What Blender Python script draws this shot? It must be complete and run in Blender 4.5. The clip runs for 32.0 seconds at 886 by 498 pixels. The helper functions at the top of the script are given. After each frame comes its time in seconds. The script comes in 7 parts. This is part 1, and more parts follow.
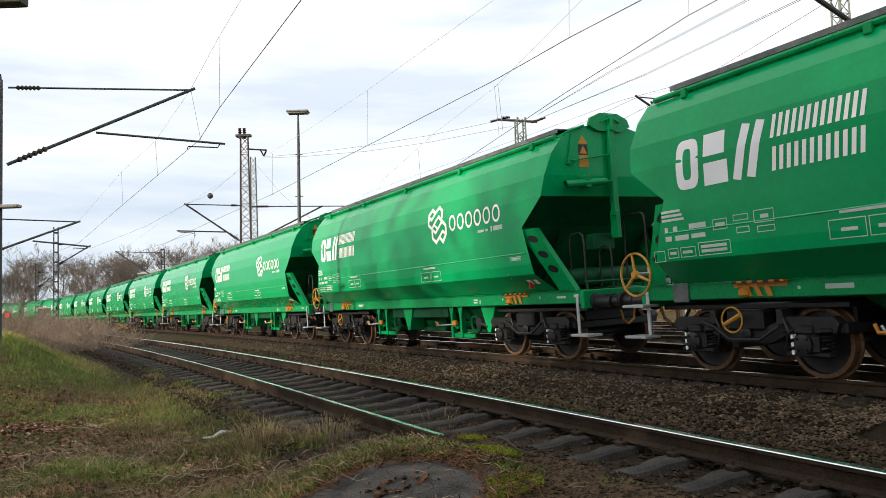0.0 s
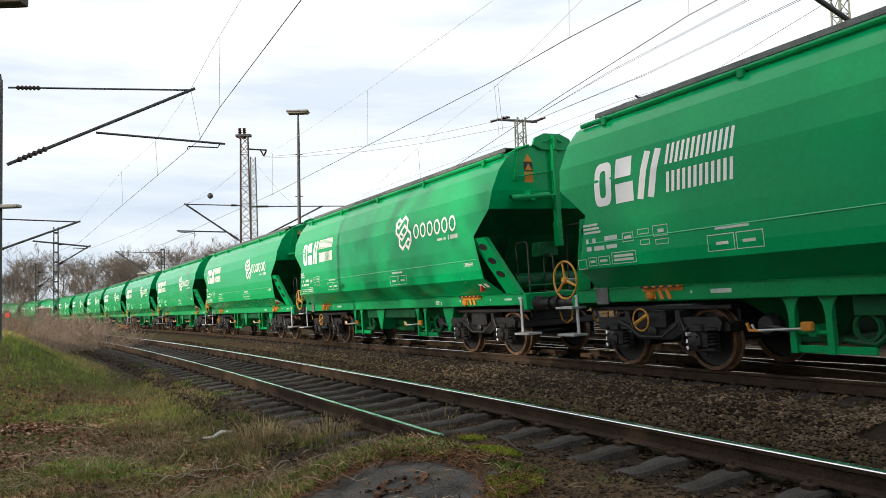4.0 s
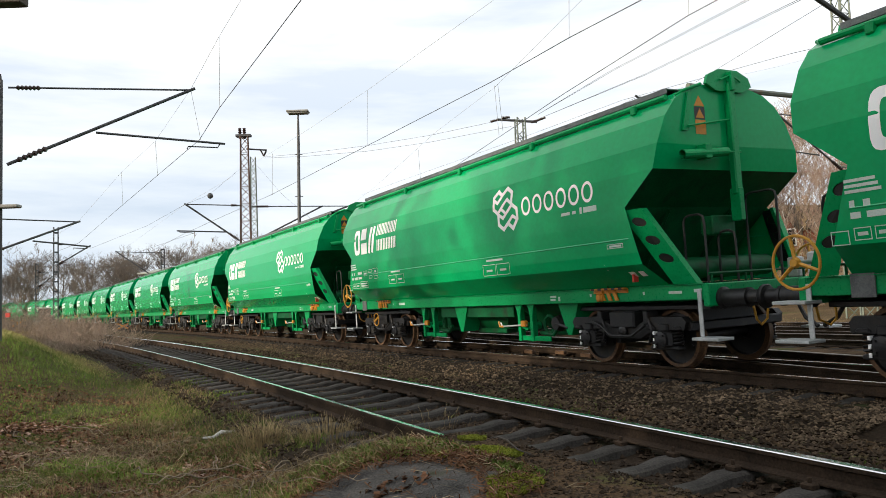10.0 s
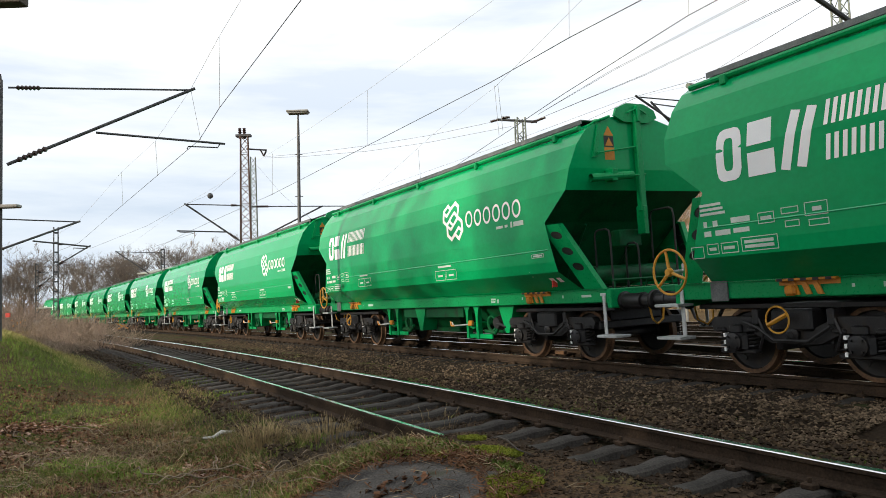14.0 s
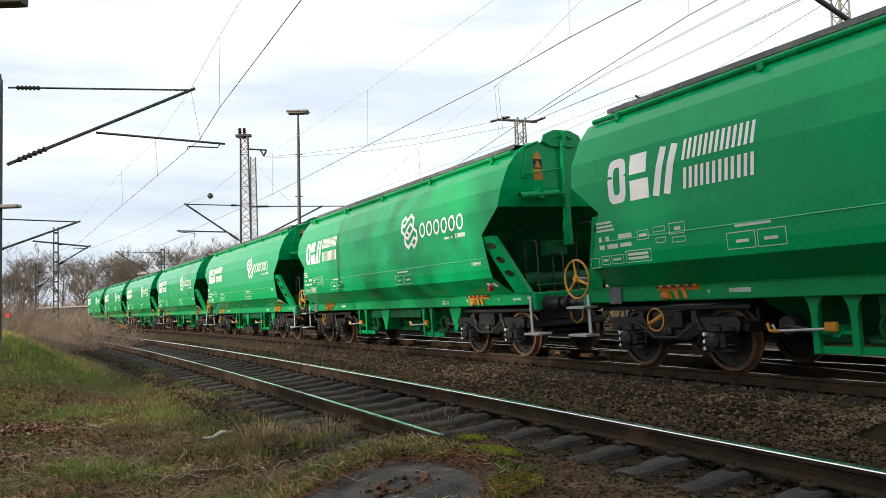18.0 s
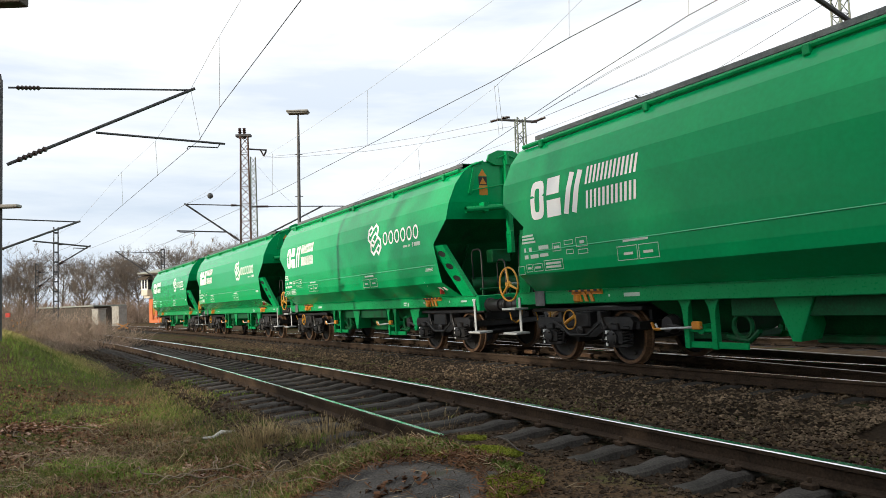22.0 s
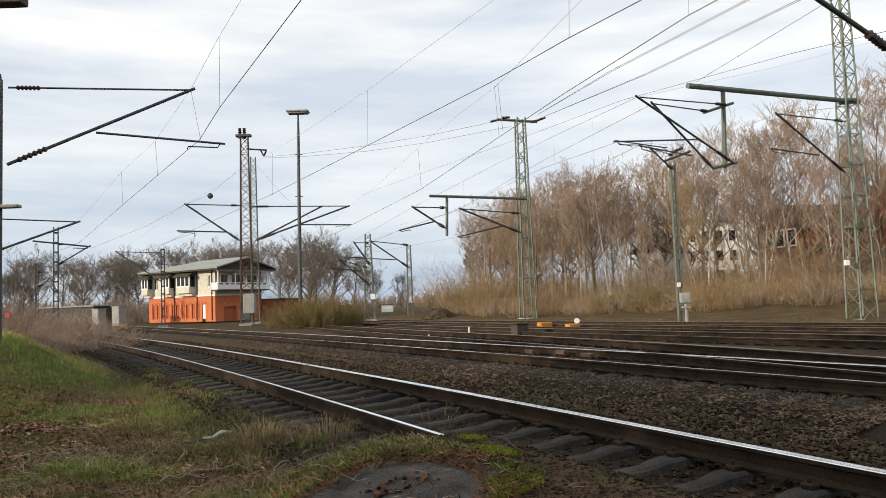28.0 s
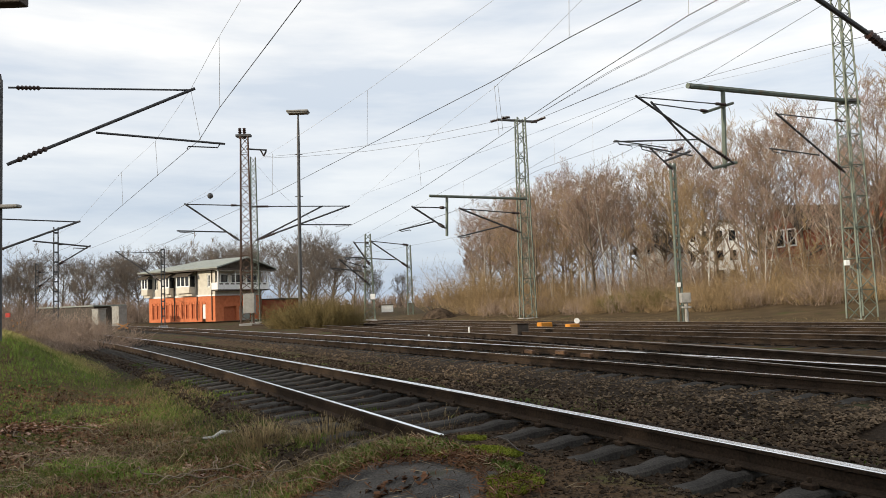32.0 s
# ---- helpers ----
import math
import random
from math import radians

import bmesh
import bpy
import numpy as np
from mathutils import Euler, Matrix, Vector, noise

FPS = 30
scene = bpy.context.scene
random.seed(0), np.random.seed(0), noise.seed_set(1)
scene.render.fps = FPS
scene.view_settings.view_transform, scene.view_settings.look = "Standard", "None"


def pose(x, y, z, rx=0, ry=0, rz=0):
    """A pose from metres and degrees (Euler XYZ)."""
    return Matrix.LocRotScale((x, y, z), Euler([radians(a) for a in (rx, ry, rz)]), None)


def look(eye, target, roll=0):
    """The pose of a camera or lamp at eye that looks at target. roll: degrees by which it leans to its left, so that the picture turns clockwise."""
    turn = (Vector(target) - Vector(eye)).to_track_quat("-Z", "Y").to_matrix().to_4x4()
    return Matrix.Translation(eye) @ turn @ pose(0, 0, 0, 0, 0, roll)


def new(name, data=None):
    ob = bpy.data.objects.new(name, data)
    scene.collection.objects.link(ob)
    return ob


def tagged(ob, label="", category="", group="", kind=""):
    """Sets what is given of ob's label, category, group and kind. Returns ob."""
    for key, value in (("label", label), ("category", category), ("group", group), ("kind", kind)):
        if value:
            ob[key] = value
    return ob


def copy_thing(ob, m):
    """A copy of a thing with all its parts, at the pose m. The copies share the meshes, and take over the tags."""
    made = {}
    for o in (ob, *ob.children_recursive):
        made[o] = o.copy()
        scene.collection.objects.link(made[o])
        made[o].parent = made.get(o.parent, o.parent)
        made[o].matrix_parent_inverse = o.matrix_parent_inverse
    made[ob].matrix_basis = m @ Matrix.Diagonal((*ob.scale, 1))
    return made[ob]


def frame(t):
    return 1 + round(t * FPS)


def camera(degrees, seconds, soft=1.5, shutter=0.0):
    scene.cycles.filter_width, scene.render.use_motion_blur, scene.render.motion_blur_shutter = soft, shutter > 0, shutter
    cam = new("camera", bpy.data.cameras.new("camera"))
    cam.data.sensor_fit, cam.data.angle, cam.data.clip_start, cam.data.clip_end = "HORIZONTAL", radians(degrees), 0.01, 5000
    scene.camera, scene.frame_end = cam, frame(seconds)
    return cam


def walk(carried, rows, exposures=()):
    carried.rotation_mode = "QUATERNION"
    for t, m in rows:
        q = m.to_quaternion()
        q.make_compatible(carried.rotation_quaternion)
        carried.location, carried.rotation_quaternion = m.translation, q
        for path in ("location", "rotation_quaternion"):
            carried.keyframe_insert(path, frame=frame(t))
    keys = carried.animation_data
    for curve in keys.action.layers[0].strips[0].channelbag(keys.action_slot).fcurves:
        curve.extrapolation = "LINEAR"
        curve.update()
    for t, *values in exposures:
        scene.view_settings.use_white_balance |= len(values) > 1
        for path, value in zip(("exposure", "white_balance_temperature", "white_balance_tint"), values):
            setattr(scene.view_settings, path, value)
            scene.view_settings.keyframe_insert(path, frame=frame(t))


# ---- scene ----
cam = camera(60.5, 32.0, 0.78)
EYE = Vector((0.0, 0.0, 1.172))
AIM = EYE + Vector((0.0, math.cos(0.0683), math.sin(0.0683)))
walk(cam, [(0.0, look(EYE, AIM, -2.02)), (32.0, look(EYE, AIM, -2.02))], [(0.0, 0.25), (24.8, 0.25), (27.4, 0.0), (32.0, 0.0)])

# world: bright overcast sky with soft cloud bands, weak low sun
world = bpy.data.worlds.new("overcast_sky")
scene.world = world
world.use_nodes = True
wn, wl = world.node_tree.nodes, world.node_tree.links
bg = wn["Background"]
sky = wn.new("ShaderNodeTexSky")
sky.sky_type, sky.sun_disc = "NISHITA", False
sky.sun_elevation, sky.sun_rotation = radians(14), radians(242)
sky.air_density, sky.dust_density = 1.0, 2.0
tc = wn.new("ShaderNodeTexCoord")
mp = wn.new("ShaderNodeMapping")
mp.inputs["Scale"].default_value = (1.0, 1.0, 6.0)
cl = wn.new("ShaderNodeTexNoise")
cl.inputs["Scale"].default_value, cl.inputs["Detail"].default_value, cl.inputs["Roughness"].default_value = 2.2, 6.0, 0.55
ramp = wn.new("ShaderNodeValToRGB")
ramp.color_ramp.elements[0].position, ramp.color_ramp.elements[0].color = 0.36, (6.4, 6.95, 7.7, 1)
ramp.color_ramp.elements[1].position, ramp.color_ramp.elements[1].color = 0.62, (9.7, 9.6, 9.4, 1)
mixs = wn.new("ShaderNodeMix")
mixs.data_type = "RGBA"
mixs.inputs[0].default_value = 0.82
wl.new(tc.outputs["Generated"], mp.inputs["Vector"])
wl.new(mp.outputs["Vector"], cl.inputs["Vector"])
wl.new(cl.outputs["Fac"], ramp.inputs["Fac"])
wl.new(sky.outputs["Color"], mixs.inputs[6])
wl.new(ramp.outputs["Color"], mixs.inputs[7])
sep = wn.new("ShaderNodeSeparateXYZ")
wl.new(tc.outputs["Generated"], sep.inputs[0])
low = wn.new("ShaderNodeValToRGB")
low.color_ramp.elements[0].position, low.color_ramp.elements[0].color = 0.0, (0.66, 0.74, 0.84, 1)
low.color_ramp.elements[1].position, low.color_ramp.elements[1].color = 0.30, (1.0, 1.0, 1.0, 1)
wl.new(sep.outputs["Z"], low.inputs["Fac"])
dim = wn.new("ShaderNodeMix")
dim.data_type, dim.blend_type = "RGBA", "MULTIPLY"
dim.inputs[0].default_value = 1.0
wl.new(mixs.outputs[2], dim.inputs[6])
wl.new(low.outputs["Color"], dim.inputs[7])
wl.new(dim.outputs[2], bg.inputs["Color"])
bg.inputs["Strength"].default_value = 0.125
sun = new("sun", bpy.data.lights.new("sun", "SUN"))
sun.data.energy, sun.data.angle, sun.data.color = 4.0, radians(0.8), (1.0, 0.88, 0.70)
SUN_AZ, SUN_EL = radians(208), radians(14)
sun.matrix_world = look((0, 0, 50), (-math.cos(SUN_AZ) * 50, -math.sin(SUN_AZ) * 50, 50 - 50 * math.tan(SUN_EL)))


# ---- materials ----
def material(name, dark, light, rough=0.7, metal=0.0, scale=6.0, fine=60.0, bump=0.2, coat=0.0, rnd=0.0, spots=None, space="Object", depth=0.01, spec=None):
    """Two-scale noise between two colours, with bump; spots: a third colour in patches; rnd: brightness by object or island."""
    m = bpy.data.materials.new(name)
    m.use_nodes = True
    n, l = m.node_tree.nodes, m.node_tree.links
    b = n["Principled BSDF"]
    t = n.new("ShaderNodeTexCoord")
    a = n.new("ShaderNodeTexNoise")
    a.inputs["Scale"].default_value, a.inputs["Detail"].default_value = scale, 5.0
    f = n.new("ShaderNodeTexNoise")
    f.inputs["Scale"].default_value, f.inputs["Detail"].default_value = fine, 4.0
    l.new(t.outputs[space], a.inputs["Vector"])
    l.new(t.outputs[space], f.inputs["Vector"])
    s = n.new("ShaderNodeMath")
    s.operation = "ADD"
    l.new(a.outputs["Fac"], s.inputs[0])
    l.new(f.outputs["Fac"], s.inputs[1])
    r = n.new("ShaderNodeMapRange")
    r.inputs["From Min"].default_value, r.inputs["From Max"].default_value = 0.72, 1.28
    l.new(s.outputs[0], r.inputs["Value"])
    c = n.new("ShaderNodeMix")
    c.data_type = "RGBA"
    c.inputs[6].default_value, c.inputs[7].default_value = (*dark, 1), (*light, 1)
    l.new(r.outputs["Result"], c.inputs[0])
    out = c.outputs[2]
    if spots:
        colour, lo, hi, size = spots
        q = n.new("ShaderNodeTexNoise")
        q.inputs["Scale"].default_value, q.inputs["Detail"].default_value = size, 6.0
        l.new(t.outputs[space], q.inputs["Vector"])
        qr = n.new("ShaderNodeMapRange")
        qr.inputs["From Min"].default_value, qr.inputs["From Max"].default_value = lo, hi
        l.new(q.outputs["Fac"], qr.inputs["Value"])
        k = n.new("ShaderNodeMix")
        k.data_type = "RGBA"
        k.inputs[7].default_value = (*colour, 1)
        l.new(qr.outputs["Result"], k.inputs[0])
        l.new(out, k.inputs[6])
        out = k.outputs[2]
    if rnd:
        g = n.new("ShaderNodeNewGeometry")
        o = n.new("ShaderNodeObjectInfo")
        ad = n.new("ShaderNodeMath")
        ad.operation = "ADD"
        l.new(g.outputs["Random Per Island"], ad.inputs[0])
        l.new(o.outputs["Random"], ad.inputs[1])
        fr = n.new("ShaderNodeMath")
        fr.operation = "FRACT"
        l.new(ad.outputs[0], fr.inputs[0])
        mr = n.new("ShaderNodeMapRange")
        mr.inputs["To Min"].default_value, mr.inputs["To Max"].default_value = 1 - rnd, 1 + rnd
        l.new(fr.outputs[0], mr.inputs["Value"])
        hv = n.new("ShaderNodeHueSaturation")
        l.new(mr.outputs["Result"], hv.inputs["Value"])
        l.new(out, hv.inputs["Color"])
        out = hv.outputs["Color"]
    l.new(out, b.inputs["Base Color"])
    b.inputs["Metallic"].default_value = metal
    b.inputs["Specular IOR Level"].default_value = spec if spec is not None else 0.08 if rough >= 0.8 else 0.4
    rr = n.new("ShaderNodeMapRange")
    rr.inputs["To Min"].default_value, rr.inputs["To Max"].default_value = max(0.03, rough - 0.1), min(1, rough + 0.1)
    l.new(f.outputs["Fac"], rr.inputs["Value"])
    l.new(rr.outputs["Result"], b.inputs["Roughness"])
    if coat:
        b.inputs["Coat Weight"].default_value, b.inputs["Coat Roughness"].default_value = coat, 0.08
    if bump:
        bp = n.new("ShaderNodeBump")
        bp.inputs["Strength"].default_value, bp.inputs["Distance"].default_value = bump, depth
        l.new(s.outputs[0], bp.inputs["Height"])
        l.new(bp.outputs["Normal"], b.inputs["Normal"])
    return m


M_GREEN = material("green_paint", (0.0005, 0.285, 0.088), (0.0008, 0.330, 0.106), 0.18, 0, 0.6, 14, 0.0, 0.0, spec=0.17)
M_GREEN2 = material("green_frame_paint", (0.0006, 0.235, 0.068), (0.001, 0.295, 0.09), 0.30, 0, 2.0, 30, 0.02, spec=0.18)
# glossy weld; its highlight is partly painted, as a lighter green than the tank
M_SEAM = material("highlit_glossy_green_weld", (0.004, 0.34, 0.13), (0.006, 0.40, 0.16), 0.15, 0, 2.0, 30, 0.0, spec=0.9)
# wagon green darkened for the shade under and between wagons, plus grime spots
M_GREENSHADE = material("shaded_grimy_green_paint", (0.002, 0.055, 0.018), (0.004, 0.105, 0.036), 0.45, 0, 2.5, 30, 0.08, spots=((0.020, 0.034, 0.018), 0.55, 0.75, 3), spec=0.15)
M_GOLD = material("golden_yellow_paint", (0.42, 0.20, 0.02), (0.58, 0.29, 0.03), 0.45, 0, 4, 50, 0.05)
M_WHITE = material("white_lettering", (0.82, 0.84, 0.83), (0.88, 0.89, 0.88), 0.5, 0, 3, 60, 0)
M_MARK = material("small_white_stencil", (0.38, 0.52, 0.44), (0.55, 0.66, 0.60), 0.5, 0, 3, 60, 0)
M_ORANGE = material("orange_yellow_paint", (0.42, 0.16, 0.015), (0.62, 0.25, 0.02), 0.5, 0, 4, 50, 0.05)
M_RED = material("red_paint", (0.45, 0.03, 0.02), (0.6, 0.06, 0.04), 0.5, 0, 4, 50, 0.05)
M_BLACK = material("black_steel", (0.007, 0.007, 0.008), (0.022, 0.021, 0.021), 0.42, 0.0, 5, 50, 0.2, spots=((0.035, 0.026, 0.018), 0.58, 0.78, 7), spec=0.36)
M_RUBBER = material("black_hose_rubber", (0.008, 0.008, 0.008), (0.02, 0.02, 0.02), 0.6)
M_WHEEL = material("rusty_wheel_steel", (0.045, 0.026, 0.015), (0.17, 0.092, 0.045), 0.6, 0.2, 5, 40, 0.2)
M_ZINC = material("galvanised_step_steel", (0.38, 0.40, 0.40), (0.55, 0.57, 0.57), 0.5, 0.5, 8, 60, 0.1)
M_GRATE = material("roof_walkway_grey", (0.09, 0.10, 0.10), (0.18, 0.19, 0.19), 0.6, 0.4, 8, 60, 0.1)
M_RAILTOP = material("polished_rail_head", (0.80, 0.80, 0.80), (0.93, 0.93, 0.93), 0.21, 1.0, 0.8, 5, 0.0)
M_RAILTOP2 = material("dull_rail_head", (0.16, 0.13, 0.11), (0.34, 0.30, 0.27), 0.42, 0.8, 2, 40, 0.05)
M_RAIL = material("rusty_rail_side", (0.0192, 0.0144, 0.0108), (0.06, 0.0408, 0.0276), 0.85, 0.0, 3, 50, 0.2)
M_SLEEPER = material("weathered_concrete_sleeper", (0.027, 0.025, 0.023), (0.075, 0.068, 0.060), 0.85, 0, 5, 60, 0.3, rnd=0.2)
M_SLEEPER2 = material("tarred_wood_sleeper", (0.020, 0.017, 0.014), (0.055, 0.045, 0.036), 0.85, 0, 5, 60, 0.4, rnd=0.25)
M_BALLAST = material("dark_brown_ballast", (0.016, 0.0114, 0.0078), (0.048, 0.034, 0.0225), 0.9, 0, 1.2, 26, 1.0, spots=((0.05, 0.060, 0.022), 0.62, 0.78, 1.4), space="Object", depth=0.03)
M_STONE = material("ballast_stones", (0.018, 0.0128, 0.0088), (0.078, 0.055, 0.037), 0.88, 0, 3, 40, 0.4, rnd=0.5)
M_CINDER = material("fine_brown_cinders", (0.042, 0.031, 0.020), (0.175, 0.127, 0.084), 0.88, 0, 3, 40, 0.3, rnd=0.5)
M_GROUND = material("bare_earth_and_moss", (0.020, 0.0125, 0.007), (0.125, 0.078, 0.042), 0.95, 0, 2.6, 34, 1.0, spots=((0.062, 0.078, 0.022), 0.52, 0.68, 0.9), depth=0.03)
M_GREENMAST = material("green_painted_mast_steel", (0.085, 0.105, 0.082), (0.16, 0.185, 0.15), 0.6, 0.1, 4, 40, 0.1, spots=((0.13, 0.10, 0.06), 0.58, 0.72, 3))
M_RUSTMAST = material("rust_brown_mast_steel", (0.075, 0.045, 0.03), (0.16, 0.095, 0.065), 0.7, 0.1, 4, 40, 0.15)
M_GREYMAST = material("dark_grey_mast_steel", (0.05, 0.05, 0.052), (0.11, 0.11, 0.11), 0.6, 0.3, 4, 40, 0.1)
M_WIRE = material("dark_copper_wire", (0.05, 0.05, 0.05), (0.10, 0.10, 0.10), 0.6, 0.3, 3, 20, 0)
M_WIRE2 = material("grey_steel_wire", (0.34, 0.34, 0.34), (0.46, 0.46, 0.46), 0.6, 0.2, 3, 20, 0)
M_INSUL = material("brown_insulator_ceramic", (0.025, 0.014, 0.012), (0.06, 0.035, 0.03), 0.3)
M_CONCRETE = material("grey_concrete", (0.22, 0.21, 0.19), (0.38, 0.37, 0.34), 0.85, 0, 3, 40, 0.2)
M_TERRA = material("orange_brick_render", (0.44, 0.125, 0.055), (0.60, 0.20, 0.09), 0.8, 0, 2.5, 30, 0.2)
M_CREAM = material("cream_render", (0.50, 0.46, 0.38), (0.66, 0.62, 0.53), 0.85, 0, 1.5, 25, 0.2)
M_WHITEPAINT = material("white_trim_paint", (0.66, 0.66, 0.63), (0.82, 0.82, 0.79), 0.6, 0, 3, 40, 0.05)
M_ROOF = material("grey_roof_sheeting", (0.20, 0.215, 0.19), (0.33, 0.35, 0.31), 0.7, 0, 2, 25, 0.2)
M_DARKWOOD = material("dark_brown_timber", (0.035, 0.027, 0.02), (0.085, 0.065, 0.05), 0.75, 0, 4, 40, 0.2)
M_GLASS = material("dark_window_glass", (0.010, 0.012, 0.014), (0.022, 0.026, 0.03), 0.08, 0, 2, 10, 0)
M_BARK = material("grey_brown_bark", (0.115, 0.09, 0.066), (0.29, 0.235, 0.175), 0.9, 0, 3, 30, 0.3, rnd=0.3)
M_BIRCH = material("birch_bark", (0.34, 0.32, 0.29), (0.66, 0.64, 0.59), 0.85, 0, 5, 30, 0.3, rnd=0.2)
M_TWIG = material("reddish_brown_twigs", (0.16, 0.115, 0.088), (0.43, 0.325, 0.25), 0.9, 0, 1, 8, 0, rnd=0.35)
M_TWIG2 = material("ochre_brush_twigs", (0.17, 0.118, 0.062), (0.42, 0.30, 0.165), 0.9, 0, 1, 8, 0, rnd=0.35)
M_TWIGFAR = material("grey_brown_far_twigs", (0.11, 0.092, 0.078), (0.24, 0.20, 0.165), 0.9, 0, 1, 8, 0, rnd=0.3)
M_GRASS = material("green_grass", (0.078, 0.132, 0.02), (0.2244, 0.3102, 0.0605), 0.8, 0, 1, 10, 0, rnd=0.4)
M_DRY = material("dry_straw_grass", (0.15, 0.11, 0.055), (0.38, 0.285, 0.15), 0.85, 0, 1, 10, 0, rnd=0.35)
M_LEAF = material("brown_fallen_leaves", (0.045, 0.022, 0.012), (0.25, 0.125, 0.068), 0.8, 0, 2, 10, 0, rnd=0.5)
M_MOSS = material("yellow_green_moss", (0.085, 0.105, 0.013), (0.25, 0.27, 0.036), 0.9, 0, 4, 30, 0, rnd=0.3)
M_PALE = material("pale_straw_grass", (0.25, 0.2188, 0.075), (0.5, 0.425, 0.175), 0.85, 0, 1, 10, 0, rnd=0.3)
M_OLIVE = material("olive_bramble_twigs", (0.10, 0.076, 0.030), (0.235, 0.178, 0.078), 0.9, 0, 1, 8, 0, rnd=0.3)
M_BRAMBLE = material("green_bramble_leaves", (0.075, 0.072, 0.024), (0.19, 0.165, 0.062), 0.9, 0, 1, 8, 0, rnd=0.35)
M_POD = material("reddish_seed_clusters", (0.15, 0.065, 0.058), (0.36, 0.19, 0.17), 0.9, 0, 1, 8, 0, rnd=0.35)
M_LEAF2 = material("faded_pinkish_leaves", (0.13, 0.080, 0.060), (0.42, 0.28, 0.22), 0.8, 0, 2, 10, 0, rnd=0.4)
M_WEED = material("dull_green_weeds", (0.045, 0.072, 0.014), (0.135, 0.18, 0.038), 0.85, 0, 1, 10, 0, rnd=0.35)
M_NEEDLE = material("russet_dead_needles", (0.05, 0.025, 0.013), (0.20, 0.10, 0.052), 0.85, 0, 2, 10, 0, rnd=0.45)
M_STEM = material("grey_dead_stems", (0.1265, 0.0952, 0.058), (0.414, 0.3158, 0.198), 0.9, 0, 2, 10, 0, rnd=0.4)
M_LITTER = material("leaf_litter_bank", (0.050, 0.034, 0.019), (0.14, 0.098, 0.052), 0.95, 0, 0.8, 14, 1.0, spots=((0.06, 0.075, 0.02), 0.60, 0.75, 0.5), depth=0.04)
M_ASPHALT = material("old_asphalt", (0.014, 0.013, 0.012), (0.125, 0.115, 0.104), 0.85, 0, 3.0, 75, 1.0, spots=((0.05, 0.05, 0.025), 0.6, 0.75, 3))


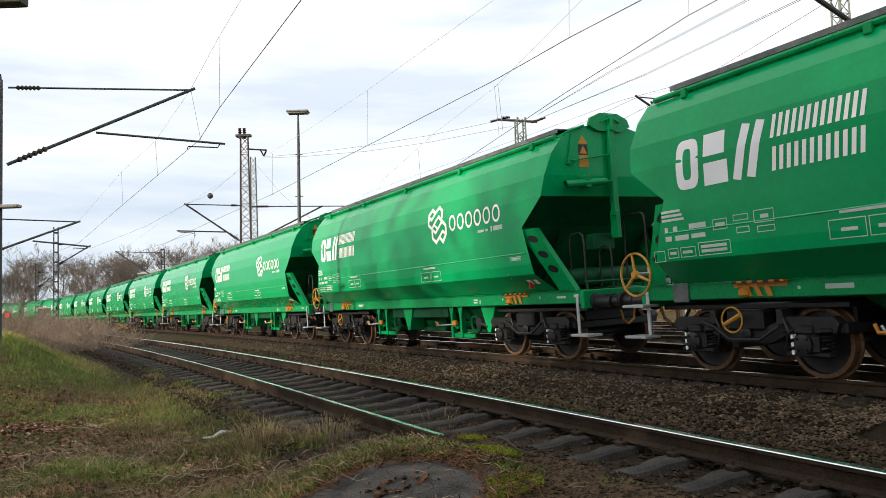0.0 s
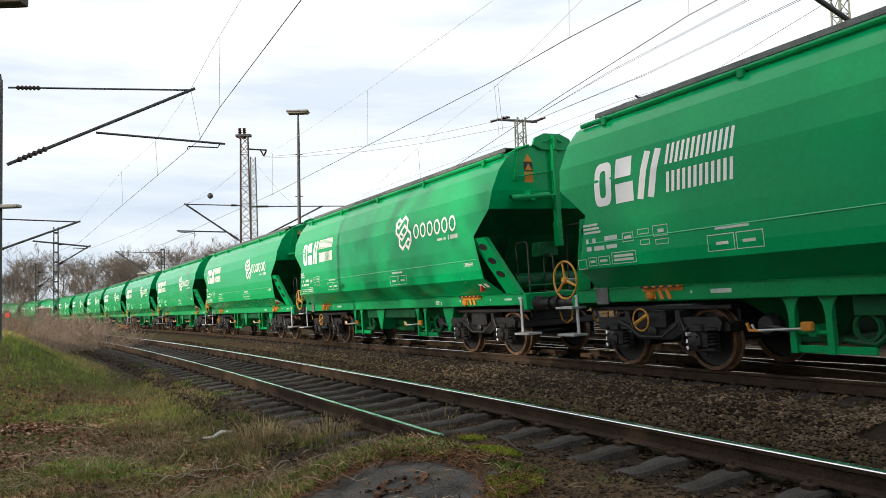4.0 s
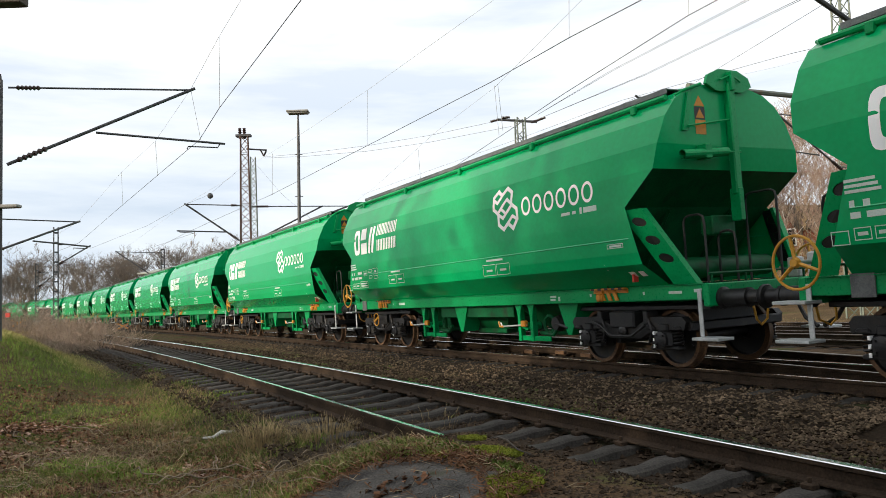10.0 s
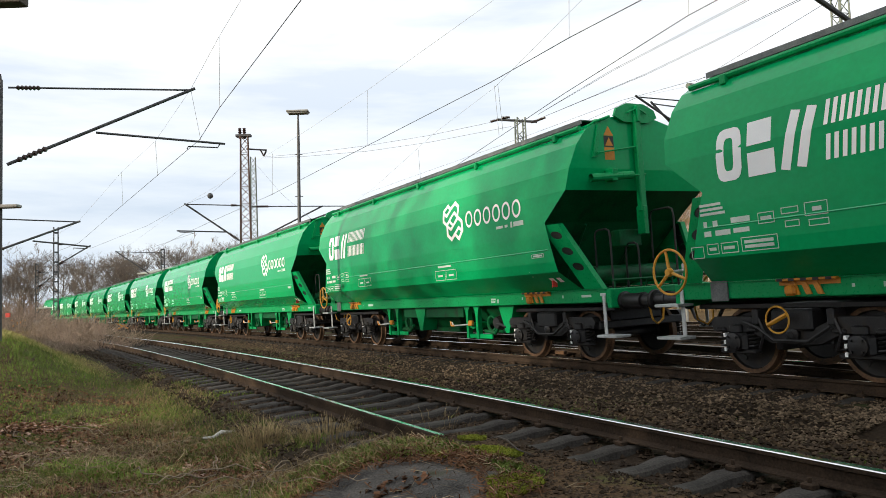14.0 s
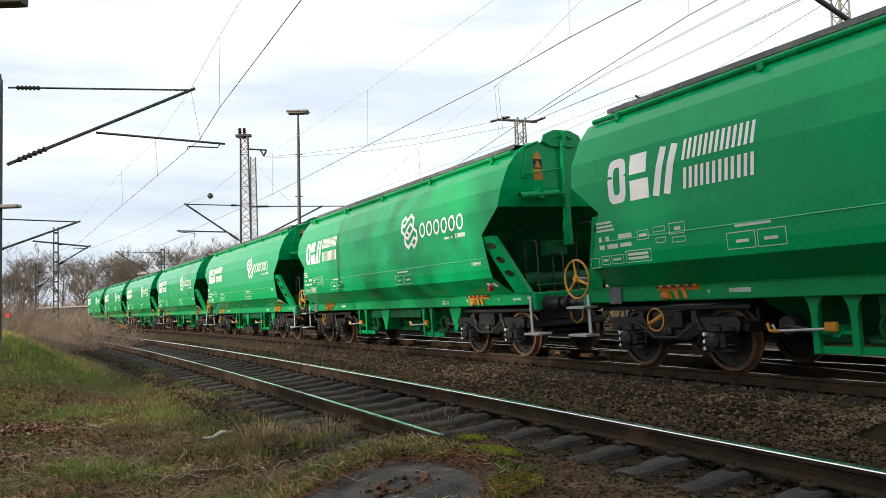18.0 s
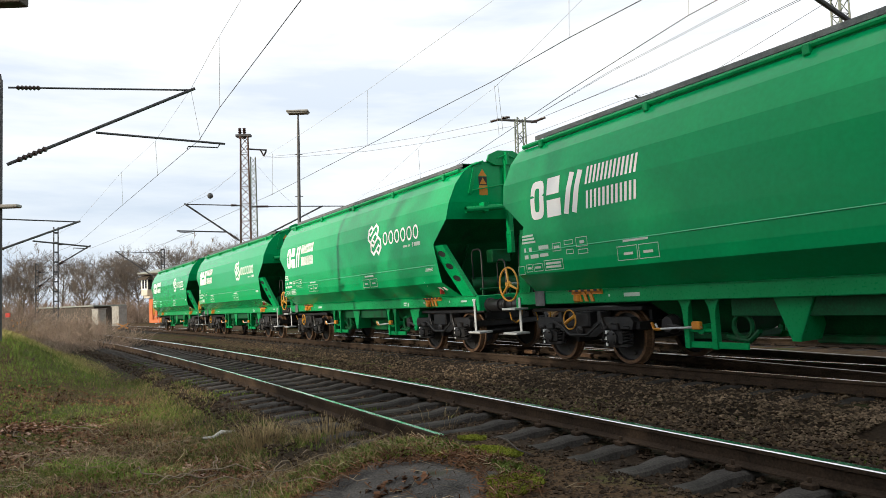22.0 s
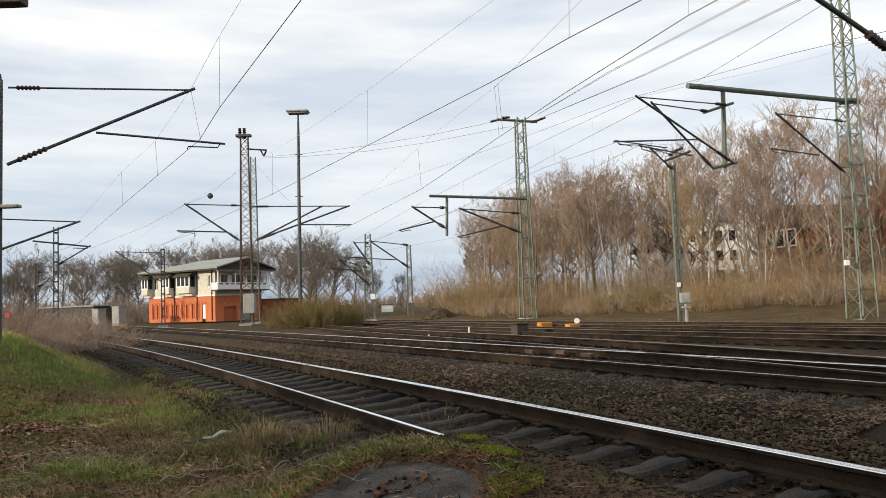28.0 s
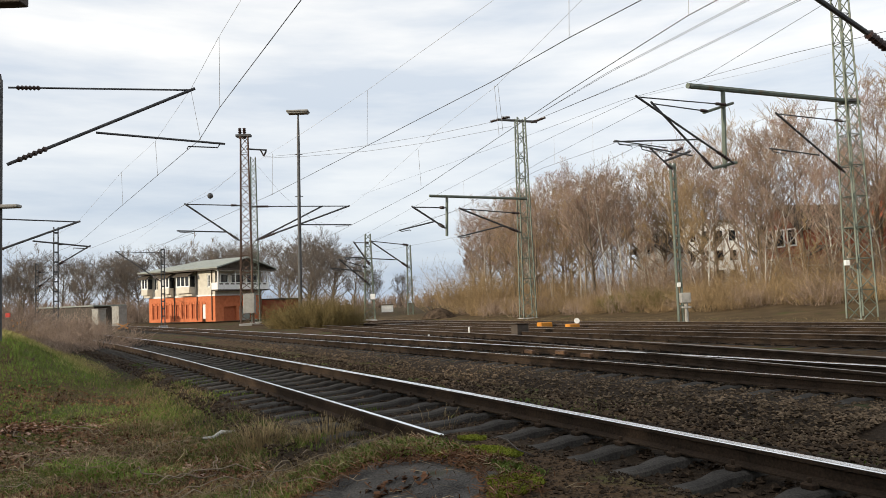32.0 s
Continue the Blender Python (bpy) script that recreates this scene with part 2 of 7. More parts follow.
# ---- mesh building ----
class Shape:
    """Collects vertices and faces of one part."""

    def __init__(self):
        self.v, self.f = [], []

    def add(self, verts, faces):
        k = len(self.v)
        self.v += [tuple(p) for p in verts]
        self.f += [tuple(i + k for i in f) for f in faces]
        return self

    def box(self, x0, x1, y0, y1, z0, z1, b=0.0):
        if b <= 0:
            return self.add([(x, y, z) for x in (x0, x1) for y in (y0, y1) for z in (z0, z1)], [(0, 1, 3, 2), (4, 6, 7, 5), (0, 4, 5, 1), (2, 3, 7, 6), (0, 2, 6, 4), (1, 5, 7, 3)])
        b = min(b, (x1 - x0) * 0.45, (y1 - y0) * 0.45, (z1 - z0) * 0.45)
        v, f = [], []
        for z, m in ((z0, b), (z0 + b, 0), (z1 - b, 0), (z1, b)):
            xa, xb, ya, yb = x0 + m, x1 - m, y0 + m, y1 - m
            v += [(xa + b, ya, z), (xb - b, ya, z), (xb, ya + b, z), (xb, yb - b, z), (xb - b, yb, z), (xa + b, yb, z), (xa, yb - b, z), (xa, ya + b, z)]
        for r in range(3):
            for i in range(8):
                j = (i + 1) % 8
                f.append((r * 8 + i, r * 8 + j, r * 8 + 8 + j, r * 8 + 8 + i))
        f += [tuple(range(7, -1, -1)), tuple(range(24, 32))]
        return self.add(v, f)

    def tube(self, pts, r, n=8, caps=True, flat=1.0):
        """A tube along points; r is a radius or one for each point."""
        pts = [Vector(p) for p in pts]
        rs = r if isinstance(r, (list, tuple)) else [r] * len(pts)
        v, f = [], []
        side = None
        for i, p in enumerate(pts):
            d = (pts[min(i + 1, len(pts) - 1)] - pts[max(i - 1, 0)]).normalized()
            if side is None:
                side = d.cross(Vector((0, 0, 1)) if abs(d.z) < 0.9 else Vector((1, 0, 0))).normalized()
            else:
                side = (side - d * side.dot(d)).normalized()
            up = side.cross(d)
            for k in range(n):
                a = 2 * math.pi * k / n
                v.append(p + side * (math.cos(a) * rs[i]) + up * (math.sin(a) * rs[i] * flat))
        for i in range(len(pts) - 1):
            for k in range(n):
                j = (k + 1) % n
                f.append((i * n + k, i * n + j, i * n + n + j, i * n + n + k))
        if caps:
            f += [tuple(range(n - 1, -1, -1)), tuple(range((len(pts) - 1) * n, len(pts) * n))]
        return self.add(v, f)

    def lathe(self, prof, axis="y", n=24, at=(0, 0, 0)):
        """Turns (radius, along) pairs round an axis."""
        v, f = [], []
        for r, t in prof:
            for k in range(n):
                a = 2 * math.pi * k / n
                c, s = r * math.cos(a), r * math.sin(a)
                p = {"y": (c, t, s), "x": (t, c, s), "z": (c, s, t)}[axis]
                v.append((p[0] + at[0], p[1] + at[1], p[2] + at[2]))
        for i in range(len(prof) - 1):
            for k in range(n):
                j = (k + 1) % n
                f.append((i * n + k, i * n + j, i * n + n + j, i * n + n + k))
        f += [tuple(range(n - 1, -1, -1)), tuple(range((len(prof) - 1) * n, len(prof) * n))]
        return self.add(v, f)

    def ring(self, c, R, r, axis="y", n=28, m=6):
        v, f = [], []
        for i in range(n):
            a = 2 * math.pi * i / n
            for k in range(m):
                b = 2 * math.pi * k / m
                d, h = R + r * math.cos(b), r * math.sin(b)
                p = (d * math.cos(a), h, d * math.sin(a)) if axis == "y" else (h, d * math.cos(a), d * math.sin(a))
                v.append((c[0] + p[0], c[1] + p[1], c[2] + p[2]))
        for i in range(n):
            for k in range(m):
                i2, k2 = (i + 1) % n, (k + 1) % m
                f.append((i * m + k, i2 * m + k, i2 * m + k2, i * m + k2))
        return self.add(v, f)

    def prism(self, poly, y0, y1):
        """An (x, z) outline drawn out from y0 to y1."""
        n = len(poly)
        return self.add([(x, y0, z) for x, z in poly] + [(x, y1, z) for x, z in poly], [tuple(range(n)), tuple(range(2 * n - 1, n - 1, -1))] + [(i, i + n, (i + 1) % n + n, (i + 1) % n) for i in range(n)])

    def plate(self, pts, thick):
        """A flat polygon in space with thickness."""
        pts = [Vector(p) for p in pts]
        nrm = (pts[1] - pts[0]).cross(pts[2] - pts[0]).normalized() * thick
        n = len(pts)
        return self.add(pts + [p + nrm for p in pts], [tuple(range(n - 1, -1, -1)), tuple(range(n, 2 * n))] + [(i, (i + 1) % n, (i + 1) % n + n, i + n) for i in range(n)])

    def moved(self, m):
        self.v = [tuple(m @ Vector(p)) for p in self.v]
        return self

    def mesh(self, name, mats, smooth=False):
        me = bpy.data.meshes.new(name)
        me.from_pydata(self.v, [], self.f)
        for m in mats if isinstance(mats, (list, tuple)) else [mats]:
            me.materials.append(m)
        if smooth:
            me.shade_smooth()
            me.set_sharp_from_angle(angle=radians(35))
        me.update()
        return me


def part(name, shape, mat, parent, label="", smooth=False):
    """Links a shape as one mesh under a thing or under a part."""
    ob = new(name, shape.mesh(name, mat, smooth))
    ob.parent = parent
    if label:
        ob["label"] = label
    return ob


def thing(name, label, category, group="", kind="", m=None):
    ob = new(name)
    ob.empty_display_size = 0.2
    tagged(ob, label, category, group, kind)
    if m is not None:
        ob.matrix_world = m
    return ob


# ---- the line of the tracks ----
STEP, BACK, AHEAD = 0.5, 340.0, 420.0
S = np.arange(-BACK, AHEAD, STEP)


def track_line(y0, psi, k0, k1, k2):
    """Points and headings of a track's middle; s = 0 lies straight ahead of the eye, s grows away from it."""
    k = np.where(S < -20, 0.0, np.where(S < 0, k0, np.where(S < 70, k0 + (k1 - k0) * S / 70, k1 + (k2 - k1) * np.clip((S - 70) / 70, 0, 1))))
    i0 = int(BACK / STEP)
    th = np.concatenate([[0], np.cumsum((k[1:] + k[:-1]) / 2 * STEP)])
    th = th - th[i0] + psi
    x = np.concatenate([[0], np.cumsum((np.cos(th[1:]) + np.cos(th[:-1])) / 2 * STEP)])
    y = np.concatenate([[0], np.cumsum((np.sin(th[1:]) + np.sin(th[:-1])) / 2 * STEP)])
    return x - x[i0], y - y[i0] + y0, th


MAIN = track_line(20.25, 2.0651, 0.0009, 0.0004, 0.0048)
NEAR = track_line(8.395, 2.0529, 0.0030, 0.0028, 0.0028)
CANT, GRADE = 0.030, -0.0045


def on(line, s, o=0.0, z=0.0, cant=0.0, grade=0.0):
    """A point o metres to the eye's side of the track's middle, z above its rails."""
    x, y, th = (float(np.interp(s, S, a)) for a in line)
    oo, zz = o + cant * z, z - cant * o + grade * max(s, -20)
    return Vector((x - math.sin(th) * oo, y + math.cos(th) * oo, zz))


def on_main(s, o=0.0, z=0.0):
    return on(MAIN, s, o, z, CANT, GRADE)


def on_near(s, o=0.0, z=0.0):
    return on(NEAR, s, o, z, 0.0293, 0.0)


def place_of(x, y, line):
    """s and o of a ground point along a line."""
    i = int(np.argmin((line[0] - x) ** 2 + (line[1] - y) ** 2))
    dx, dy = x - line[0][i], y - line[1][i]
    th = line[2][i]
    return S[i] + dx * math.cos(th) + dy * math.sin(th), -dx * math.sin(th) + dy * math.cos(th)


# ---- ground ----
def smooth(a, b, x):
    t = min(1.0, max(0.0, (x - a) / (b - a)))
    return t * t * (3 - 2 * t)


def ground_z(x, y):
    """Height of the ground: track bed, raised verge on the eye's side, low bank behind the yard."""
    s, o = place_of(x, y, NEAR)
    sm, om = place_of(x, y, MAIN)
    z = -0.34
    if o > 0:
        z = -0.34 - 0.10 * smooth(1.2, 2.4, o) + 1.05 * smooth(2.0, 4.6, o) * smooth(3.0, 15.0, s) - 0.25 * smooth(6, 14, o) * smooth(20, 40, s)
        z += 0.37 * smooth(0.22, 0.62, o) * smooth(-0.5, -1.65, s) * (1 - 0.5 * smooth(1.4, 3.0, o))
    else:
        far = -om
        z = -0.34 + 0.09 * smooth(2.0, 4.0, far) - 0.012 * (min(far, 20.0) - 2.0) * smooth(2.0, 4.5, far) * (1 - smooth(45, 75, sm)) + GRADE * min(max(sm, 0), 160) * smooth(20, 60, sm) + 1.1 * smooth(22, 36, far) * smooth(-200, 10, sm) * (1 - smooth(45, 75, sm))
    return z + 0.02 * noise.noise((x * 0.7, y * 0.7, 0)) * (1 if o > 1.8 or om < -2 else 0.2)


def sheet(name, xs, ys, mat, label, category, dz=0.0):
    v = [(x, y, ground_z(x, y) + dz) for y in ys for x in xs]
    n = len(xs)
    f = [(j * n + i, j * n + i + 1, j * n + n + i + 1, j * n + n + i) for j in range(len(ys) - 1) for i in range(n - 1)]
    s = Shape()
    s.v, s.f = v, f
    ob = new(name, s.mesh(name, mat, True))
    return tagged(ob, label, category, kind="structure")


def spread(lo, hi, mid0, mid1, fine, coarse):
    """Coordinates close together in the middle and wide apart outside."""
    out, x = [], mid0
    while x <= mid1:
        out.append(x)
        x += fine
    a, d = mid0, fine
    left = []
    while a > lo:
        d = min(d * 1.35, coarse)
        a -= d
        left.append(a)
    a, d = out[-1], fine
    while a < hi:
        d = min(d * 1.35, coarse)
        a += d
        out.append(a)
    return left[::-1] + out


XS = [x for x in spread(-1500, 1500, -26, 26, 0.5, 260) if not -6 < x < 4] + list(np.arange(-6, 4.01, 0.125))
YS = [y for y in spread(-700, 2600, 2, 60, 0.5, 260) if not 4 < y < 10] + list(np.arange(4, 10.01, 0.125))
sheet("ground", sorted({round(float(x), 3) for x in XS}), sorted({round(float(y), 3) for y in YS}), M_GROUND, "bare earth, moss and cinder ground of a railway yard", "ground")


# ---- tracks ----
RAIL = [(-0.075, 0), (0.075, 0), (0.075, 0.012), (0.012, 0.035), (0.010, 0.110), (0.036, 0.122), (0.036, 0.150), (0.028, 0.159), (-0.028, 0.159), (-0.036, 0.150), (-0.036, 0.122), (-0.010, 0.110), (-0.012, 0.035), (-0.075, 0.012)]


def rail(where, s0, s1, o, parent, top, off_at=None, step=1.0, band=0.05):
    """A rail of real section along a line; where(s, o, z) gives places."""
    sh = Shape()
    section = RAIL[:8] + [(band / 2, 0.1592), (-band / 2, 0.1592)] + RAIL[8:]
    n, ss = len(section), list(np.arange(s0, s1 + 0.01, step))
    for s in ss:
        oo = o + (off_at(s) if off_at else 0)
        for a, b in section:
            sh.v.append(tuple(where(s, oo + a, b - 0.159)))
    for i in range(len(ss) - 1):
        for k in range(n):
            j = (k + 1) % n
            sh.f.append((i * n + k, i * n + n + k, i * n + n + j, i * n + j))
    ob = new("rail", sh.mesh("rail", [M_RAIL, top]))
    for i, p in enumerate(ob.data.polygons):
        p.material_index = 1 if i % n in ((6, 7, 8) if o < 0 else (8, 9, 10)) else 0
    ob.parent = parent
    return ob


def sleeper_mesh(kind):
    s = Shape()
    if kind == "wood":
        s.box(-0.13, 0.13, -1.3, 1.3, -0.16, 0.0, 0.015)
    else:
        # concrete sleeper, dished in the middle
        v = []
        for y, w, h in ((-1.3, 0.10, -0.02), (-0.95, 0.11, 0.0), (-0.5, 0.105, 0.0), (-0.3, 0.085, -0.03), (0.3, 0.085, -0.03), (0.5, 0.105, 0.0), (0.95, 0.11, 0.0), (1.3, 0.10, -0.02)):
            v += [(-w - 0.02, y, -0.2), (w + 0.02, y, -0.2), (w, y, h - 0.02), (w - 0.03, y, h), (-w + 0.03, y, h), (-w, y, h - 0.02)]
        f = [(r * 6 + i, r * 6 + (i + 1) % 6, r * 6 + 6 + (i + 1) % 6, r * 6 + 6 + i) for r in range(7) for i in range(6)] + [(5, 4, 3, 2, 1, 0), (42, 43, 44, 45, 46, 47)]
        s.add(v, f)
    for y in (-0.752, 0.752):
        for d in (-0.115, 0.115):
            s.box(-0.05, 0.05, y + d - 0.04, y + d + 0.04, -0.005, 0.04, 0.01)
            s.tube([(0, y + d, 0.035), (0, y + d, 0.075)], 0.016, 6)
    return s


def sleeper_data(kind):
    """The sleeper's mesh, its rail clips of rusty steel."""
    sh = sleeper_mesh(kind)
    me = sh.mesh("sleeper", [M_SLEEPER if kind != "wood" else M_SLEEPER2, M_RAIL])
    clips = 4 * (26 + 8)
    for p in list(me.polygons)[len(me.polygons) - clips:]:
        p.material_index = 1
    return me


def track(label, where, line, s0, s1, kind, top, gauge_rails=True, every=0.63, single=300, near_from=-9, band=0.062):
    t = thing("railway_track", label, "track", kind="structure")
    rail(where, s0, s1, 0.752, t, top, band=band)
    rail(where, s0, s1, -0.752, t, top, band=0.062)
    me = sleeper_data(kind)
    n, s = 0, near_from
    while s < s1 and n < single:
        p, q = where(s, 0, -0.175), where(s, 1, -0.175)
        y = (q - p).normalized()
        x = Vector((y.y, -y.x, 0)).normalized()
        m = Matrix((x, y, x.cross(y))).transposed().to_4x4()
        m.translation = p
        ob = new("sleeper", me)
        ob.parent = t
        ob.matrix_basis = m @ pose(0, random.uniform(-0.02, 0.02), random.uniform(-0.006, 0.004), 0, 0, random.uniform(-0.8, 0.8))
        s += every
        n += 1
    return t


track("near railway track, concrete sleepers half sunk in dark ballast", on_near, NEAR, -60, 130, "concrete", M_RAILTOP, single=190, band=0.040)
track("main railway track with rusty rails on dark ballast", on_main, MAIN, -60, 230, "concrete", M_RAILTOP, single=240, near_from=-14)


# ---- ballast beds ----
def bed(where, s0, s1, label, half=1.55, drop=0.30, lift=0.0, dish=0.0, mat=None):
    sh = Shape()
    prof = [(half + 0.75, -0.22 - drop), (half, -0.255 + lift), (0.9, -0.25 + lift), (0.55, -0.252 + lift * 0.4 - dish), (0.0, -0.252 + lift * 0.4 - dish), (-0.55, -0.252 + lift * 0.4 - dish), (-0.9, -0.25 + lift), (-half, -0.255 + lift), (-half - 0.75, -0.22 - drop)]
    ss = list(np.arange(s0, s1, 0.8))
    for s in ss:
        for o, z in prof:
            sh.v.append(tuple(where(s, o, z + 0.012 * noise.noise((s, o * 2, 3)))))
    n = len(prof)
    sh.f = [(i * n + k, i * n + k + 1, i * n + n + k + 1, i * n + n + k) for i in range(len(ss) - 1) for k in range(n - 1)]
    return tagged(new("ballast_bed", sh.mesh("ballast_bed", mat or M_BALLAST, True)), label, "ballast", kind="structure")


bed(on_near, -60, 130, "dark brown ballast bed under the near track", 1.5, 0.16, 0.032, 0.020)
bed(on_main, -60, 230, "dark brown ballast bed under the main track", 1.75, 0.14, 0.050, 0.016)


# ---- hopper wagon ----
PROFILE = [(1.16, 1.29), (1.575, 1.62), (1.59, 1.80), (1.60, 2.30), (1.59, 2.99), (1.52, 3.36), (1.32, 3.78), (1.10, 4.04), (0.84, 4.20), (0.50, 4.29), (0.0, 4.33)]
HALF, X_TOP, X_SLOPE = 7.54, 6.42, 5.72


def wide(z):
    """Half width of the tank at a height."""
    return float(np.interp(z, [p[1] for p in PROFILE], [p[0] for p in PROFILE]))


def tank_end(z):
    """Where the side sheet of the tank ends, at a height."""
    if z >= 3.36:
        return X_TOP
    if z >= 2.99:
        return X_TOP - (3.36 - z) * 0.15
    if z >= 2.5:
        return X_SLOPE + (z - 2.5) / 0.49 * (X_TOP - 0.0555 - X_SLOPE)
    return X_SLOPE + (2.5 - z) * 0.30


def tank_shape():
    sh = Shape()
    zs = [1.29, 1.62, 1.80, 2.0, 2.3, 2.5, 2.75, 2.99, 3.18, 3.36, 3.57, 3.78, 4.04, 4.20, 4.29, 4.33]
    for sg in (-1, 1):
        rows = []
        for z in zs:
            e = tank_end(z)
            y = wide(z) * sg if z < 4.33 else 0.0
            rows.append([(-e + 2 * e * i / 8, y, z) for i in range(9)])
        k = len(sh.v)
        for r in rows:
            sh.v += r
        for j in range(len(rows) - 1):
            for i in range(8):
                q = (k + j * 9 + i, k + j * 9 + i + 1, k + j * 9 + 10 + i, k + j * 9 + 9 + i)
                sh.f.append(q if sg < 0 else q[::-1])
    for e in (-1, 1):
        up = [z for z in zs if z >= 3.36]
        for za, zb in ((2.99, 3.18), (3.18, 3.36)):
            ea, eb = e * tank_end(za), e * tank_end(zb)
            sh.add([(ea, -wide(za), za), (ea, wide(za), za), (eb, wide(zb), zb), (eb, -wide(zb), zb)], [(0, 1, 2, 3)[::e]])
        ring = [(e * X_TOP, -wide(z), z) for z in up[:-1]] + [(e * X_TOP, 0, 4.33)] + [(e * X_TOP, wide(z), z) for z in up[:-1][::-1]]
        sh.add(ring, [tuple(range(len(ring)))[:: -e]])
    return sh


def slope_sheet(e):
    """The sloping end sheet of the tank, with two stiffening ribs."""
    s, w, x = Shape(), wide(2.5), e * tank_end(2.99)
    s.add([(x, -1.59, 2.99), (x, 1.59, 2.99), (e * X_SLOPE, w, 2.5), (e * X_SLOPE, -w, 2.5)], [(0, 1, 2, 3)[::e]])
    s.add([(e * X_SLOPE, w, 2.5), (e * X_SLOPE, -w, 2.5), (e * 4.7, -1.2, 1.29), (e * 4.7, 1.2, 1.29)], [(0, 1, 2, 3)[:: -e]])
    for y in (-0.7, 0.7):
        s.tube([(e * (X_SLOPE + 0.02), y, 2.46), (e * 4.74, y * 0.8, 1.31)], 0.03, 4)
    return s


def on_tank(x, z, sg=-1, lift=0.006):
    return (x, sg * (wide(z) + lift), z)


def strip(sh, a, b, width, sg=-1):
    """A flat bar from a to b, both (x, z), laid on the tank's side."""
    d = Vector((b[0] - a[0], b[1] - a[1]))
    n = Vector((-d.y, d.x)).normalized() * width / 2
    k = max(1, int(abs(d.y) / 0.12))
    v = []
    for i in range(k + 1):
        c = Vector(a) + d * i / k
        v += [on_tank(c.x + n.x, c.y + n.y, sg), on_tank(c.x - n.x, c.y - n.y, sg)]
    sh.add(v, [(2 * i, 2 * i + 1, 2 * i + 3, 2 * i + 2) for i in range(k)])


def band(sh, pts, width, closed=False):
    """One mitred band along (x, z) points, laid on the tank's side."""
    pts, n = [Vector(p) for p in pts], len(pts)
    edge = []
    for i, p in enumerate(pts):
        d0 = (p - pts[i - 1]) if closed or i else pts[1] - p
        d1 = (pts[(i + 1) % n] - p) if closed or i < n - 1 else d0
        n0, n1 = (Vector((-d.y, d.x)).normalized() for d in (d0, d1))
        m = (n0 + n1).normalized()
        m *= width / 2 / max(0.55, m.dot(n0))
        edge.append((p + m, p - m))
    rows = []
    for i in range(n if closed else n - 1):
        (a0, b0), (a1, b1) = edge[i], edge[(i + 1) % n]
        k = max(1, int((a1 - a0).length / 0.09))
        rows += [(a0.lerp(a1, j / k), b0.lerp(b1, j / k)) for j in range(k)]
    if not closed:
        rows.append(edge[-1])
    m = len(rows)
    sh.add([on_tank(q.x, q.y) for r in rows for q in r], [(2 * i, 2 * i + 1, (2 * i + 3) % (2 * m), (2 * i + 2) % (2 * m)) for i in range(m if closed else m - 1)])


def panel(sh, x0, x1, z0, z1, slant=0.0, sg=-1):
    """A filled block on the tank's side."""
    k = max(1, int((z1 - z0) / 0.1))
    v = []
    for i in range(k + 1):
        z = z0 + (z1 - z0) * i / k
        v += [on_tank(x0 + slant * (z - z0), z, sg), on_tank(x1 + slant * (z - z0), z, sg)]
    sh.add(v, [(2 * i, 2 * i + 1, 2 * i + 3, 2 * i + 2) for i in range(k)])


def hoop(sh, x, z, rx, rz, width, n=20):
    v = []
    for i in range(n):
        a = 2 * math.pi * i / n
        c, s = math.cos(a), math.sin(a)
        v += [on_tank(x + c * rx, z + s * rz), on_tank(x + c * (rx - width), z + s * (rz - width))]
    sh.add(v, [(2 * i, 2 * i + 1, (2 * i + 3) % (2 * n), (2 * i + 2) % (2 * n)) for i in range(n)])


def wheelset_shape():
    sh = Shape()
    for y in (-0.75, 0.75):
        o = 1 if y > 0 else -1
        prof = [(0.10, y + o * 0.10), (0.13, y + o * 0.05), (0.30, y + o * 0.015), (0.385, y + o * 0.02), (0.40, y + o * 0.065), (0.455, y + o * 0.065), (0.46, y), (0.465, y - o * 0.03), (0.49, y - o * 0.045), (0.49, y - o * 0.07), (0.40, y - o * 0.07), (0.385, y - o * 0.03), (0.13, y - o * 0.03), (0.10, y - o * 0.08)]
        sh.lathe(prof if o < 0 else prof[::-1], "y", 28)
        for a in range(3):
            an = 2 * math.pi * a / 3
            sh.box(-0.03, 0.03, y + o * 0.02 - 0.012, y + o * 0.02 + 0.012, 0.26, 0.31)
            sh.v[-8:] = [tuple(Matrix.Rotation(an, 3, "Y") @ Vector(p)) for p in sh.v[-8:]]
    sh.lathe([(0.08, -1.05), (0.08, 1.05)], "y", 12)
    return sh


WHEELSETS = []


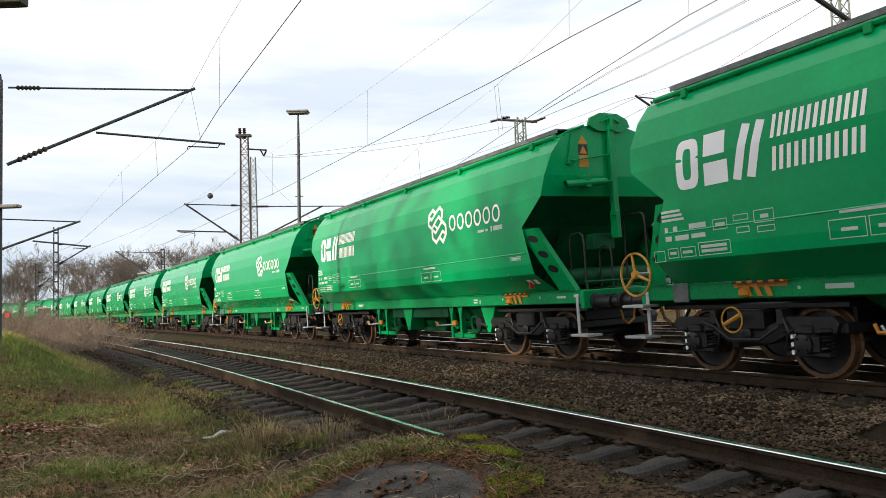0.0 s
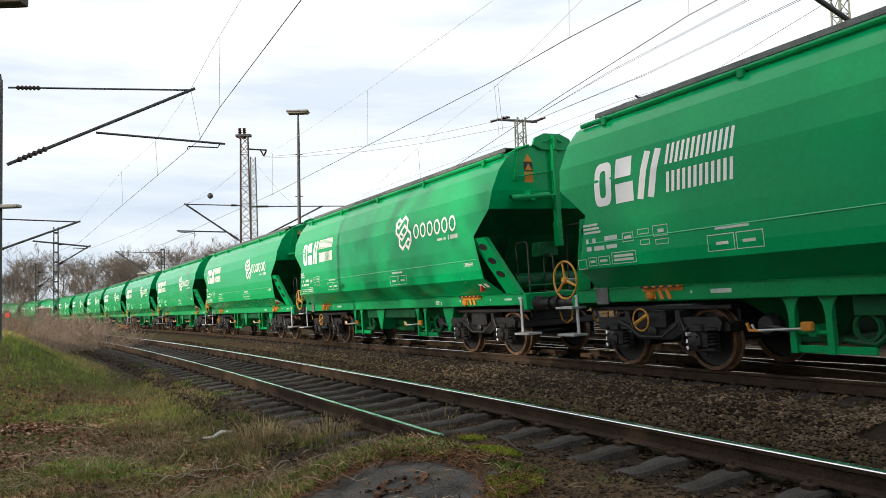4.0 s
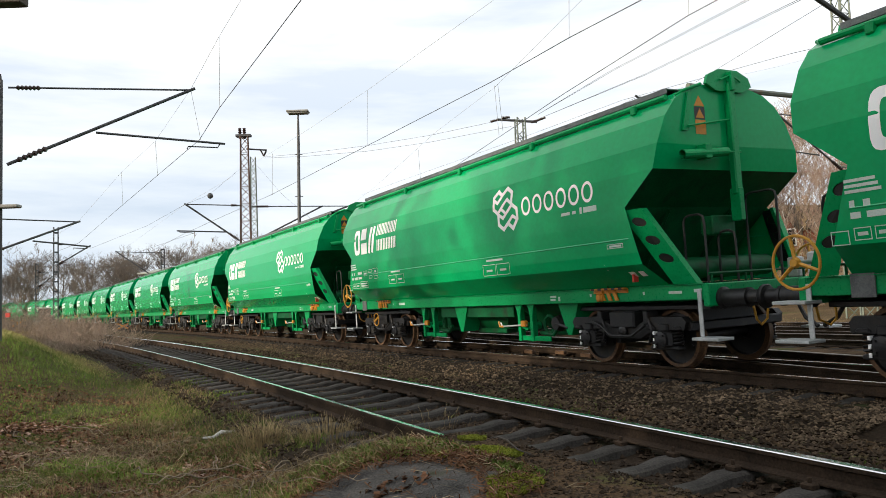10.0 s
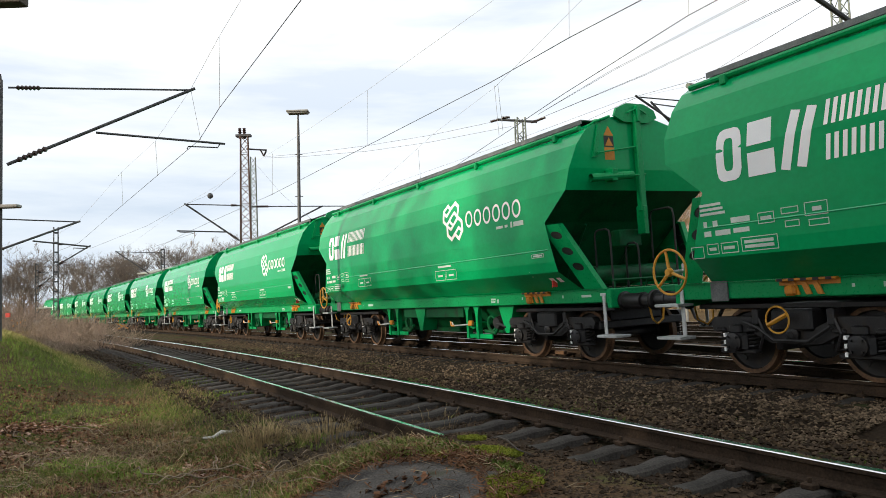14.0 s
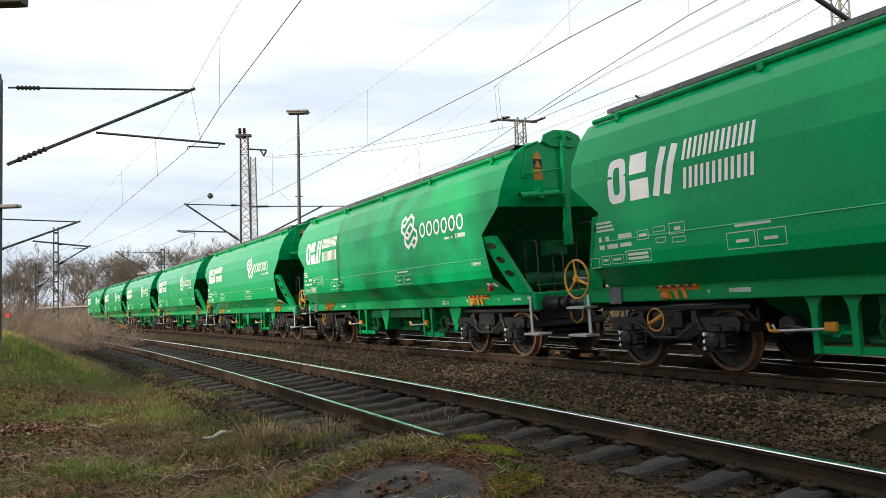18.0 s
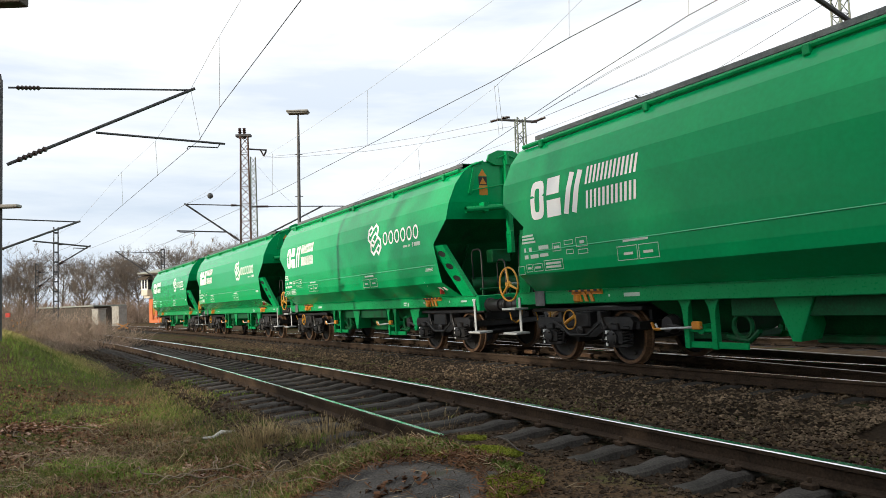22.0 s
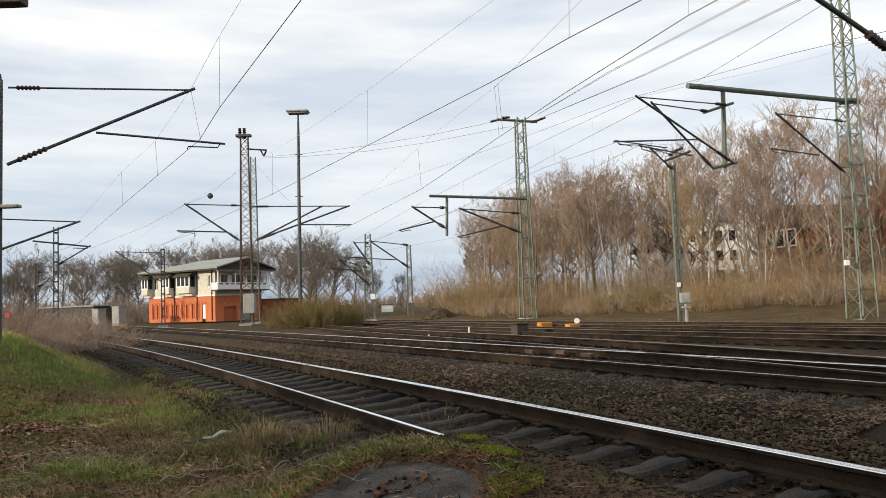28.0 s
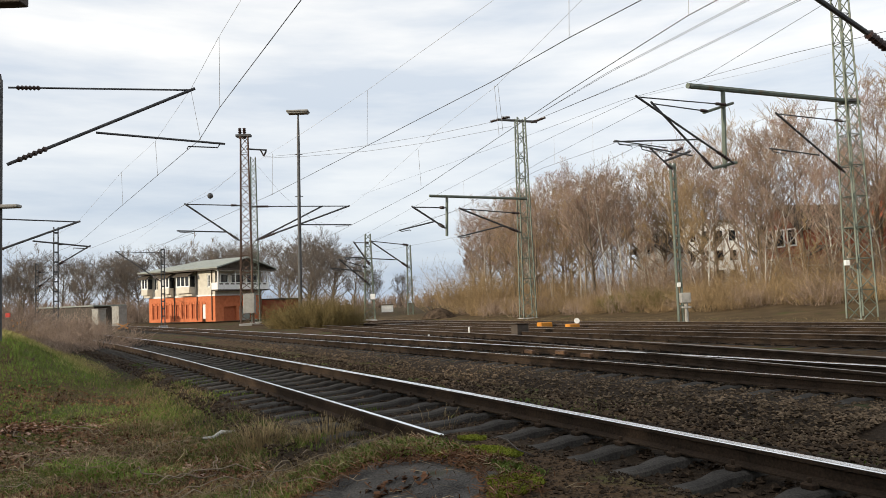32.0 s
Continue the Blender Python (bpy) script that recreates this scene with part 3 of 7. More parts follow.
def bogie(parent, x):
    bo = Shape()
    bo.box(-0.22, 0.22, -0.92, 0.92, 0.55, 0.86, 0.04)
    b = part("bogie", bo, M_BLACK, parent, "black cast steel two-axle bogie", True)
    # the large box is added as dark fill for the shade below the sill
    rg_ = Shape()
    rg_.box(-1.25, 1.25, -0.60, 0.60, 0.66, 0.93, 0.03)
    for q in (-0.42, 0.42):
        rg_.box(q - 0.05, q + 0.05, -0.86, 0.86, 0.34, 0.52, 0.02)
    part("brake_rigging", rg_, M_BLACK, b)
    for y in (-1, 1):
        fr, yo = Shape(), y * 1.0
        lo, hi = min(yo - 0.07, yo + 0.07), max(yo - 0.07, yo + 0.07)
        fr.prism([(-1.35, 0.72), (-1.28, 0.80), (-0.62, 0.80), (-0.30, 0.66), (0.30, 0.66), (0.62, 0.80), (1.28, 0.80), (1.35, 0.72), (1.30, 0.60), (0.66, 0.60), (0.36, 0.46), (-0.36, 0.46), (-0.66, 0.60), (-1.30, 0.60)], lo, hi)
        part("side_frame", fr, M_BLACK, b)
        sb_ = Shape()
        sb_.box(-0.30, 0.30, lo - 0.06, hi + 0.06, 0.62, 0.90, 0.03)
        for q in (-0.55, 0.55):
            sb_.box(q - 0.05, q + 0.05, lo - 0.05, hi + 0.05, 0.70, 0.90, 0.012)
            sb_.tube([(q, y * 1.09, 0.86), (q + 0.12, y * 1.11, 0.60), (q + 0.05, y * 1.11, 0.40)], 0.02, 5)
        sb_.lathe([(0.05, y * 1.05), (0.09, y * 1.08), (0.09, y * 1.12), (0.04, y * 1.14)][::1 if y > 0 else -1] if y > 0 else [(0.04, -1.14), (0.09, -1.12), (0.09, -1.08), (0.05, -1.05)], "y", 10, (0, 0, 0.58))
        part("side_bearer", sb_, M_BLACK, b)
        pp = Shape()
        pp.tube([(-0.75, y * 1.12, 0.74), (-0.50, y * 1.14, 0.66), (-0.25, y * 1.15, 0.50), (0.25, y * 1.15, 0.50), (0.55, y * 1.13, 0.68)], 0.022, 6)
        part("brake_hose", pp, M_RUBBER, b, smooth=True)
    for e in (-1, 1):
        he = Shape()
        he.box(e * 1.35 - 0.05, e * 1.35 + 0.05, -1.0, 1.0, 0.58, 0.72, 0.02)
        part("end_beam", he, M_BLACK, b)
    b.location = (x, 0, 0)
    for e in (-1, 1):
        w = part("wheelset", WS_SHAPE, [M_BLACK, M_WHEEL], b, "black steel wheelset with rusty rims", True)
        for p in w.data.polygons:
            p.material_index = 1 if math.hypot(p.center.x, p.center.z) > 0.405 else 0
        w.matrix_parent_inverse = Matrix.Translation((e * 0.9, 0, 0.46))
        WHEELSETS.append(w)
        for y in (-1, 1):
            ab = Shape()
            ab.box(e * 0.9 - 0.17, e * 0.9 + 0.17, min(y * 0.93, y * 1.13), max(y * 0.93, y * 1.13), 0.32, 0.60, 0.05)
            ab.lathe([(0.125, 0.0), (0.125, 0.04), (0.06, 0.055)] if y > 0 else [(0.06, -0.055), (0.125, -0.04), (0.125, 0.0)], "y", 14, (e * 0.9, y * 1.13, 0.46))
            ab.box(e * 0.9 - 0.30, e * 0.9 + 0.30, min(y * 0.95, y * 1.1), max(y * 0.95, y * 1.1), 0.30, 0.36, 0.015)
            for k in range(4):
                an = radians(45 + 90 * k)
                cx, cz = e * 0.9 + 0.095 * math.cos(an), 0.46 + 0.095 * math.sin(an)
                ab.tube([(cx, y * 1.17, cz), (cx, y * 1.205, cz)], 0.016, 6)
            ab.box(e * 0.9 - 0.10, e * 0.9 + 0.10, min(y * 0.98, y * 1.12), max(y * 0.98, y * 1.12), 0.58, 0.70, 0.02)
            for d in (-0.27, 0.27):
                ab.box(e * 0.9 + d - 0.085, e * 0.9 + d + 0.085, min(y * 0.95, y * 1.11), max(y * 0.95, y * 1.11), 0.595, 0.66, 0.02)
            part("axle_box", ab, M_BLACK, b, smooth=True)
            for d in (-0.24, 0.24):
                sp = Shape()
                sp.tube([(e * 0.9 + d + 0.075 * math.cos(k * 1.05), y * 1.02 + 0.075 * math.sin(k * 1.05), 0.37 + k * 0.0083) for k in range(28)], 0.016, 4)
                part("spring", sp, M_BLACK, b, smooth=True)
            wm = Shape()
            for k in range(3):
                wm.box(e * 0.9 - 0.19, e * 0.9 - 0.172, min(y * 1.0, y * 1.135), max(y * 1.0, y * 1.135), 0.33 + k * 0.1, 0.38 + k * 0.1)
                wm.box(e * 0.9 - 0.185, e * 0.9 - 0.15, min(y * 1.132, y * 1.14), max(y * 1.132, y * 1.14), 0.33 + k * 0.1, 0.38 + k * 0.1)
            part("inspection_mark", wm, M_WHITE, b)
    return b


WS_SHAPE = wheelset_shape()


def hopper_wagon():
    w = thing("hopper_wagon", "glossy green four-axle grain hopper wagon running on the main track", "freight wagon", "hopper wagons of the train")
    tank = part("tank", tank_shape(), M_GREEN, w, "glossy green bulging hopper body")
    # shade under the end overhang is put into the sheet's darker green
    for e in (-1, 1):
        part("slope_sheet", slope_sheet(e), M_GREENSHADE, w, "green sloping end sheet, shade and grime in its colour")
    # seams of the side sheets
    seam = Shape()
    for sg in (-1, 1):
        seam.tube([(-5.75, sg * 1.592, 2.02), (5.75, sg * 1.592, 2.02)], 0.012, 6)
    part("weld_seam", seam, M_SEAM, tank, smooth=True)
    # roof edge pipes, brackets, roof walkway, hatches
    for sg in (-1, 1):
        g = Shape()
        g.tube([(-6.25, sg * 1.10, 4.10), (6.25, sg * 1.10, 4.10)], 0.045, 8)
        part("roof_pipe", g, M_GREEN2, w, smooth=True)
        for i in range(5):
            br = Shape()
            x = -5.6 + 2.8 * i
            br.box(x - 0.05, x + 0.05, min(sg * 1.04, sg * 1.19), max(sg * 1.04, sg * 1.19), 3.97, 4.12, 0.015)
            part("pipe_bracket", br, M_GREEN2, w)
    wk = Shape()
    for sg in (-1, 1):
        wk.box(-6.1, 6.1, min(sg * 0.50, sg * 0.92), max(sg * 0.50, sg * 0.92), 4.275, 4.29)
        wk.box(-6.1, 6.1, min(sg * 0.91, sg * 0.925), max(sg * 0.91, sg * 0.925), 4.215, 4.295)
        for i in range(15):
            x = -6.0 + i * 0.855
            wk.box(x - 0.02, x + 0.02, min(sg * 0.86, sg * 0.92), max(sg * 0.86, sg * 0.92), 4.14, 4.28)
    part("roof_walkway", wk, M_GRATE, w, "grey steel grating walkway")
    ht = Shape()
    ht.box(-5.9, 5.9, -0.42, 0.42, 4.30, 4.39, 0.03)
    part("roof_hatch", ht, M_GREEN2, w)
    # frame: side sills, headstocks, platforms
    for sg in (-1, 1):
        s = Shape()
        s.box(-6.70, 6.70, min(sg * 1.06, sg * 1.16), max(sg * 1.06, sg * 1.16), 1.05, 1.28, 0.012)
        s.box(-6.70, 6.70, min(sg * 1.0, sg * 1.19), max(sg * 1.0, sg * 1.19), 1.27, 1.285, 0.004)
        part("side_sill", s, M_GREEN2, w)
    for e in (-1, 1):
        h = Shape()
        h.box(min(e * 6.70, e * 6.82), max(e * 6.70, e * 6.82), -1.16, 1.16, 0.95, 1.28, 0.015)
        h.box(min(e * 5.4, e * 6.69), max(e * 5.4, e * 6.69), -1.05, 1.05, 1.20, 1.25)
        part("headstock", h, M_GREEN2, w)
        for sg in (-1, 1):
            bf = Shape()
            prof = [(0.16, 6.82), (0.16, 6.85), (0.125, 6.87), (0.125, 7.24), (0.135, 7.24), (0.135, 7.29), (0.10, 7.30), (0.10, 7.49), (0.155, 7.505), (0.165, 7.52), (0.14, 7.54)]
            prof = [(r, e * x) for r, x in prof]
            bf.lathe(prof if e > 0 else prof[::-1], "x", 18, (0, sg * 0.875, 1.06))
            part("buffer", bf, M_BLACK, w, "black steel buffer", True)
            # gusset with three round holes from the tank's side down to the frame's end
            gp = Shape()
            a0, a1 = Vector((e * 5.58, sg * 1.585, 2.46)), Vector((e * 5.98, sg * 1.50, 2.46))
            b0, b1 = Vector((e * 6.22, sg * 1.20, 1.29)), Vector((e * 6.64, sg * 1.17, 1.29))
            nrm = (a1 - a0).cross(b0 - a0).normalized() * 0.012
            if nrm.y * sg < 0:
                nrm = -nrm
            def spot(u, v):
                return a0.lerp(a1, u).lerp(b0.lerp(b1, u), v)
            holes = [0.17, 0.42, 0.66]
            cuts = [0.0, 0.295, 0.54, 0.80]
            for i in range(3):
                v0, v1 = cuts[i], cuts[i + 1]
                vc = holes[i]
                outer, inner = [], []
                for k in range(16):
                    an = 2 * math.pi * k / 16
                    c, s_ = math.cos(an), math.sin(an)
                    m_ = max(abs(c), abs(s_))
                    uu, vv = 0.5 + 0.5 * c / m_, (v0 + v1) / 2 + (v1 - v0) / 2 * s_ / m_
                    outer.append(spot(uu, vv))
                    inner.append(spot(0.5 + 0.30 * c, vc + 0.062 * s_))
                vs = [p + nrm for p in outer + inner] + inner
                gp.add(vs, [(k, (k + 1) % 16, 16 + (k + 1) % 16, 16 + k) for k in range(16)] + [(16 + k, 16 + (k + 1) % 16, 32 + (k + 1) % 16, 32 + k) for k in range(16)])
            gp.add([spot(0, 0.8) + nrm, spot(1, 0.8) + nrm, spot(1, 1) + nrm, spot(0, 1) + nrm], [(0, 1, 2, 3)])
            inn = Vector((0, -sg * 0.10, 0))
            gp.add([spot(1, 0) + nrm, spot(1, 1) + nrm, spot(1, 1) + inn, spot(1, 0) + inn], [(0, 1, 2, 3)])
            gp.add([spot(1, 0) + inn, spot(1, 1) + inn, spot(0.8, 1) + inn, spot(0.8, 0) + inn], [(0, 1, 2, 3)])
            part("gusset", gp, M_GREEN2, w, "green steel strut with three round holes")
            # added black sheet: stands for the shade seen through the holes
            hb = Shape()
            hb.add([spot(0.05, 0.02), spot(0.95, 0.02), spot(0.95, 0.78), spot(0.05, 0.78)], [(0, 1, 2, 3)])
            part("gusset_backing", hb, M_BLACK, w)
        # end wall fittings
        xe = e * X_TOP
        col = Shape()
        col.box(min(xe, xe + e * 0.12), max(xe, xe + e * 0.12), -0.07, 0.07, 2.6, 4.35, 0.02)
        col.box(min(xe, xe - e * 0.05), max(xe + e * 0.14, xe - e * 0.05) if e > 0 else max(xe, xe + 0.05), -0.05, 0.05, 2.2, 2.7, 0.01)
        part("end_column", col, M_GREEN2, w)
        hx = Shape()
        hx.plate([(xe + e * 0.02, -0.50, 4.30), (xe + e * 0.02, -0.28, 4.20), (xe + e * 0.02, 0.28, 4.20), (xe + e * 0.02, 0.50, 4.30), (xe + e * 0.02, 0.44, 4.44), (xe + e * 0.02, 0.20, 4.54), (xe + e * 0.02, -0.20, 4.54), (xe + e * 0.02, -0.44, 4.44)], 0.05)
        hx.box(min(xe, xe + e * 0.16), max(xe, xe + e * 0.16), -0.04, 0.04, 4.2, 4.5, 0.01)
        hx.tube([(xe + e * 0.1, -0.22, 4.36), (xe + e * 0.12, 0.0, 4.45), (xe + e * 0.1, 0.22, 4.36)], 0.016, 6)
        part("end_hatch", hx, M_GREEN2, w, "green hatch plate at the roof's end")
        tb = Shape()
        tb.tube([(xe + e * 0.14, -1.18, 3.17), (xe + e * 0.14, -0.25, 3.24)], 0.07, 12, False)
        tb.tube([(xe + e * 0.14, -0.25, 3.24), (xe + e * 0.14, -1.18, 3.17)], 0.06, 12, False)
        tb.box(min(xe, xe + e * 0.2), max(xe, xe + e * 0.2), -0.75, -0.62, 3.12, 3.34, 0.01)
        tb.tube([(xe + e * 0.10, -0.25, 3.24), (xe + e * 0.10, 0.1, 3.26)], 0.018, 6)
        part("document_tube", tb, M_GREEN2, w, "green open-ended tube")
        hr = Shape()
        hr.tube([(xe + e * 0.08, -0.95, 3.62), (xe + e * 0.08, -0.05, 3.76)], 0.016, 6)
        hr.plate([(xe + e * 0.01, -1.02, 3.56), (xe + e * 0.01, -0.92, 3.56), (xe + e * 0.01, -0.78, 4.14), (xe + e * 0.01, -0.86, 4.14)], 0.03)
        hr.tube([(xe - e * 0.1, -0.98, 4.12), (xe + e * 0.02, -0.90, 4.18), (xe + e * 0.06, -0.60, 4.28)], 0.025, 6)
        part("handrail", hr, M_GREEN2, w)
        ws = Shape()
        ws.add([(xe + e * 0.006, -0.72, 3.52), (xe + e * 0.006, -0.50, 3.52), (xe + e * 0.006, -0.50, 3.74), (xe + e * 0.006, -0.72, 3.74)], [(0, 1, 2, 3)[:: e]])
        ws.add([(xe + e * 0.006, -0.72, 3.95), (xe + e * 0.006, -0.50, 3.95), (xe + e * 0.006, -0.61, 4.12)], [(0, 1, 2)[:: e]])
        ws.add([(xe + e * 0.009, -0.70, 3.77), (xe + e * 0.009, -0.52, 3.77), (xe + e * 0.009, -0.61, 3.92)], [(0, 1, 2)[:: e]])
        part("warning_sign", ws, M_ORANGE, w, "orange electricity warning sign")
        wb = Shape()
        wb.add([(xe + e * 0.004, -0.72, 3.75), (xe + e * 0.004, -0.50, 3.75), (xe + e * 0.004, -0.50, 3.94), (xe + e * 0.004, -0.72, 3.94)], [(0, 1, 2, 3)[:: e]])
        part("sign_ground", wb, M_BLACK, w)
        # platform gear: black rails, brake pipe, hoses, steps
        for y0, xa, xb, z1 in ((-0.88, 6.18, 6.58, 2.30), (0.22, 6.42, 6.98, 2.62), (-0.30, 6.30, 6.62, 2.05)):
            rl = Shape()
            rl.tube([(e * xa, y0, 1.25), (e * xa, y0, z1 - 0.10), (e * (xa + 0.04), y0, z1 - 0.02), (e * (xa + 0.12), y0, z1), (e * (xb - 0.10), y0, z1), (e * (xb - 0.02), y0, z1 - 0.04), (e * xb, y0, z1 - 0.14), (e * xb, y0, 1.25)], 0.020, 6)
            part("grab_rail", rl, M_RUBBER, w, "black bent tube grab rail", True)
        pl = Shape()
        pl.tube([(e * 6.75, -1.05, 1.42), (e * 6.75, 1.05, 1.42)], 0.022, 6)
        for y in (-1.0, -0.3, 0.3, 1.0):
            pl.tube([(e * 6.75, y, 1.25), (e * 6.75, y, 1.42)], 0.018, 6)
        pl.tube([(e * 6.1, -0.95, 1.52), (e * 6.1, 0.95, 1.52)], 0.17, 14)
        # darker green here carries the shade of the wagon gap
        part("air_tank", pl, M_GREENSHADE, w, "green cross tube and air reservoir, shade and grime in their colour", True)
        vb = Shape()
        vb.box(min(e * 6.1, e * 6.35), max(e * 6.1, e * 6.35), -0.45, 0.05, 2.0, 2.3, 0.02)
        part("control_box", vb, M_GREENSHADE, w)
        hs = Shape()
        hs.tube([(e * 6.95, -0.55, 1.02), (e * 7.05, -0.55, 0.92), (e * 7.05, -0.50, 0.72), (e * 7.0, -0.35, 0.64), (e * 7.0, -0.22, 0.72), (e * 7.02, -0.20, 0.95)], 0.018, 6)
        part("uncoupling_handle", hs, M_GOLD, w, "golden yellow bent coupling handle", True)
        ho = Shape()
        ho.tube([(e * 6.93, 0.25, 1.0), (e * 7.15, 0.25, 0.95), (e * 7.3, 0.22, 0.70), (e * 7.50, 0.2, 0.58)], 0.03, 6)
        ho.box(min(e * 6.9, e * 7.3), max(e * 6.9, e * 7.3), -0.05, 0.05, 0.98, 1.08, 0.02)
        ho.tube([(e * 7.25, 0, 1.03), (e * 7.54, 0, 0.98)], 0.04, 8)
        part("screw_coupling", ho, M_BLACK, w, "black screw coupling and brake hose", True)
        for sg in (-1, 1):
            lo, hi = min(sg * 1.02, sg * 1.34), max(sg * 1.02, sg * 1.34)
            q = e * 6.66
            hg = Shape()
            hg.box(q - 0.035, q + 0.035, min(sg * 1.165, sg * 1.19), max(sg * 1.165, sg * 1.19), 0.524, 1.20, 0.006)
            step = part("step", hg, M_ZINC, w, "galvanised shunter's step")
            for z in (0.50, 0.98) if sg == e else (0.50,):
                st = Shape()
                st.box(min(e * 6.60, e * 7.08), max(e * 6.60, e * 7.08), lo, hi, z - 0.02, z + 0.022, 0.006)
                part("tread", st, M_ZINC, step)
    # camera side of the trailing end: brake wheel, plates
    for sg in (-1, 1):
        e = sg
        x = e * 6.60
        hw = Shape()
        c = (x, sg * 1.44, 1.47)
        hw.ring(c, 0.325, 0.019)
        hw.lathe([(0.05, -0.05), (0.07, 0.0), (0.05, 0.04)], "y", 12, c)
        for k in range(3):
            a = radians(100 + 120 * k)
            hw.tube([(c[0], c[1], c[2]), (c[0] + math.cos(a) * 0.32, c[1], c[2] + math.sin(a) * 0.32)], [0.028, 0.02], 6)
        part("brake_wheel", hw, M_GOLD, w, "orange-yellow three-spoke handbrake wheel", True)
        sh2 = Shape()
        sh2.tube([(x, sg * 1.44, 1.47), (x, sg * 0.9, 1.47)], 0.03, 8)
        sh2.box(x - 0.10, x + 0.10, min(sg * 0.95, sg * 1.12), max(sg * 0.95, sg * 1.12), 1.28, 1.6, 0.02)
        part("brake_spindle", sh2, M_ZINC, w)
        bx = Shape()
        bx.box(x + (0.50 if e < 0 else -0.80), x + (0.80 if e < 0 else -0.50), min(sg * 1.165, sg * 1.19), max(sg * 1.165, sg * 1.19), 1.02, 1.30, 0.006)
        part("document_holder", bx, M_GRATE, w, "grey document holder")
        bw = Shape()
        c = (e * 5.0, sg * 1.24, 0.77)
        bw.ring(c, 0.17, 0.013, n=22)
        bw.tube([(c[0] - 0.15, c[1], c[2] - 0.07), (c[0] + 0.15, c[1], c[2] + 0.07)], 0.03, 6)
        part("changeover_wheel", bw, M_GOLD, w, "small yellow changeover wheel", True)
        # lashing plates, striped
        for xx in (-4.55, 4.75):
            lp = Shape()
            lp.box(xx - 0.42, xx + 0.42, min(sg * 1.16, sg * 1.25), max(sg * 1.16, sg * 1.25), 1.255, 1.285, 0.005)
            for k in range(3):
                lp.plate([(xx - 0.28 + k * 0.16, sg * 1.19, 1.26), (xx - 0.20 + k * 0.16, sg * 1.19, 1.26), (xx - 0.12 + k * 0.16, sg * 1.19, 1.08), (xx - 0.20 + k * 0.16, sg * 1.19, 1.08)], 0.02)
            lp.box(xx - 0.42, xx + 0.42, min(sg * 1.165, sg * 1.18), max(sg * 1.165, sg * 1.18), 1.20, 1.256)
            lp.box(xx - 0.33, xx - 0.17, min(sg * 1.165, sg * 1.24), max(sg * 1.165, sg * 1.24), 1.07, 1.20, 0.03)
            part("tie_down_hook", lp, M_ORANGE, w, "orange tie-down hook with hazard stripes")
            for k in range(5):
                bk = Shape()
                bk.box(xx - 0.40 + k * 0.17, xx - 0.32 + k * 0.17, min(sg * 1.23, sg * 1.254), max(sg * 1.23, sg * 1.254), 1.253, 1.288)
                part("hazard_stripe", bk, M_BLACK, w)
        # hopper valves and hangers between the bogies
        for xx in (-2.43, -1.91, 1.82, 2.24):
            ps = Shape()
            lo, hi = min(sg * 1.03, sg * 1.06), max(sg * 1.03, sg * 1.06)
            ps.prism([(xx - 0.13, 1.05), (xx + 0.13, 1.05), (xx + 0.07, 0.95), (xx + 0.045, 0.82), (xx + 0.045, 0.34), (xx - 0.045, 0.34), (xx - 0.045, 0.82), (xx - 0.07, 0.95)], lo, hi)
            ps.box(xx - 0.010, xx + 0.010, min(sg * 0.93, sg * 1.03), max(sg * 0.93, sg * 1.03), 0.34, 1.0)
            part("hanger", ps, M_GREEN2, w)
        for xa, xb in ((-2.43, -1.91), (1.82, 2.24)):
            fb = Shape()
            d_ = sg * -0.55
            fb.box(min(xa, xa + d_) if d_ < 0 else xa, xb if d_ < 0 else max(xb, xb + d_), min(sg * 0.99, sg * 1.03), max(sg * 0.99, sg * 1.03), 0.345, 0.44, 0.008)
            fb.tube([(xa, sg * 1.0, 0.60), (xb, sg * 1.0, 0.60)], 0.03, 8)
            fb.tube([((xa + xb) / 2, sg * 0.72, 0.62), ((xa + xb) / 2, sg * 1.04, 0.62)], 0.075, 12)
            part("hanger_foot_bar", fb, M_GREEN2, w)
            vh = Shape()
            q = (xb if d_ > 0 else xa) + d_ * 0.7
            vh.ring((q, sg * 0.90, 0.66), 0.16, 0.035, n=16, m=6)
            vh.tube([(q - 0.3, sg * 0.9, 0.50), (q + 0.1, sg * 0.9, 0.46), (q + 0.28, sg * 0.9, 0.60)], 0.04, 8)
            part("outlet_pipe", vh, M_GREENSHADE, w, smooth=True)
        for xx, d in ((-2.2, -1), (2.03, -1)):
            lv = Shape()
            lv.tube([(xx + 0.1, sg * 1.10, 0.66), (xx - 0.75, sg * 1.12, 0.62), (xx - 0.80, sg * 1.12, 0.70)], 0.018, 6)
            part("valve_lever", lv, M_ZINC, w)
            yb = Shape()
            yb.box(xx - 0.06, xx + 0.1, min(sg * 1.06, sg * 1.14), max(sg * 1.06, sg * 1.14), 0.62, 0.74, 0.015)
            part("lever_lock", yb, M_ORANGE, w, "yellow lever lock")
            yg = Shape()
            yg.tube([(xx - 0.70, sg * 1.12, 0.62), (xx - 0.84, sg * 1.12, 0.62), (xx - 0.88, sg * 1.12, 0.72)], 0.024, 6)
            part("lever_grip", yg, M_ORANGE, w, "yellow lever grip")
    for x0, x1 in ((-3.35, -1.6), (-1.35, 1.2), (1.5, 3.35)):
        hp = Shape()
        m_ = (x0 + x1) / 2
        q = 0.55 if x1 - x0 > 2 else 0.35
        top = [(x0, -0.95, 1.06), (x1, -0.95, 1.06), (x1, 0.95, 1.06), (x0, 0.95, 1.06)]
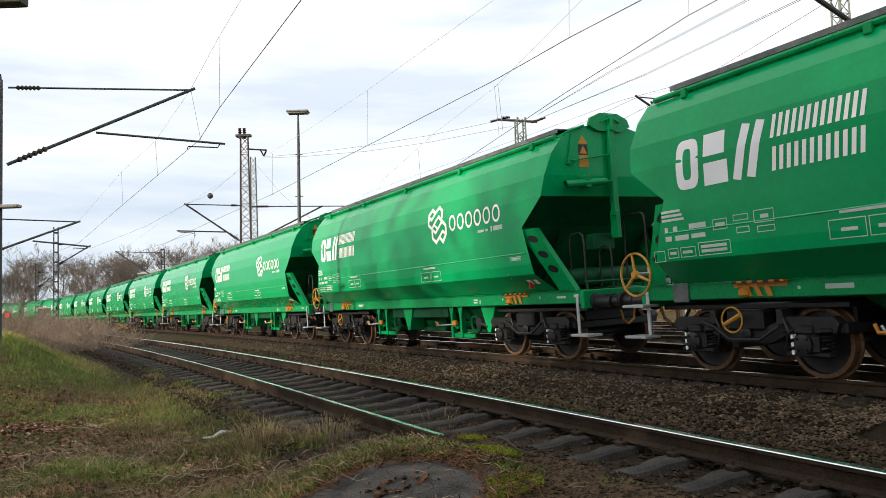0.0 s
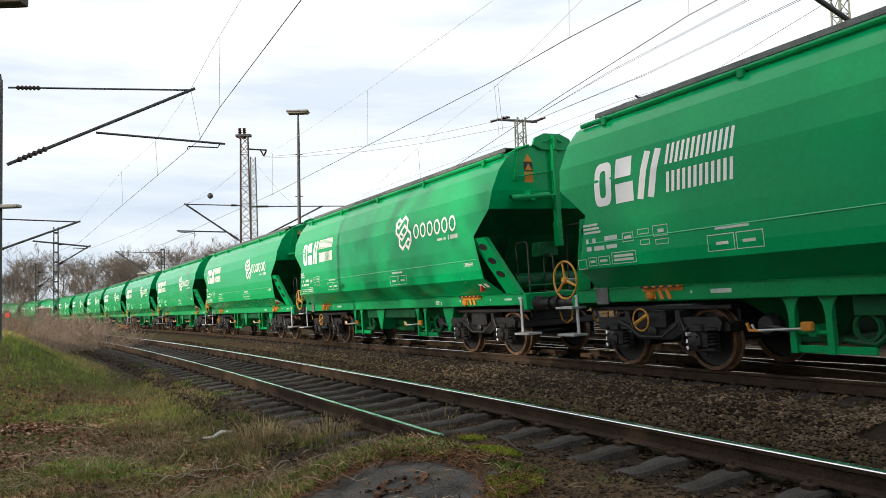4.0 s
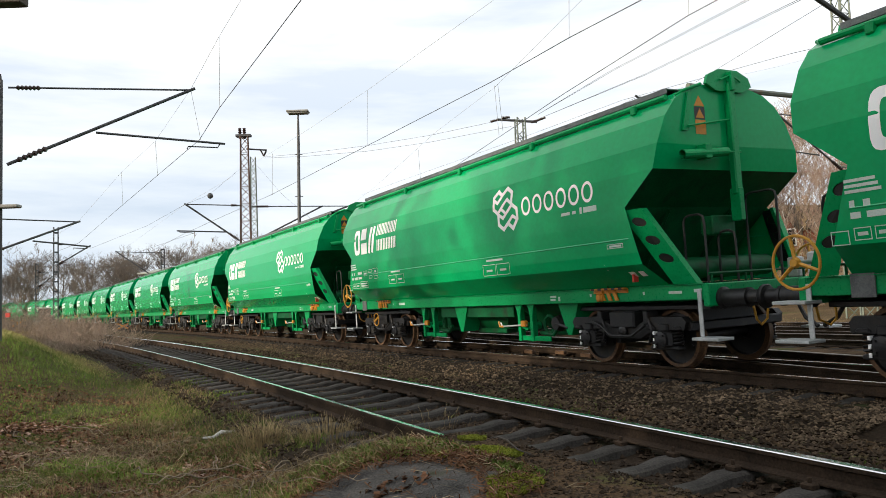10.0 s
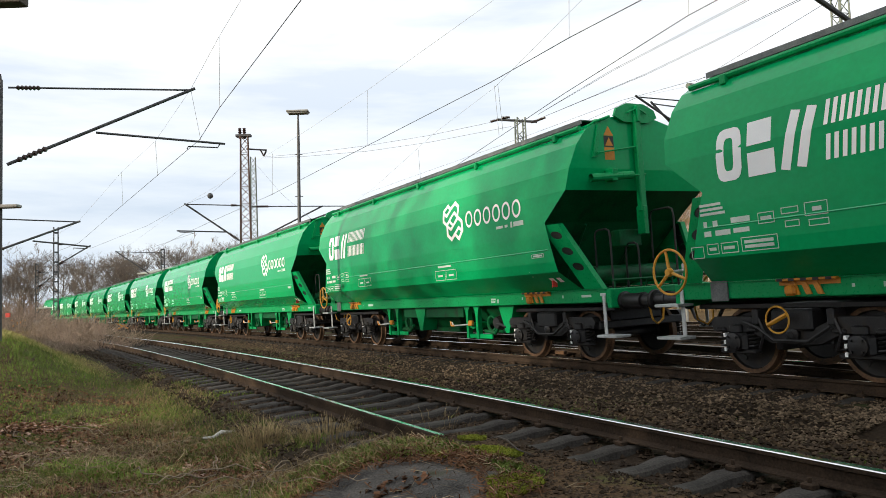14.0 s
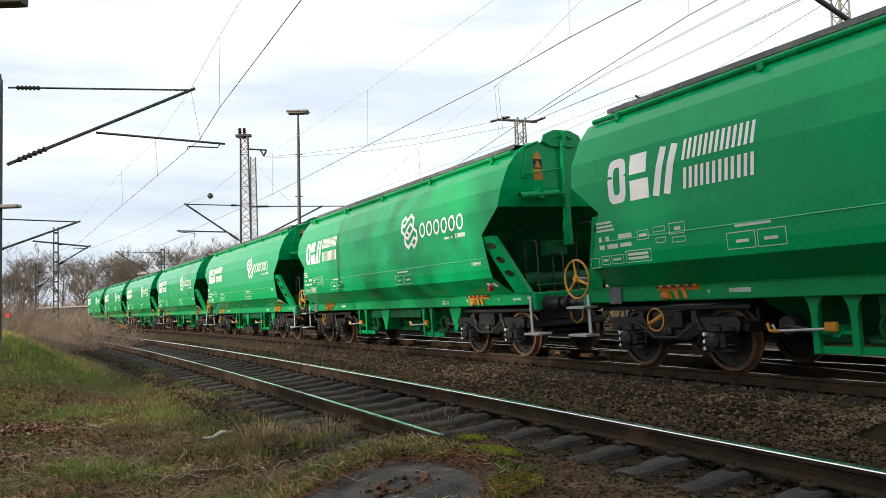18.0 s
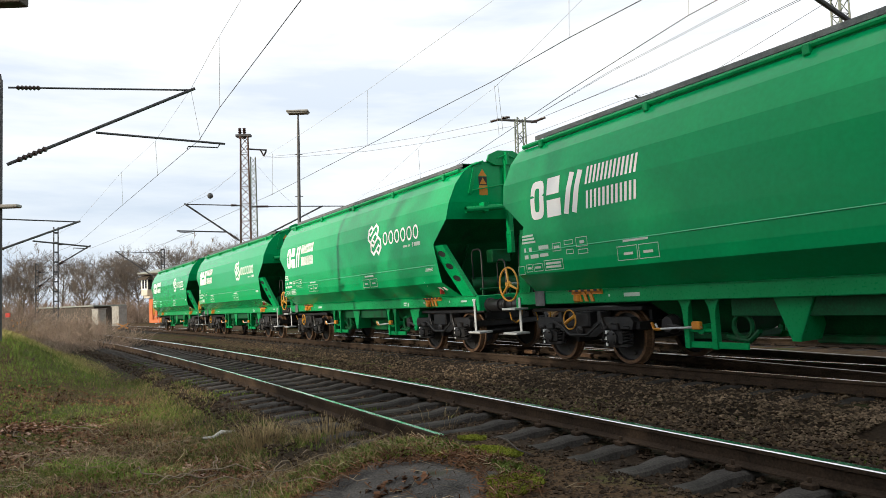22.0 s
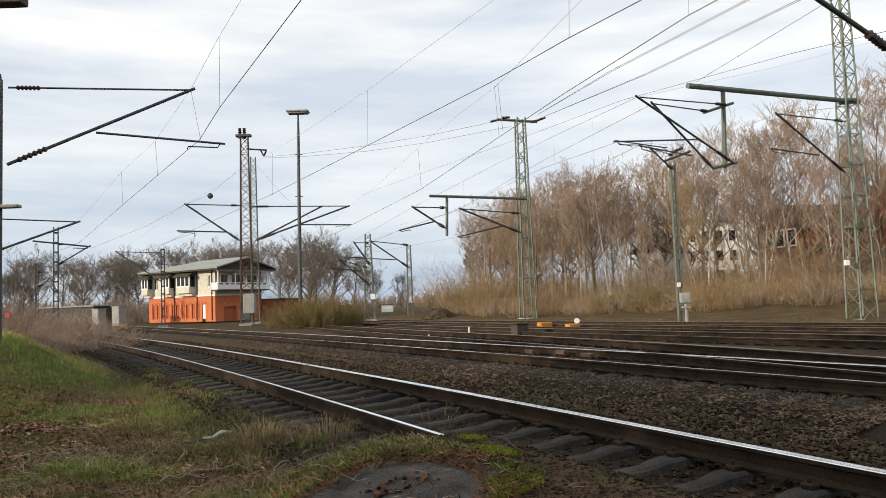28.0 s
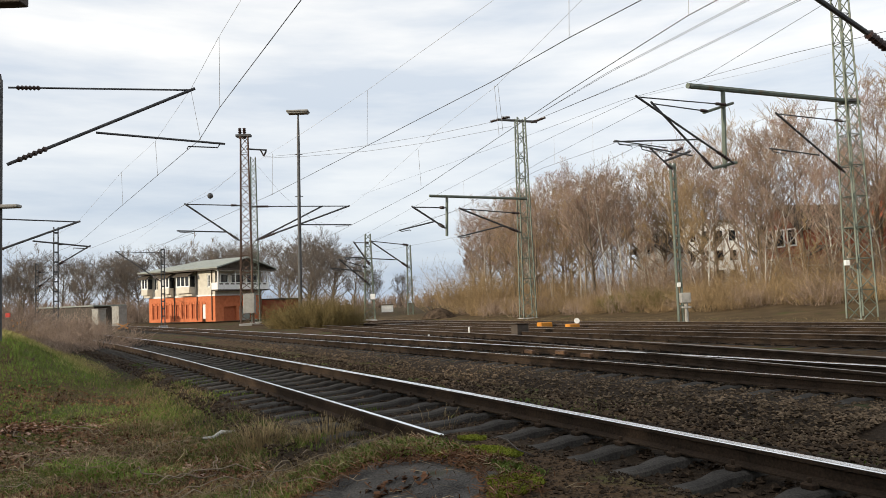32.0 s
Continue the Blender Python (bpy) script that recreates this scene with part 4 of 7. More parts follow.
        bot = [(m_ - q, -0.45, 0.52), (m_ + q, -0.45, 0.52), (m_ + q, 0.45, 0.52), (m_ - q, 0.45, 0.52)]
        if q > 0.5:
            hp.box(x0 - 0.3, x1 + 0.3, -0.97, 0.97, 0.80, 1.06, 0.01)
        hp.add(top + bot, [(0, 1, 5, 4), (1, 2, 6, 5), (2, 3, 7, 6), (3, 0, 4, 7), (4, 5, 6, 7)])
        hp.box(m_ - q - 0.05, m_ + q + 0.05, -0.55, 0.55, 0.42, 0.53, 0.02)
        # shade below the frame is in the hopper's dark green
        part("discharge_hopper", hp, M_GREENSHADE, w)
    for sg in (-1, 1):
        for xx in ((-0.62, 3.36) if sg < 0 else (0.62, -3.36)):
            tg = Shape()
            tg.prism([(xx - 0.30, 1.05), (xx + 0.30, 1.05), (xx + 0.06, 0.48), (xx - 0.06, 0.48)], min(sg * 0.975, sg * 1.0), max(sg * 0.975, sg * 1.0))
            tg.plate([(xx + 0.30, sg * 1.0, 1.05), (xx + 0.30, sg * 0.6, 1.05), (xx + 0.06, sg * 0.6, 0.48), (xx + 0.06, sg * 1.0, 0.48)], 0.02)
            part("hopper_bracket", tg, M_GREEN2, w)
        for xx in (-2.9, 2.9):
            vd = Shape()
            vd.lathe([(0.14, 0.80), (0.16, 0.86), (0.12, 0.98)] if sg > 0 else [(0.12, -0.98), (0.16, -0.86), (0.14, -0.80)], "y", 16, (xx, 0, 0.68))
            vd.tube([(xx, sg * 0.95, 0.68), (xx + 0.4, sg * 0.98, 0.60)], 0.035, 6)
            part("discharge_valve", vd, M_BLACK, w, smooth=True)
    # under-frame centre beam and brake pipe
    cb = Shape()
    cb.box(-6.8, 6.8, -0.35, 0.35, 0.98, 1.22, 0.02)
    part("centre_beam", cb, M_GREENSHADE, w)
    # added black plates stand for the shade between sill and wheels
    for e in (-1, 1):
        up = Shape()
        up.box(min(e * 3.5, e * 6.6), max(e * 3.5, e * 6.6), -0.92, 0.92, 0.90, 0.97, 0.01)
        part("underframe_plate", up, M_BLACK, w)
    bogie(w, -4.9)
    bogie(w, 4.9)
    markings(w, tank)
    return w


def markings(w, tank):
    """White emblem, word shapes and stencils on the side that the eye sees, each a plate of its own."""
    def mark(name, draw, mat, label="", host=None):
        s = Shape()
        draw(s)
        part(name, s, mat, host or tank, label)
    def block(name, x0, x1, z0, z1, mat, label=""):
        mark(name, lambda s: panel(s, x0, x1, z0, z1), mat, label)
    def outline(x0, x1, z0, z1, t=0.010):
        def draw(s):
            panel(s, x0, x1, z0, z0 + t)
            panel(s, x0, x1, z1 - t, z1)
            panel(s, x0, x0 + t, z0 + t, z1 - t)
            panel(s, x1 - t, x1, z0 + t, z1 - t)
        mark("stencil_box", draw, M_MARK)
    # large word: three bold plain shapes, then two rows of small ones
    def bold(x0, x1, z0, z1, t):
        def draw(s):
            n = 18
            c, h = ((x0 + x1) / 2, (z0 + z1) / 2), ((x1 - x0) / 2, (z1 - z0) / 2)
            v = []
            for i in range(n):
                a = 2 * math.pi * i / n
                e = lambda q: math.copysign(abs(q) ** 0.5, q)
                cx, cz = e(math.cos(a)), e(math.sin(a))
                v += [on_tank(c[0] + h[0] * cx, c[1] + h[1] * cz), on_tank(c[0] + (h[0] - t) * cx, c[1] + (h[1] - t) * cz)]
            s.add(v, [(2 * i, 2 * i + 1, (2 * i + 3) % (2 * n), (2 * i + 2) % (2 * n)) for i in range(n)])
        return draw
    mark("bold_word_shape", bold(-5.44, -5.03, 2.58, 3.27, 0.13), M_WHITE, "bold white rounded shape")
    block("bold_word_shape", -4.94, -4.54, 2.58, 2.88, M_WHITE, "bold white block")
    block("bold_word_shape", -4.94, -4.58, 2.97, 3.27, M_WHITE, "bold white block")
    for k in (0, 1):
        mark("bold_word_shape", lambda s: strip(s, (-4.40 + 0.22 * k, 2.58), (-4.24 + 0.22 * k, 3.27), 0.13), M_WHITE, "bold white slanted bar")
    # two small rows: plain slanted bars
    for i in range(13):
        x = -3.87 + i * 0.0965
        mark("word_shape", lambda s: panel(s, x, x + 0.052, 3.0, 3.29, 0.10), M_WHITE)
    for i in range(12):
        x = -3.87 + i * 0.103
        mark("word_shape", lambda s: panel(s, x, x + 0.055, 2.60, 2.89, 0.10), M_WHITE)
    # emblem: interlaced slanted bands
    def knot(*uv):
        return [(2.405 + 0.0031 * (u - 310), 2.90 - 0.0029 * (v + 0.22 * (u - 310) - 555)) for u, v in uv]
    rim_ = knot((178, 492), (229, 447), (270, 468), (330, 416), (380, 438), (380, 514), (436, 540), (440, 604), (390, 672), (336, 645), (286, 692), (232, 667), (230, 595), (180, 572))
    mark("emblem_band", lambda s: band(s, rim_, 0.074, True), M_WHITE, "white angular band of an emblem")
    for line in (((184, 512), (224, 524), (270, 474)), ((230, 590), (330, 488), (382, 514)), ((232, 600), (282, 618), (384, 520)), ((330, 650), (388, 592), (438, 606)), ((268, 560), (318, 585))):
        pts = knot(*line)
        mark("emblem_band", lambda s: band(s, pts, 0.064), M_WHITE, "white angular band of an emblem")
    for i in range(6):
        mark("round_word_shape", lambda s: hoop(s, 3.10 + i * 0.352, 2.87, 0.145, 0.175, 0.050), M_WHITE, "white ring")
    for x0, x1, z0, z1 in ((4.14, 4.38, 2.55, 2.60), (4.44, 4.54, 2.55, 2.60), (4.64, 4.70, 2.53, 2.64), (4.74, 5.07, 2.54, 2.63)):
        block("small_word_shape", x0, x1, z0, z1, M_MARK)
    # stencils: rows of bars and outlined boxes
    for k in range(3):
        block("stencil_bar", -5.78, -5.42 + 0.03 * k, 2.30 - k * 0.06, 2.335 - k * 0.06, M_MARK)
    for x0, x1, z0, z1 in ((-5.74, -5.68, 2.02, 2.10), (-5.58, -5.50, 2.02, 2.10), (-5.28, -4.98, 2.04, 2.11), (-5.74, -5.62, 1.90, 1.97), (-5.55, -5.30, 1.90, 1.97), (-5.25, -5.0, 1.91, 1.97), (-4.82, -4.66, 2.02, 2.07), (-4.1, -3.98, 2.05, 2.10), (-5.10, -4.66, 1.76, 1.80), (-5.10, -4.66, 1.70, 1.74), (-5.44, -5.26, 1.71, 1.75), (-5.68, -5.56, 1.71, 1.75), (-3.05, -2.85, 1.78, 1.82), (-2.62, -2.42, 1.78, 1.82), (1.58, 1.80, 1.74, 1.78), (2.08, 2.30, 1.74, 1.78), (1.6, 2.2, 1.94, 1.98), (-3.05, -2.5, 1.98, 2.02), (5.30, 5.58, 1.92, 1.95)):
        block("stencil_bar", x0, x1, z0, z1, M_MARK)
    for x0, x1, z0, z1 in ((-4.86, -4.62, 1.98, 2.12), (-4.52, -4.28, 2.06, 2.14), (-4.48, -4.28, 1.90, 1.98), (-4.2, -3.9, 2.0, 2.16), (-4.16, -3.9, 1.88, 1.96), (-6.0, -5.78, 1.62, 1.78), (-5.72, -5.52, 1.66, 1.80), (-5.48, -5.20, 1.66, 1.80), (-5.15, -4.6, 1.66, 1.84), (-3.2, -2.75, 1.70, 1.92), (-2.72, -2.3, 1.70, 1.92), (1.45, 1.92, 1.66, 1.88), (1.96, 2.42, 1.66, 1.88), (5.25, 5.62, 1.90, 1.97)):
        outline(x0, x1, z0, z1)
    for x0, x1, z0, z1 in ((5.53, 5.66, 1.44, 1.52), (5.74, 5.86, 1.44, 1.52), (5.12, 5.14, 1.56, 1.66)):
        block("lamp_bracket_plate", x0, x1, z0, z1, M_WHITE, "white tail-lamp plate")
    mark("sill_warning_sign", lambda s: s.add([(-5.98, -1.168, 1.08), (-5.82, -1.168, 1.08), (-5.90, -1.168, 1.22)], [(0, 1, 2)]), M_ORANGE, "small orange warning triangle", host=w)
    mark("lamp_bracket", lambda s: s.box(5.58, 5.61, -1.43, -1.33, 1.36, 1.48), M_RED, "red tail-lamp bracket")
    for x0, x1, z0, z1 in ((-3.62, -3.25, 1.14, 1.20), (3.06, 3.24, 1.165, 1.20), (3.06, 3.22, 1.11, 1.145), (3.30, 3.36, 1.10, 1.18), (4.2, 4.25, 1.15, 1.20), (5.5, 5.54, 1.15, 1.20), (6.05, 6.32, 1.15, 1.19), (-4.0, -3.96, 1.15, 1.19), (6.55, 6.7, 1.16, 1.21)):
        mark("sill_stencil", lambda s: s.add([(x0, -1.1645, z0), (x1, -1.1645, z0), (x1, -1.1645, z1), (x0, -1.1645, z1)], [(0, 1, 2, 3)]), M_MARK, host=w)


wagon = hopper_wagon()
wagon.matrix_world = pose(0, 0, 0)
WAGONS = [wagon] + [copy_thing(wagon, pose(0, 0, 0)) for i in range(19)]


# ---- yard tracks beyond the main track ----
def swing(s):
    return float(np.interp(s, [-60, -20, -16, -12, -8, -4, 0, 4, 8, 19, 28, 45, 80], [0, 0, -0.25, -0.75, -1.35, -1.85, -2.2, -2.6, -3.1, -4.9, -6.6, -9.5, -14]))


def swung(s, o=0.0, z=0.0):
    return on_main(s, o + swing(s), z + 0.055 * min(0.0, swing(s) + 2.4))


def side_track(label, shift, s0, s1, top, single, near_from, bend=0.0):
    f = lambda s, o=0.0, z=0.0: on_main(s, o + shift - bend * max(0.0, s) ** 2, z - 0.015 + 0.0415 * shift - CANT * bend * max(0.0, s) ** 2)
    bed(f, -30, s1, "brown cinder bed with dry weeds under a yard track", 1.5, 0.10, 0.05, 0.0, M_LITTER)
    return track(label, f, MAIN, s0, s1, "wood", top, single=single, near_from=near_from)


track("turnout branch with rusty rails leaving the main track", swung, MAIN, -18, 60, "wood", M_RAILTOP2, single=60, near_from=-13)
side_track("rusty yard track with tarred wooden sleepers", -8.3, -30, 70, M_RAILTOP2, 80, -8, 0.0025)
side_track("rusty outer yard track in brown cinders", -12.7, -30, 80, M_RAILTOP2, 60, -6, 0.002)
side_track("rusty loading track beside the wooded bank", -17.2, -30, 70, M_RAILTOP2, 50, -4, 0.001)


# ---- signal box ----
def signal_box():
    """Two-storey signal box: arched orange base, cream upper floor with bays, low gable roof."""
    w = thing("signal_box", "two-storey signal box, orange arched base, cream upper floor", "building")
    L_, W_, H1, H2 = 14.2, 8.0, 3.35, 6.3
    def wall(name, mat, z0, z1, openings, length, flip, label=""):
        """A wall along x at y = 0 with openings (x0, x1, z0, z1), 0.3 m thick; flip turns it to the gable side."""
        sh = Shape()
        xs = sorted({0.0, length, *[a for o in openings for a in o[:2]]})
        for a, b in zip(xs, xs[1:]):
            cuts = sorted([(o[2], o[3]) for o in openings if o[0] <= a + 1e-6 and o[1] >= b - 1e-6])
            z = z0
            for c, d in cuts:
                if c > z:
                    sh.box(a, b, 0, 0.3, z, c)
                z = d
            if z < z1:
                sh.box(a, b, 0, 0.3, z, z1)
        if flip:
            sh.moved(Matrix.Translation((length * 0 + L_, 0.3, 0)) @ Matrix.Rotation(radians(90), 4, "Z"))
        return part(name, sh, mat, w, label)
    arches = []
    for i in range(6):
        for d in (0.0, 0.95):
            arches.append((0.75 + i * 2.15 + d, 1.45 + i * 2.15 + d))
    base = wall("base_wall", M_TERRA, 0.0, H1, [(a, b, 0.45, 2.35) for a, b in arches[:10]] + [(arches[10][0], arches[10][1], 0.0, 2.3)], L_, False, "orange painted brick base")
    wall("base_wall", M_TERRA, 0.0, H1, [(1.1, 3.2, 0.0, 1.9), (3.7, 5.8, 0.0, 1.9)], W_ - 0.3, True)
    def arch(x0, x1, z0, back, mat, flip, name):
        """Round head over an opening and a recessed filling."""
        sh = Shape()
        r, c = (x1 - x0) / 2, (x0 + x1) / 2
        n = 8
        pts = [(c - r * math.cos(math.pi * i / n), z0 + r * math.sin(math.pi * i / n)) for i in range(n + 1)]
        fill = Shape()
        fill.prism([(x0, 0.0 if flip else z0 - 1.9)] + pts + [(x1, 0.0 if flip else z0 - 1.9)], back, back + 0.05)
        rim = Shape()
        for i in range(n):
            (xa, za), (xb, zb) = pts[i], pts[i + 1]
            k = 1.22
            oa, ob_ = (c + (xa - c) * k, z0 + (za - z0) * k), (c + (xb - c) * k, z0 + (zb - z0) * k)
            rim.prism([(xa, za), (xb, zb), ob_, oa], -0.05, 0.02)
        if flip:
            m = Matrix.Translation((L_, 0.3, 0)) @ Matrix.Rotation(radians(90), 4, "Z")
            fill.moved(m), rim.moved(m)
        part(name, fill, mat, w)
        part("arch_rim", rim, M_TERRA, w)
    # arch fillings take a darker orange, the recess's shade put into the colour
    for a, b in arches[:10]:
        arch(a, b, 2.35, 0.14, M_TERRA_SHADE, False, "blind_arch")
    arch(arches[10][0], arches[10][1], 2.3, 0.12, M_WHITEPAINT, False, "base_door")
    arch(1.1, 3.2, 1.9, 0.26, M_TERRA_SHADE, True, "archway")
    arch(3.7, 5.8, 1.9, 0.26, M_ROOF, True, "archway")
    band = Shape()
    band.box(-0.06, L_ + 0.06, -0.08, 0.0, H1, H1 + 0.16, 0.01)
    band.box(L_, L_ + 0.08, 0.0, W_, H1, H1 + 0.16, 0.01)
    part("white_band", band, M_WHITEPAINT, w)
    back = Shape()
    back.box(0, L_, W_ - 0.3, W_, 0, H2)
    back.box(0, 0.3, 0.3, W_ - 0.3, 0, H2)
    part("rear_wall", back, M_CREAM, w)
    wins = [(1.2, 2.0), (3.0, 3.5), (5.9, 6.4), (6.7, 7.2), (9.0, 9.6), (12.6, 13.2)]
    wall("upper_wall", M_CREAM, H1 + 0.16, H2, [(a, b, 4.3, 5.7) for a, b in wins], L_, False, "cream rendered upper wall")
    wall("upper_wall", M_CREAM, H1 + 0.16, H2, [(0.5, 1.9, 4.6, 5.8), (2.3, 4.6, 4.6, 5.8), (5.0, 7.0, 4.6, 5.8)], W_ - 0.3, True)
    for a, b in wins:
        g = Shape()
        g.box(a, b, 0.10, 0.14, 4.3, 5.7)
        wi = part("window", g, M_GLASS, w)
        fr = Shape()
        for x0, x1, z0, z1 in ((a, a + 0.09, 4.3, 5.7), (b - 0.09, b, 4.3, 5.7), (a, b, 4.3, 4.4), (a, b, 5.6, 5.7), ((a + b) / 2 - 0.04, (a + b) / 2 + 0.04, 4.4, 5.6)):
            fr.box(x0, x1, 0.05, 0.095, z0, z1)
        part("window_frame", fr, M_WHITEPAINT, wi)
    for y0, y1 in ((0.5, 1.9), (2.3, 4.6), (5.0, 7.0)):
        g = Shape()
        g.box(L_ - 0.16, L_ - 0.12, y0 + 0.3, y1 + 0.3, 4.6, 5.8)
        wi = part("window", g, M_GLASS, w)
        fr = Shape()
        for ya, yb, z0, z1 in ((y0, y0 + 0.14, 4.6, 5.8), (y1 - 0.14, y1, 4.6, 5.8), (y0, y1, 5.65, 5.8)):
            fr.box(L_ - 0.11, L_ + 0.03, ya + 0.3, yb + 0.3, z0, z1)
        part("window_frame", fr, M_WHITEPAINT, wi)
    # bays with their own little roofs on the long side
    for x0, x1, d in ((-0.5, 0.9, 0.9), (3.7, 5.7, 0.9), (7.4, 10.2, 1.0)):
        b = Shape()
        b.box(x0, x1, -d, 0.0, 3.75, 4.45, 0.02)
        b.box(x0, x1, -d * 0.6, 0.0, 3.45, 3.75, 0.02)
        bay = part("bay", b, M_CREAM, w, "weathered cream projecting bay")
        gl = Shape()
        gl.box(x0 + 0.12, x1 - 0.12, -d + 0.08, 0.0, 4.45, 5.6)
        part("bay_glazing", gl, M_GLASS, bay)
        mu = Shape()
        k = 3 if x1 - x0 > 1.6 else 2
        for i in range(k + 1):
            x = x0 + 0.08 + (x1 - x0 - 0.16) * i / k
            mu.box(x - 0.09, x + 0.09, -d + 0.03, -d + 0.12, 4.45, 5.6)
        mu.box(x0 + 0.02, x1 - 0.02, -d + 0.02, -d + 0.10, 4.42, 4.56)
        part("bay_mullion", mu, M_WHITEPAINT, bay)
        ro = Shape()
        ro.add([(x0 - 0.25, -d - 0.35, 5.55), (x1 + 0.25, -d - 0.35, 5.55), (x1 + 0.25, 0, 6.15), (x0 - 0.25, 0, 6.15), (x0 - 0.25, -d - 0.35, 5.67), (x1 + 0.25, -d - 0.35, 5.67), (x1 + 0.25, 0, 6.27), (x0 - 0.25, 0, 6.27)], [(0, 3, 2, 1), (4, 5, 6, 7), (0, 1, 5, 4), (1, 2, 6, 5), (3, 0, 4, 7)])
        part("bay_roof", ro, M_ROOFDARK, bay)
    # balcony with white parapet round the gable end
    ba = Shape()
    ba.box(L_, L_ + 1.25, -0.6, W_ + 0.2, 3.85, 4.0, 0.02)
    part("balcony_floor", ba, M_DARKWOOD, w)
    pr = Shape()
    pr.box(L_ + 1.17, L_ + 1.25, -0.6, W_ + 0.2, 4.0, 4.75, 0.01)
    pr.box(L_, L_ + 1.17, -0.6, -0.52, 4.0, 4.75, 0.01)
    part("balcony_parapet", pr, M_WHITEPAINT, w, "white balcony parapet")
    ds = Shape()
    for i in range(9):
        ds.box(L_ + 1.252, L_ + 1.262, -0.3 + i * 0.93, 0.3 + i * 0.93, 4.52, 4.66)
    part("parapet_stripe", ds, M_DARKWOOD, w)
    for y in (-0.45, 2.4, 5.2, W_):
        po = Shape()
        po.box(L_ + 1.12, L_ + 1.24, y - 0.06, y + 0.06, 4.75, 6.2)
        part("balcony_post", po, M_WHITEPAINT, w)
    # roof: low gable, wide eaves; ridge along x
    ro = Shape()
    e0, e1, zr, ze, xr = -0.9, L_ + 1.9, 7.45, 6.25, 7.0
    ro.plate([(e0, -1.2, ze), (e1, -1.2, ze), (e1, W_ / 2, zr), (xr, W_ / 2, zr)], 0.14)
    ro.plate([(xr, W_ / 2, zr), (e1, W_ / 2, zr), (e1, W_ + 1.2, ze), (e0, W_ + 1.2, ze)], 0.14)
    ro.plate([(e0, W_ + 1.2, ze), (e0, -1.2, ze), (xr, W_ / 2, zr)], 0.14)
    part("roof", ro, M_ROOF, w, "low grey sheet roof with wide eaves")
    so = Shape()
    so.box(e0 + 0.1, e1 - 0.1, -1.1, W_ + 1.1, 6.10, 6.22)
    part("eaves_soffit", so, M_DARKWOOD, w)
    gb = Shape()
    gb.add([(L_ + 1.0, -0.9, 6.22), (L_ + 1.0, W_ + 0.9, 6.22), (L_ + 1.0, W_ / 2, 7.4), (L_ + 1.08, -0.9, 6.22), (L_ + 1.08, W_ + 0.9, 6.22), (L_ + 1.08, W_ / 2, 7.4)], [(0, 1, 2), (3, 5, 4), (0, 3, 4, 1), (1, 4, 5, 2), (2, 5, 3, 0)])
    part("gable_boarding", gb, M_ROOFDARK, w)
    fb = Shape()
    fb.box(L_ + 1.3, L_ + 1.42, -0.9, W_ + 0.9, 5.95, 6.1)
    part("white_lintel", fb, M_WHITEPAINT, w)
    an = Shape()
    an.box(L_ - 3.0, L_ + 2.5, W_, W_ + 5.0, 0, 2.6)
    part("annexe", an, M_BRICKRED, w, "low red brick annexe")
    ar = Shape()
    ar.box(L_ - 3.3, L_ + 2.8, W_ - 0.0, W_ + 5.3, 2.6, 2.8, 0.02)
    part("annexe_roof", ar, M_ROOFDARK, w)
    dp = Shape()
    for x in (5.78, 10.6, 13.6):
        dp.tube([(x, -0.08, 0.2), (x, -0.08, 6.1)], 0.06, 6)
    part("downpipe", dp, M_DARKWOOD, w)
    # the upper floor is a tall one
    for ob in w.children_recursive:
        for v in ob.data.vertices:
            if v.co.z > H1:
                v.co.z = H1 + (v.co.z - H1) * 1.22
    return w


# base orange darkened to carry the shade inside the arches
M_TERRA_SHADE = material("shaded_recess_orange_brick", (0.30, 0.085, 0.04), (0.42, 0.13, 0.06), 0.85, 0, 2.5, 30, 0.2)
M_ROOFDARK = material("dark_brown_roof_felt", (0.055, 0.045, 0.035), (0.11, 0.09, 0.07), 0.85, 0, 3, 30, 0.2)
M_BRICKRED = material("dark_red_brick", (0.20, 0.055, 0.035), (0.32, 0.10, 0.06), 0.85, 0, 3, 30, 0.2)
sb = signal_box()
A_, B_ = Vector((-41.8, 107.6, -0.45)), Vector((-29.4, 99.2, -0.45))
sb.matrix_world = Matrix.Translation(A_) @ Matrix.Rotation(math.atan2(B_.y - A_.y, B_.x - A_.x), 4, "Z")


# ---- masts ----
def lattice(parent, p, h, w0, w1, mat, turn=0.0, panels=14, leg=0.05):
    """Four tapering corner legs, cross-braces and battens."""
    rot = Matrix.Rotation(turn, 3, "Z")
    def corner(i, t):
        w = (w0 + (w1 - w0) * t) / 2
        sx, sy = ((-1, -1), (1, -1), (1, 1), (-1, 1))[i]
        return Vector(p) + rot @ Vector((sx * w, sy * w, 0)) + Vector((0, 0, h * t))
    for i in range(4):
        s = Shape()
        s.tube([corner(i, 0), corner(i, 1)], leg, 4)
        part("mast_leg", s, mat, parent)
    br = Shape()
    for k in range(panels):
        t0, t1 = k / panels, (k + 1) / panels
        for i in range(4):
            j = (i + 1) % 4
            a, b = (corner(i, t0), corner(j, t1)) if k % 2 == 0 else (corner(j, t0), corner(i, t1))
            br.tube([a, b], leg * 0.55, 4, False)
            if k % 2 == 0:
                br.tube([corner(i, t0), corner(j, t0)], leg * 0.5, 4, False)
    part("lattice_bracing", br, mat, parent)
    ft = Shape()
    q = w0 / 2 + 0.15
    ft.box(-q, q, -q, q, -0.5, 0.12, 0.04)
    ft.moved(Matrix.Translation(p) @ Matrix.Rotation(turn, 4, "Z"))
    part("mast_footing", ft, M_CONCRETE, parent)


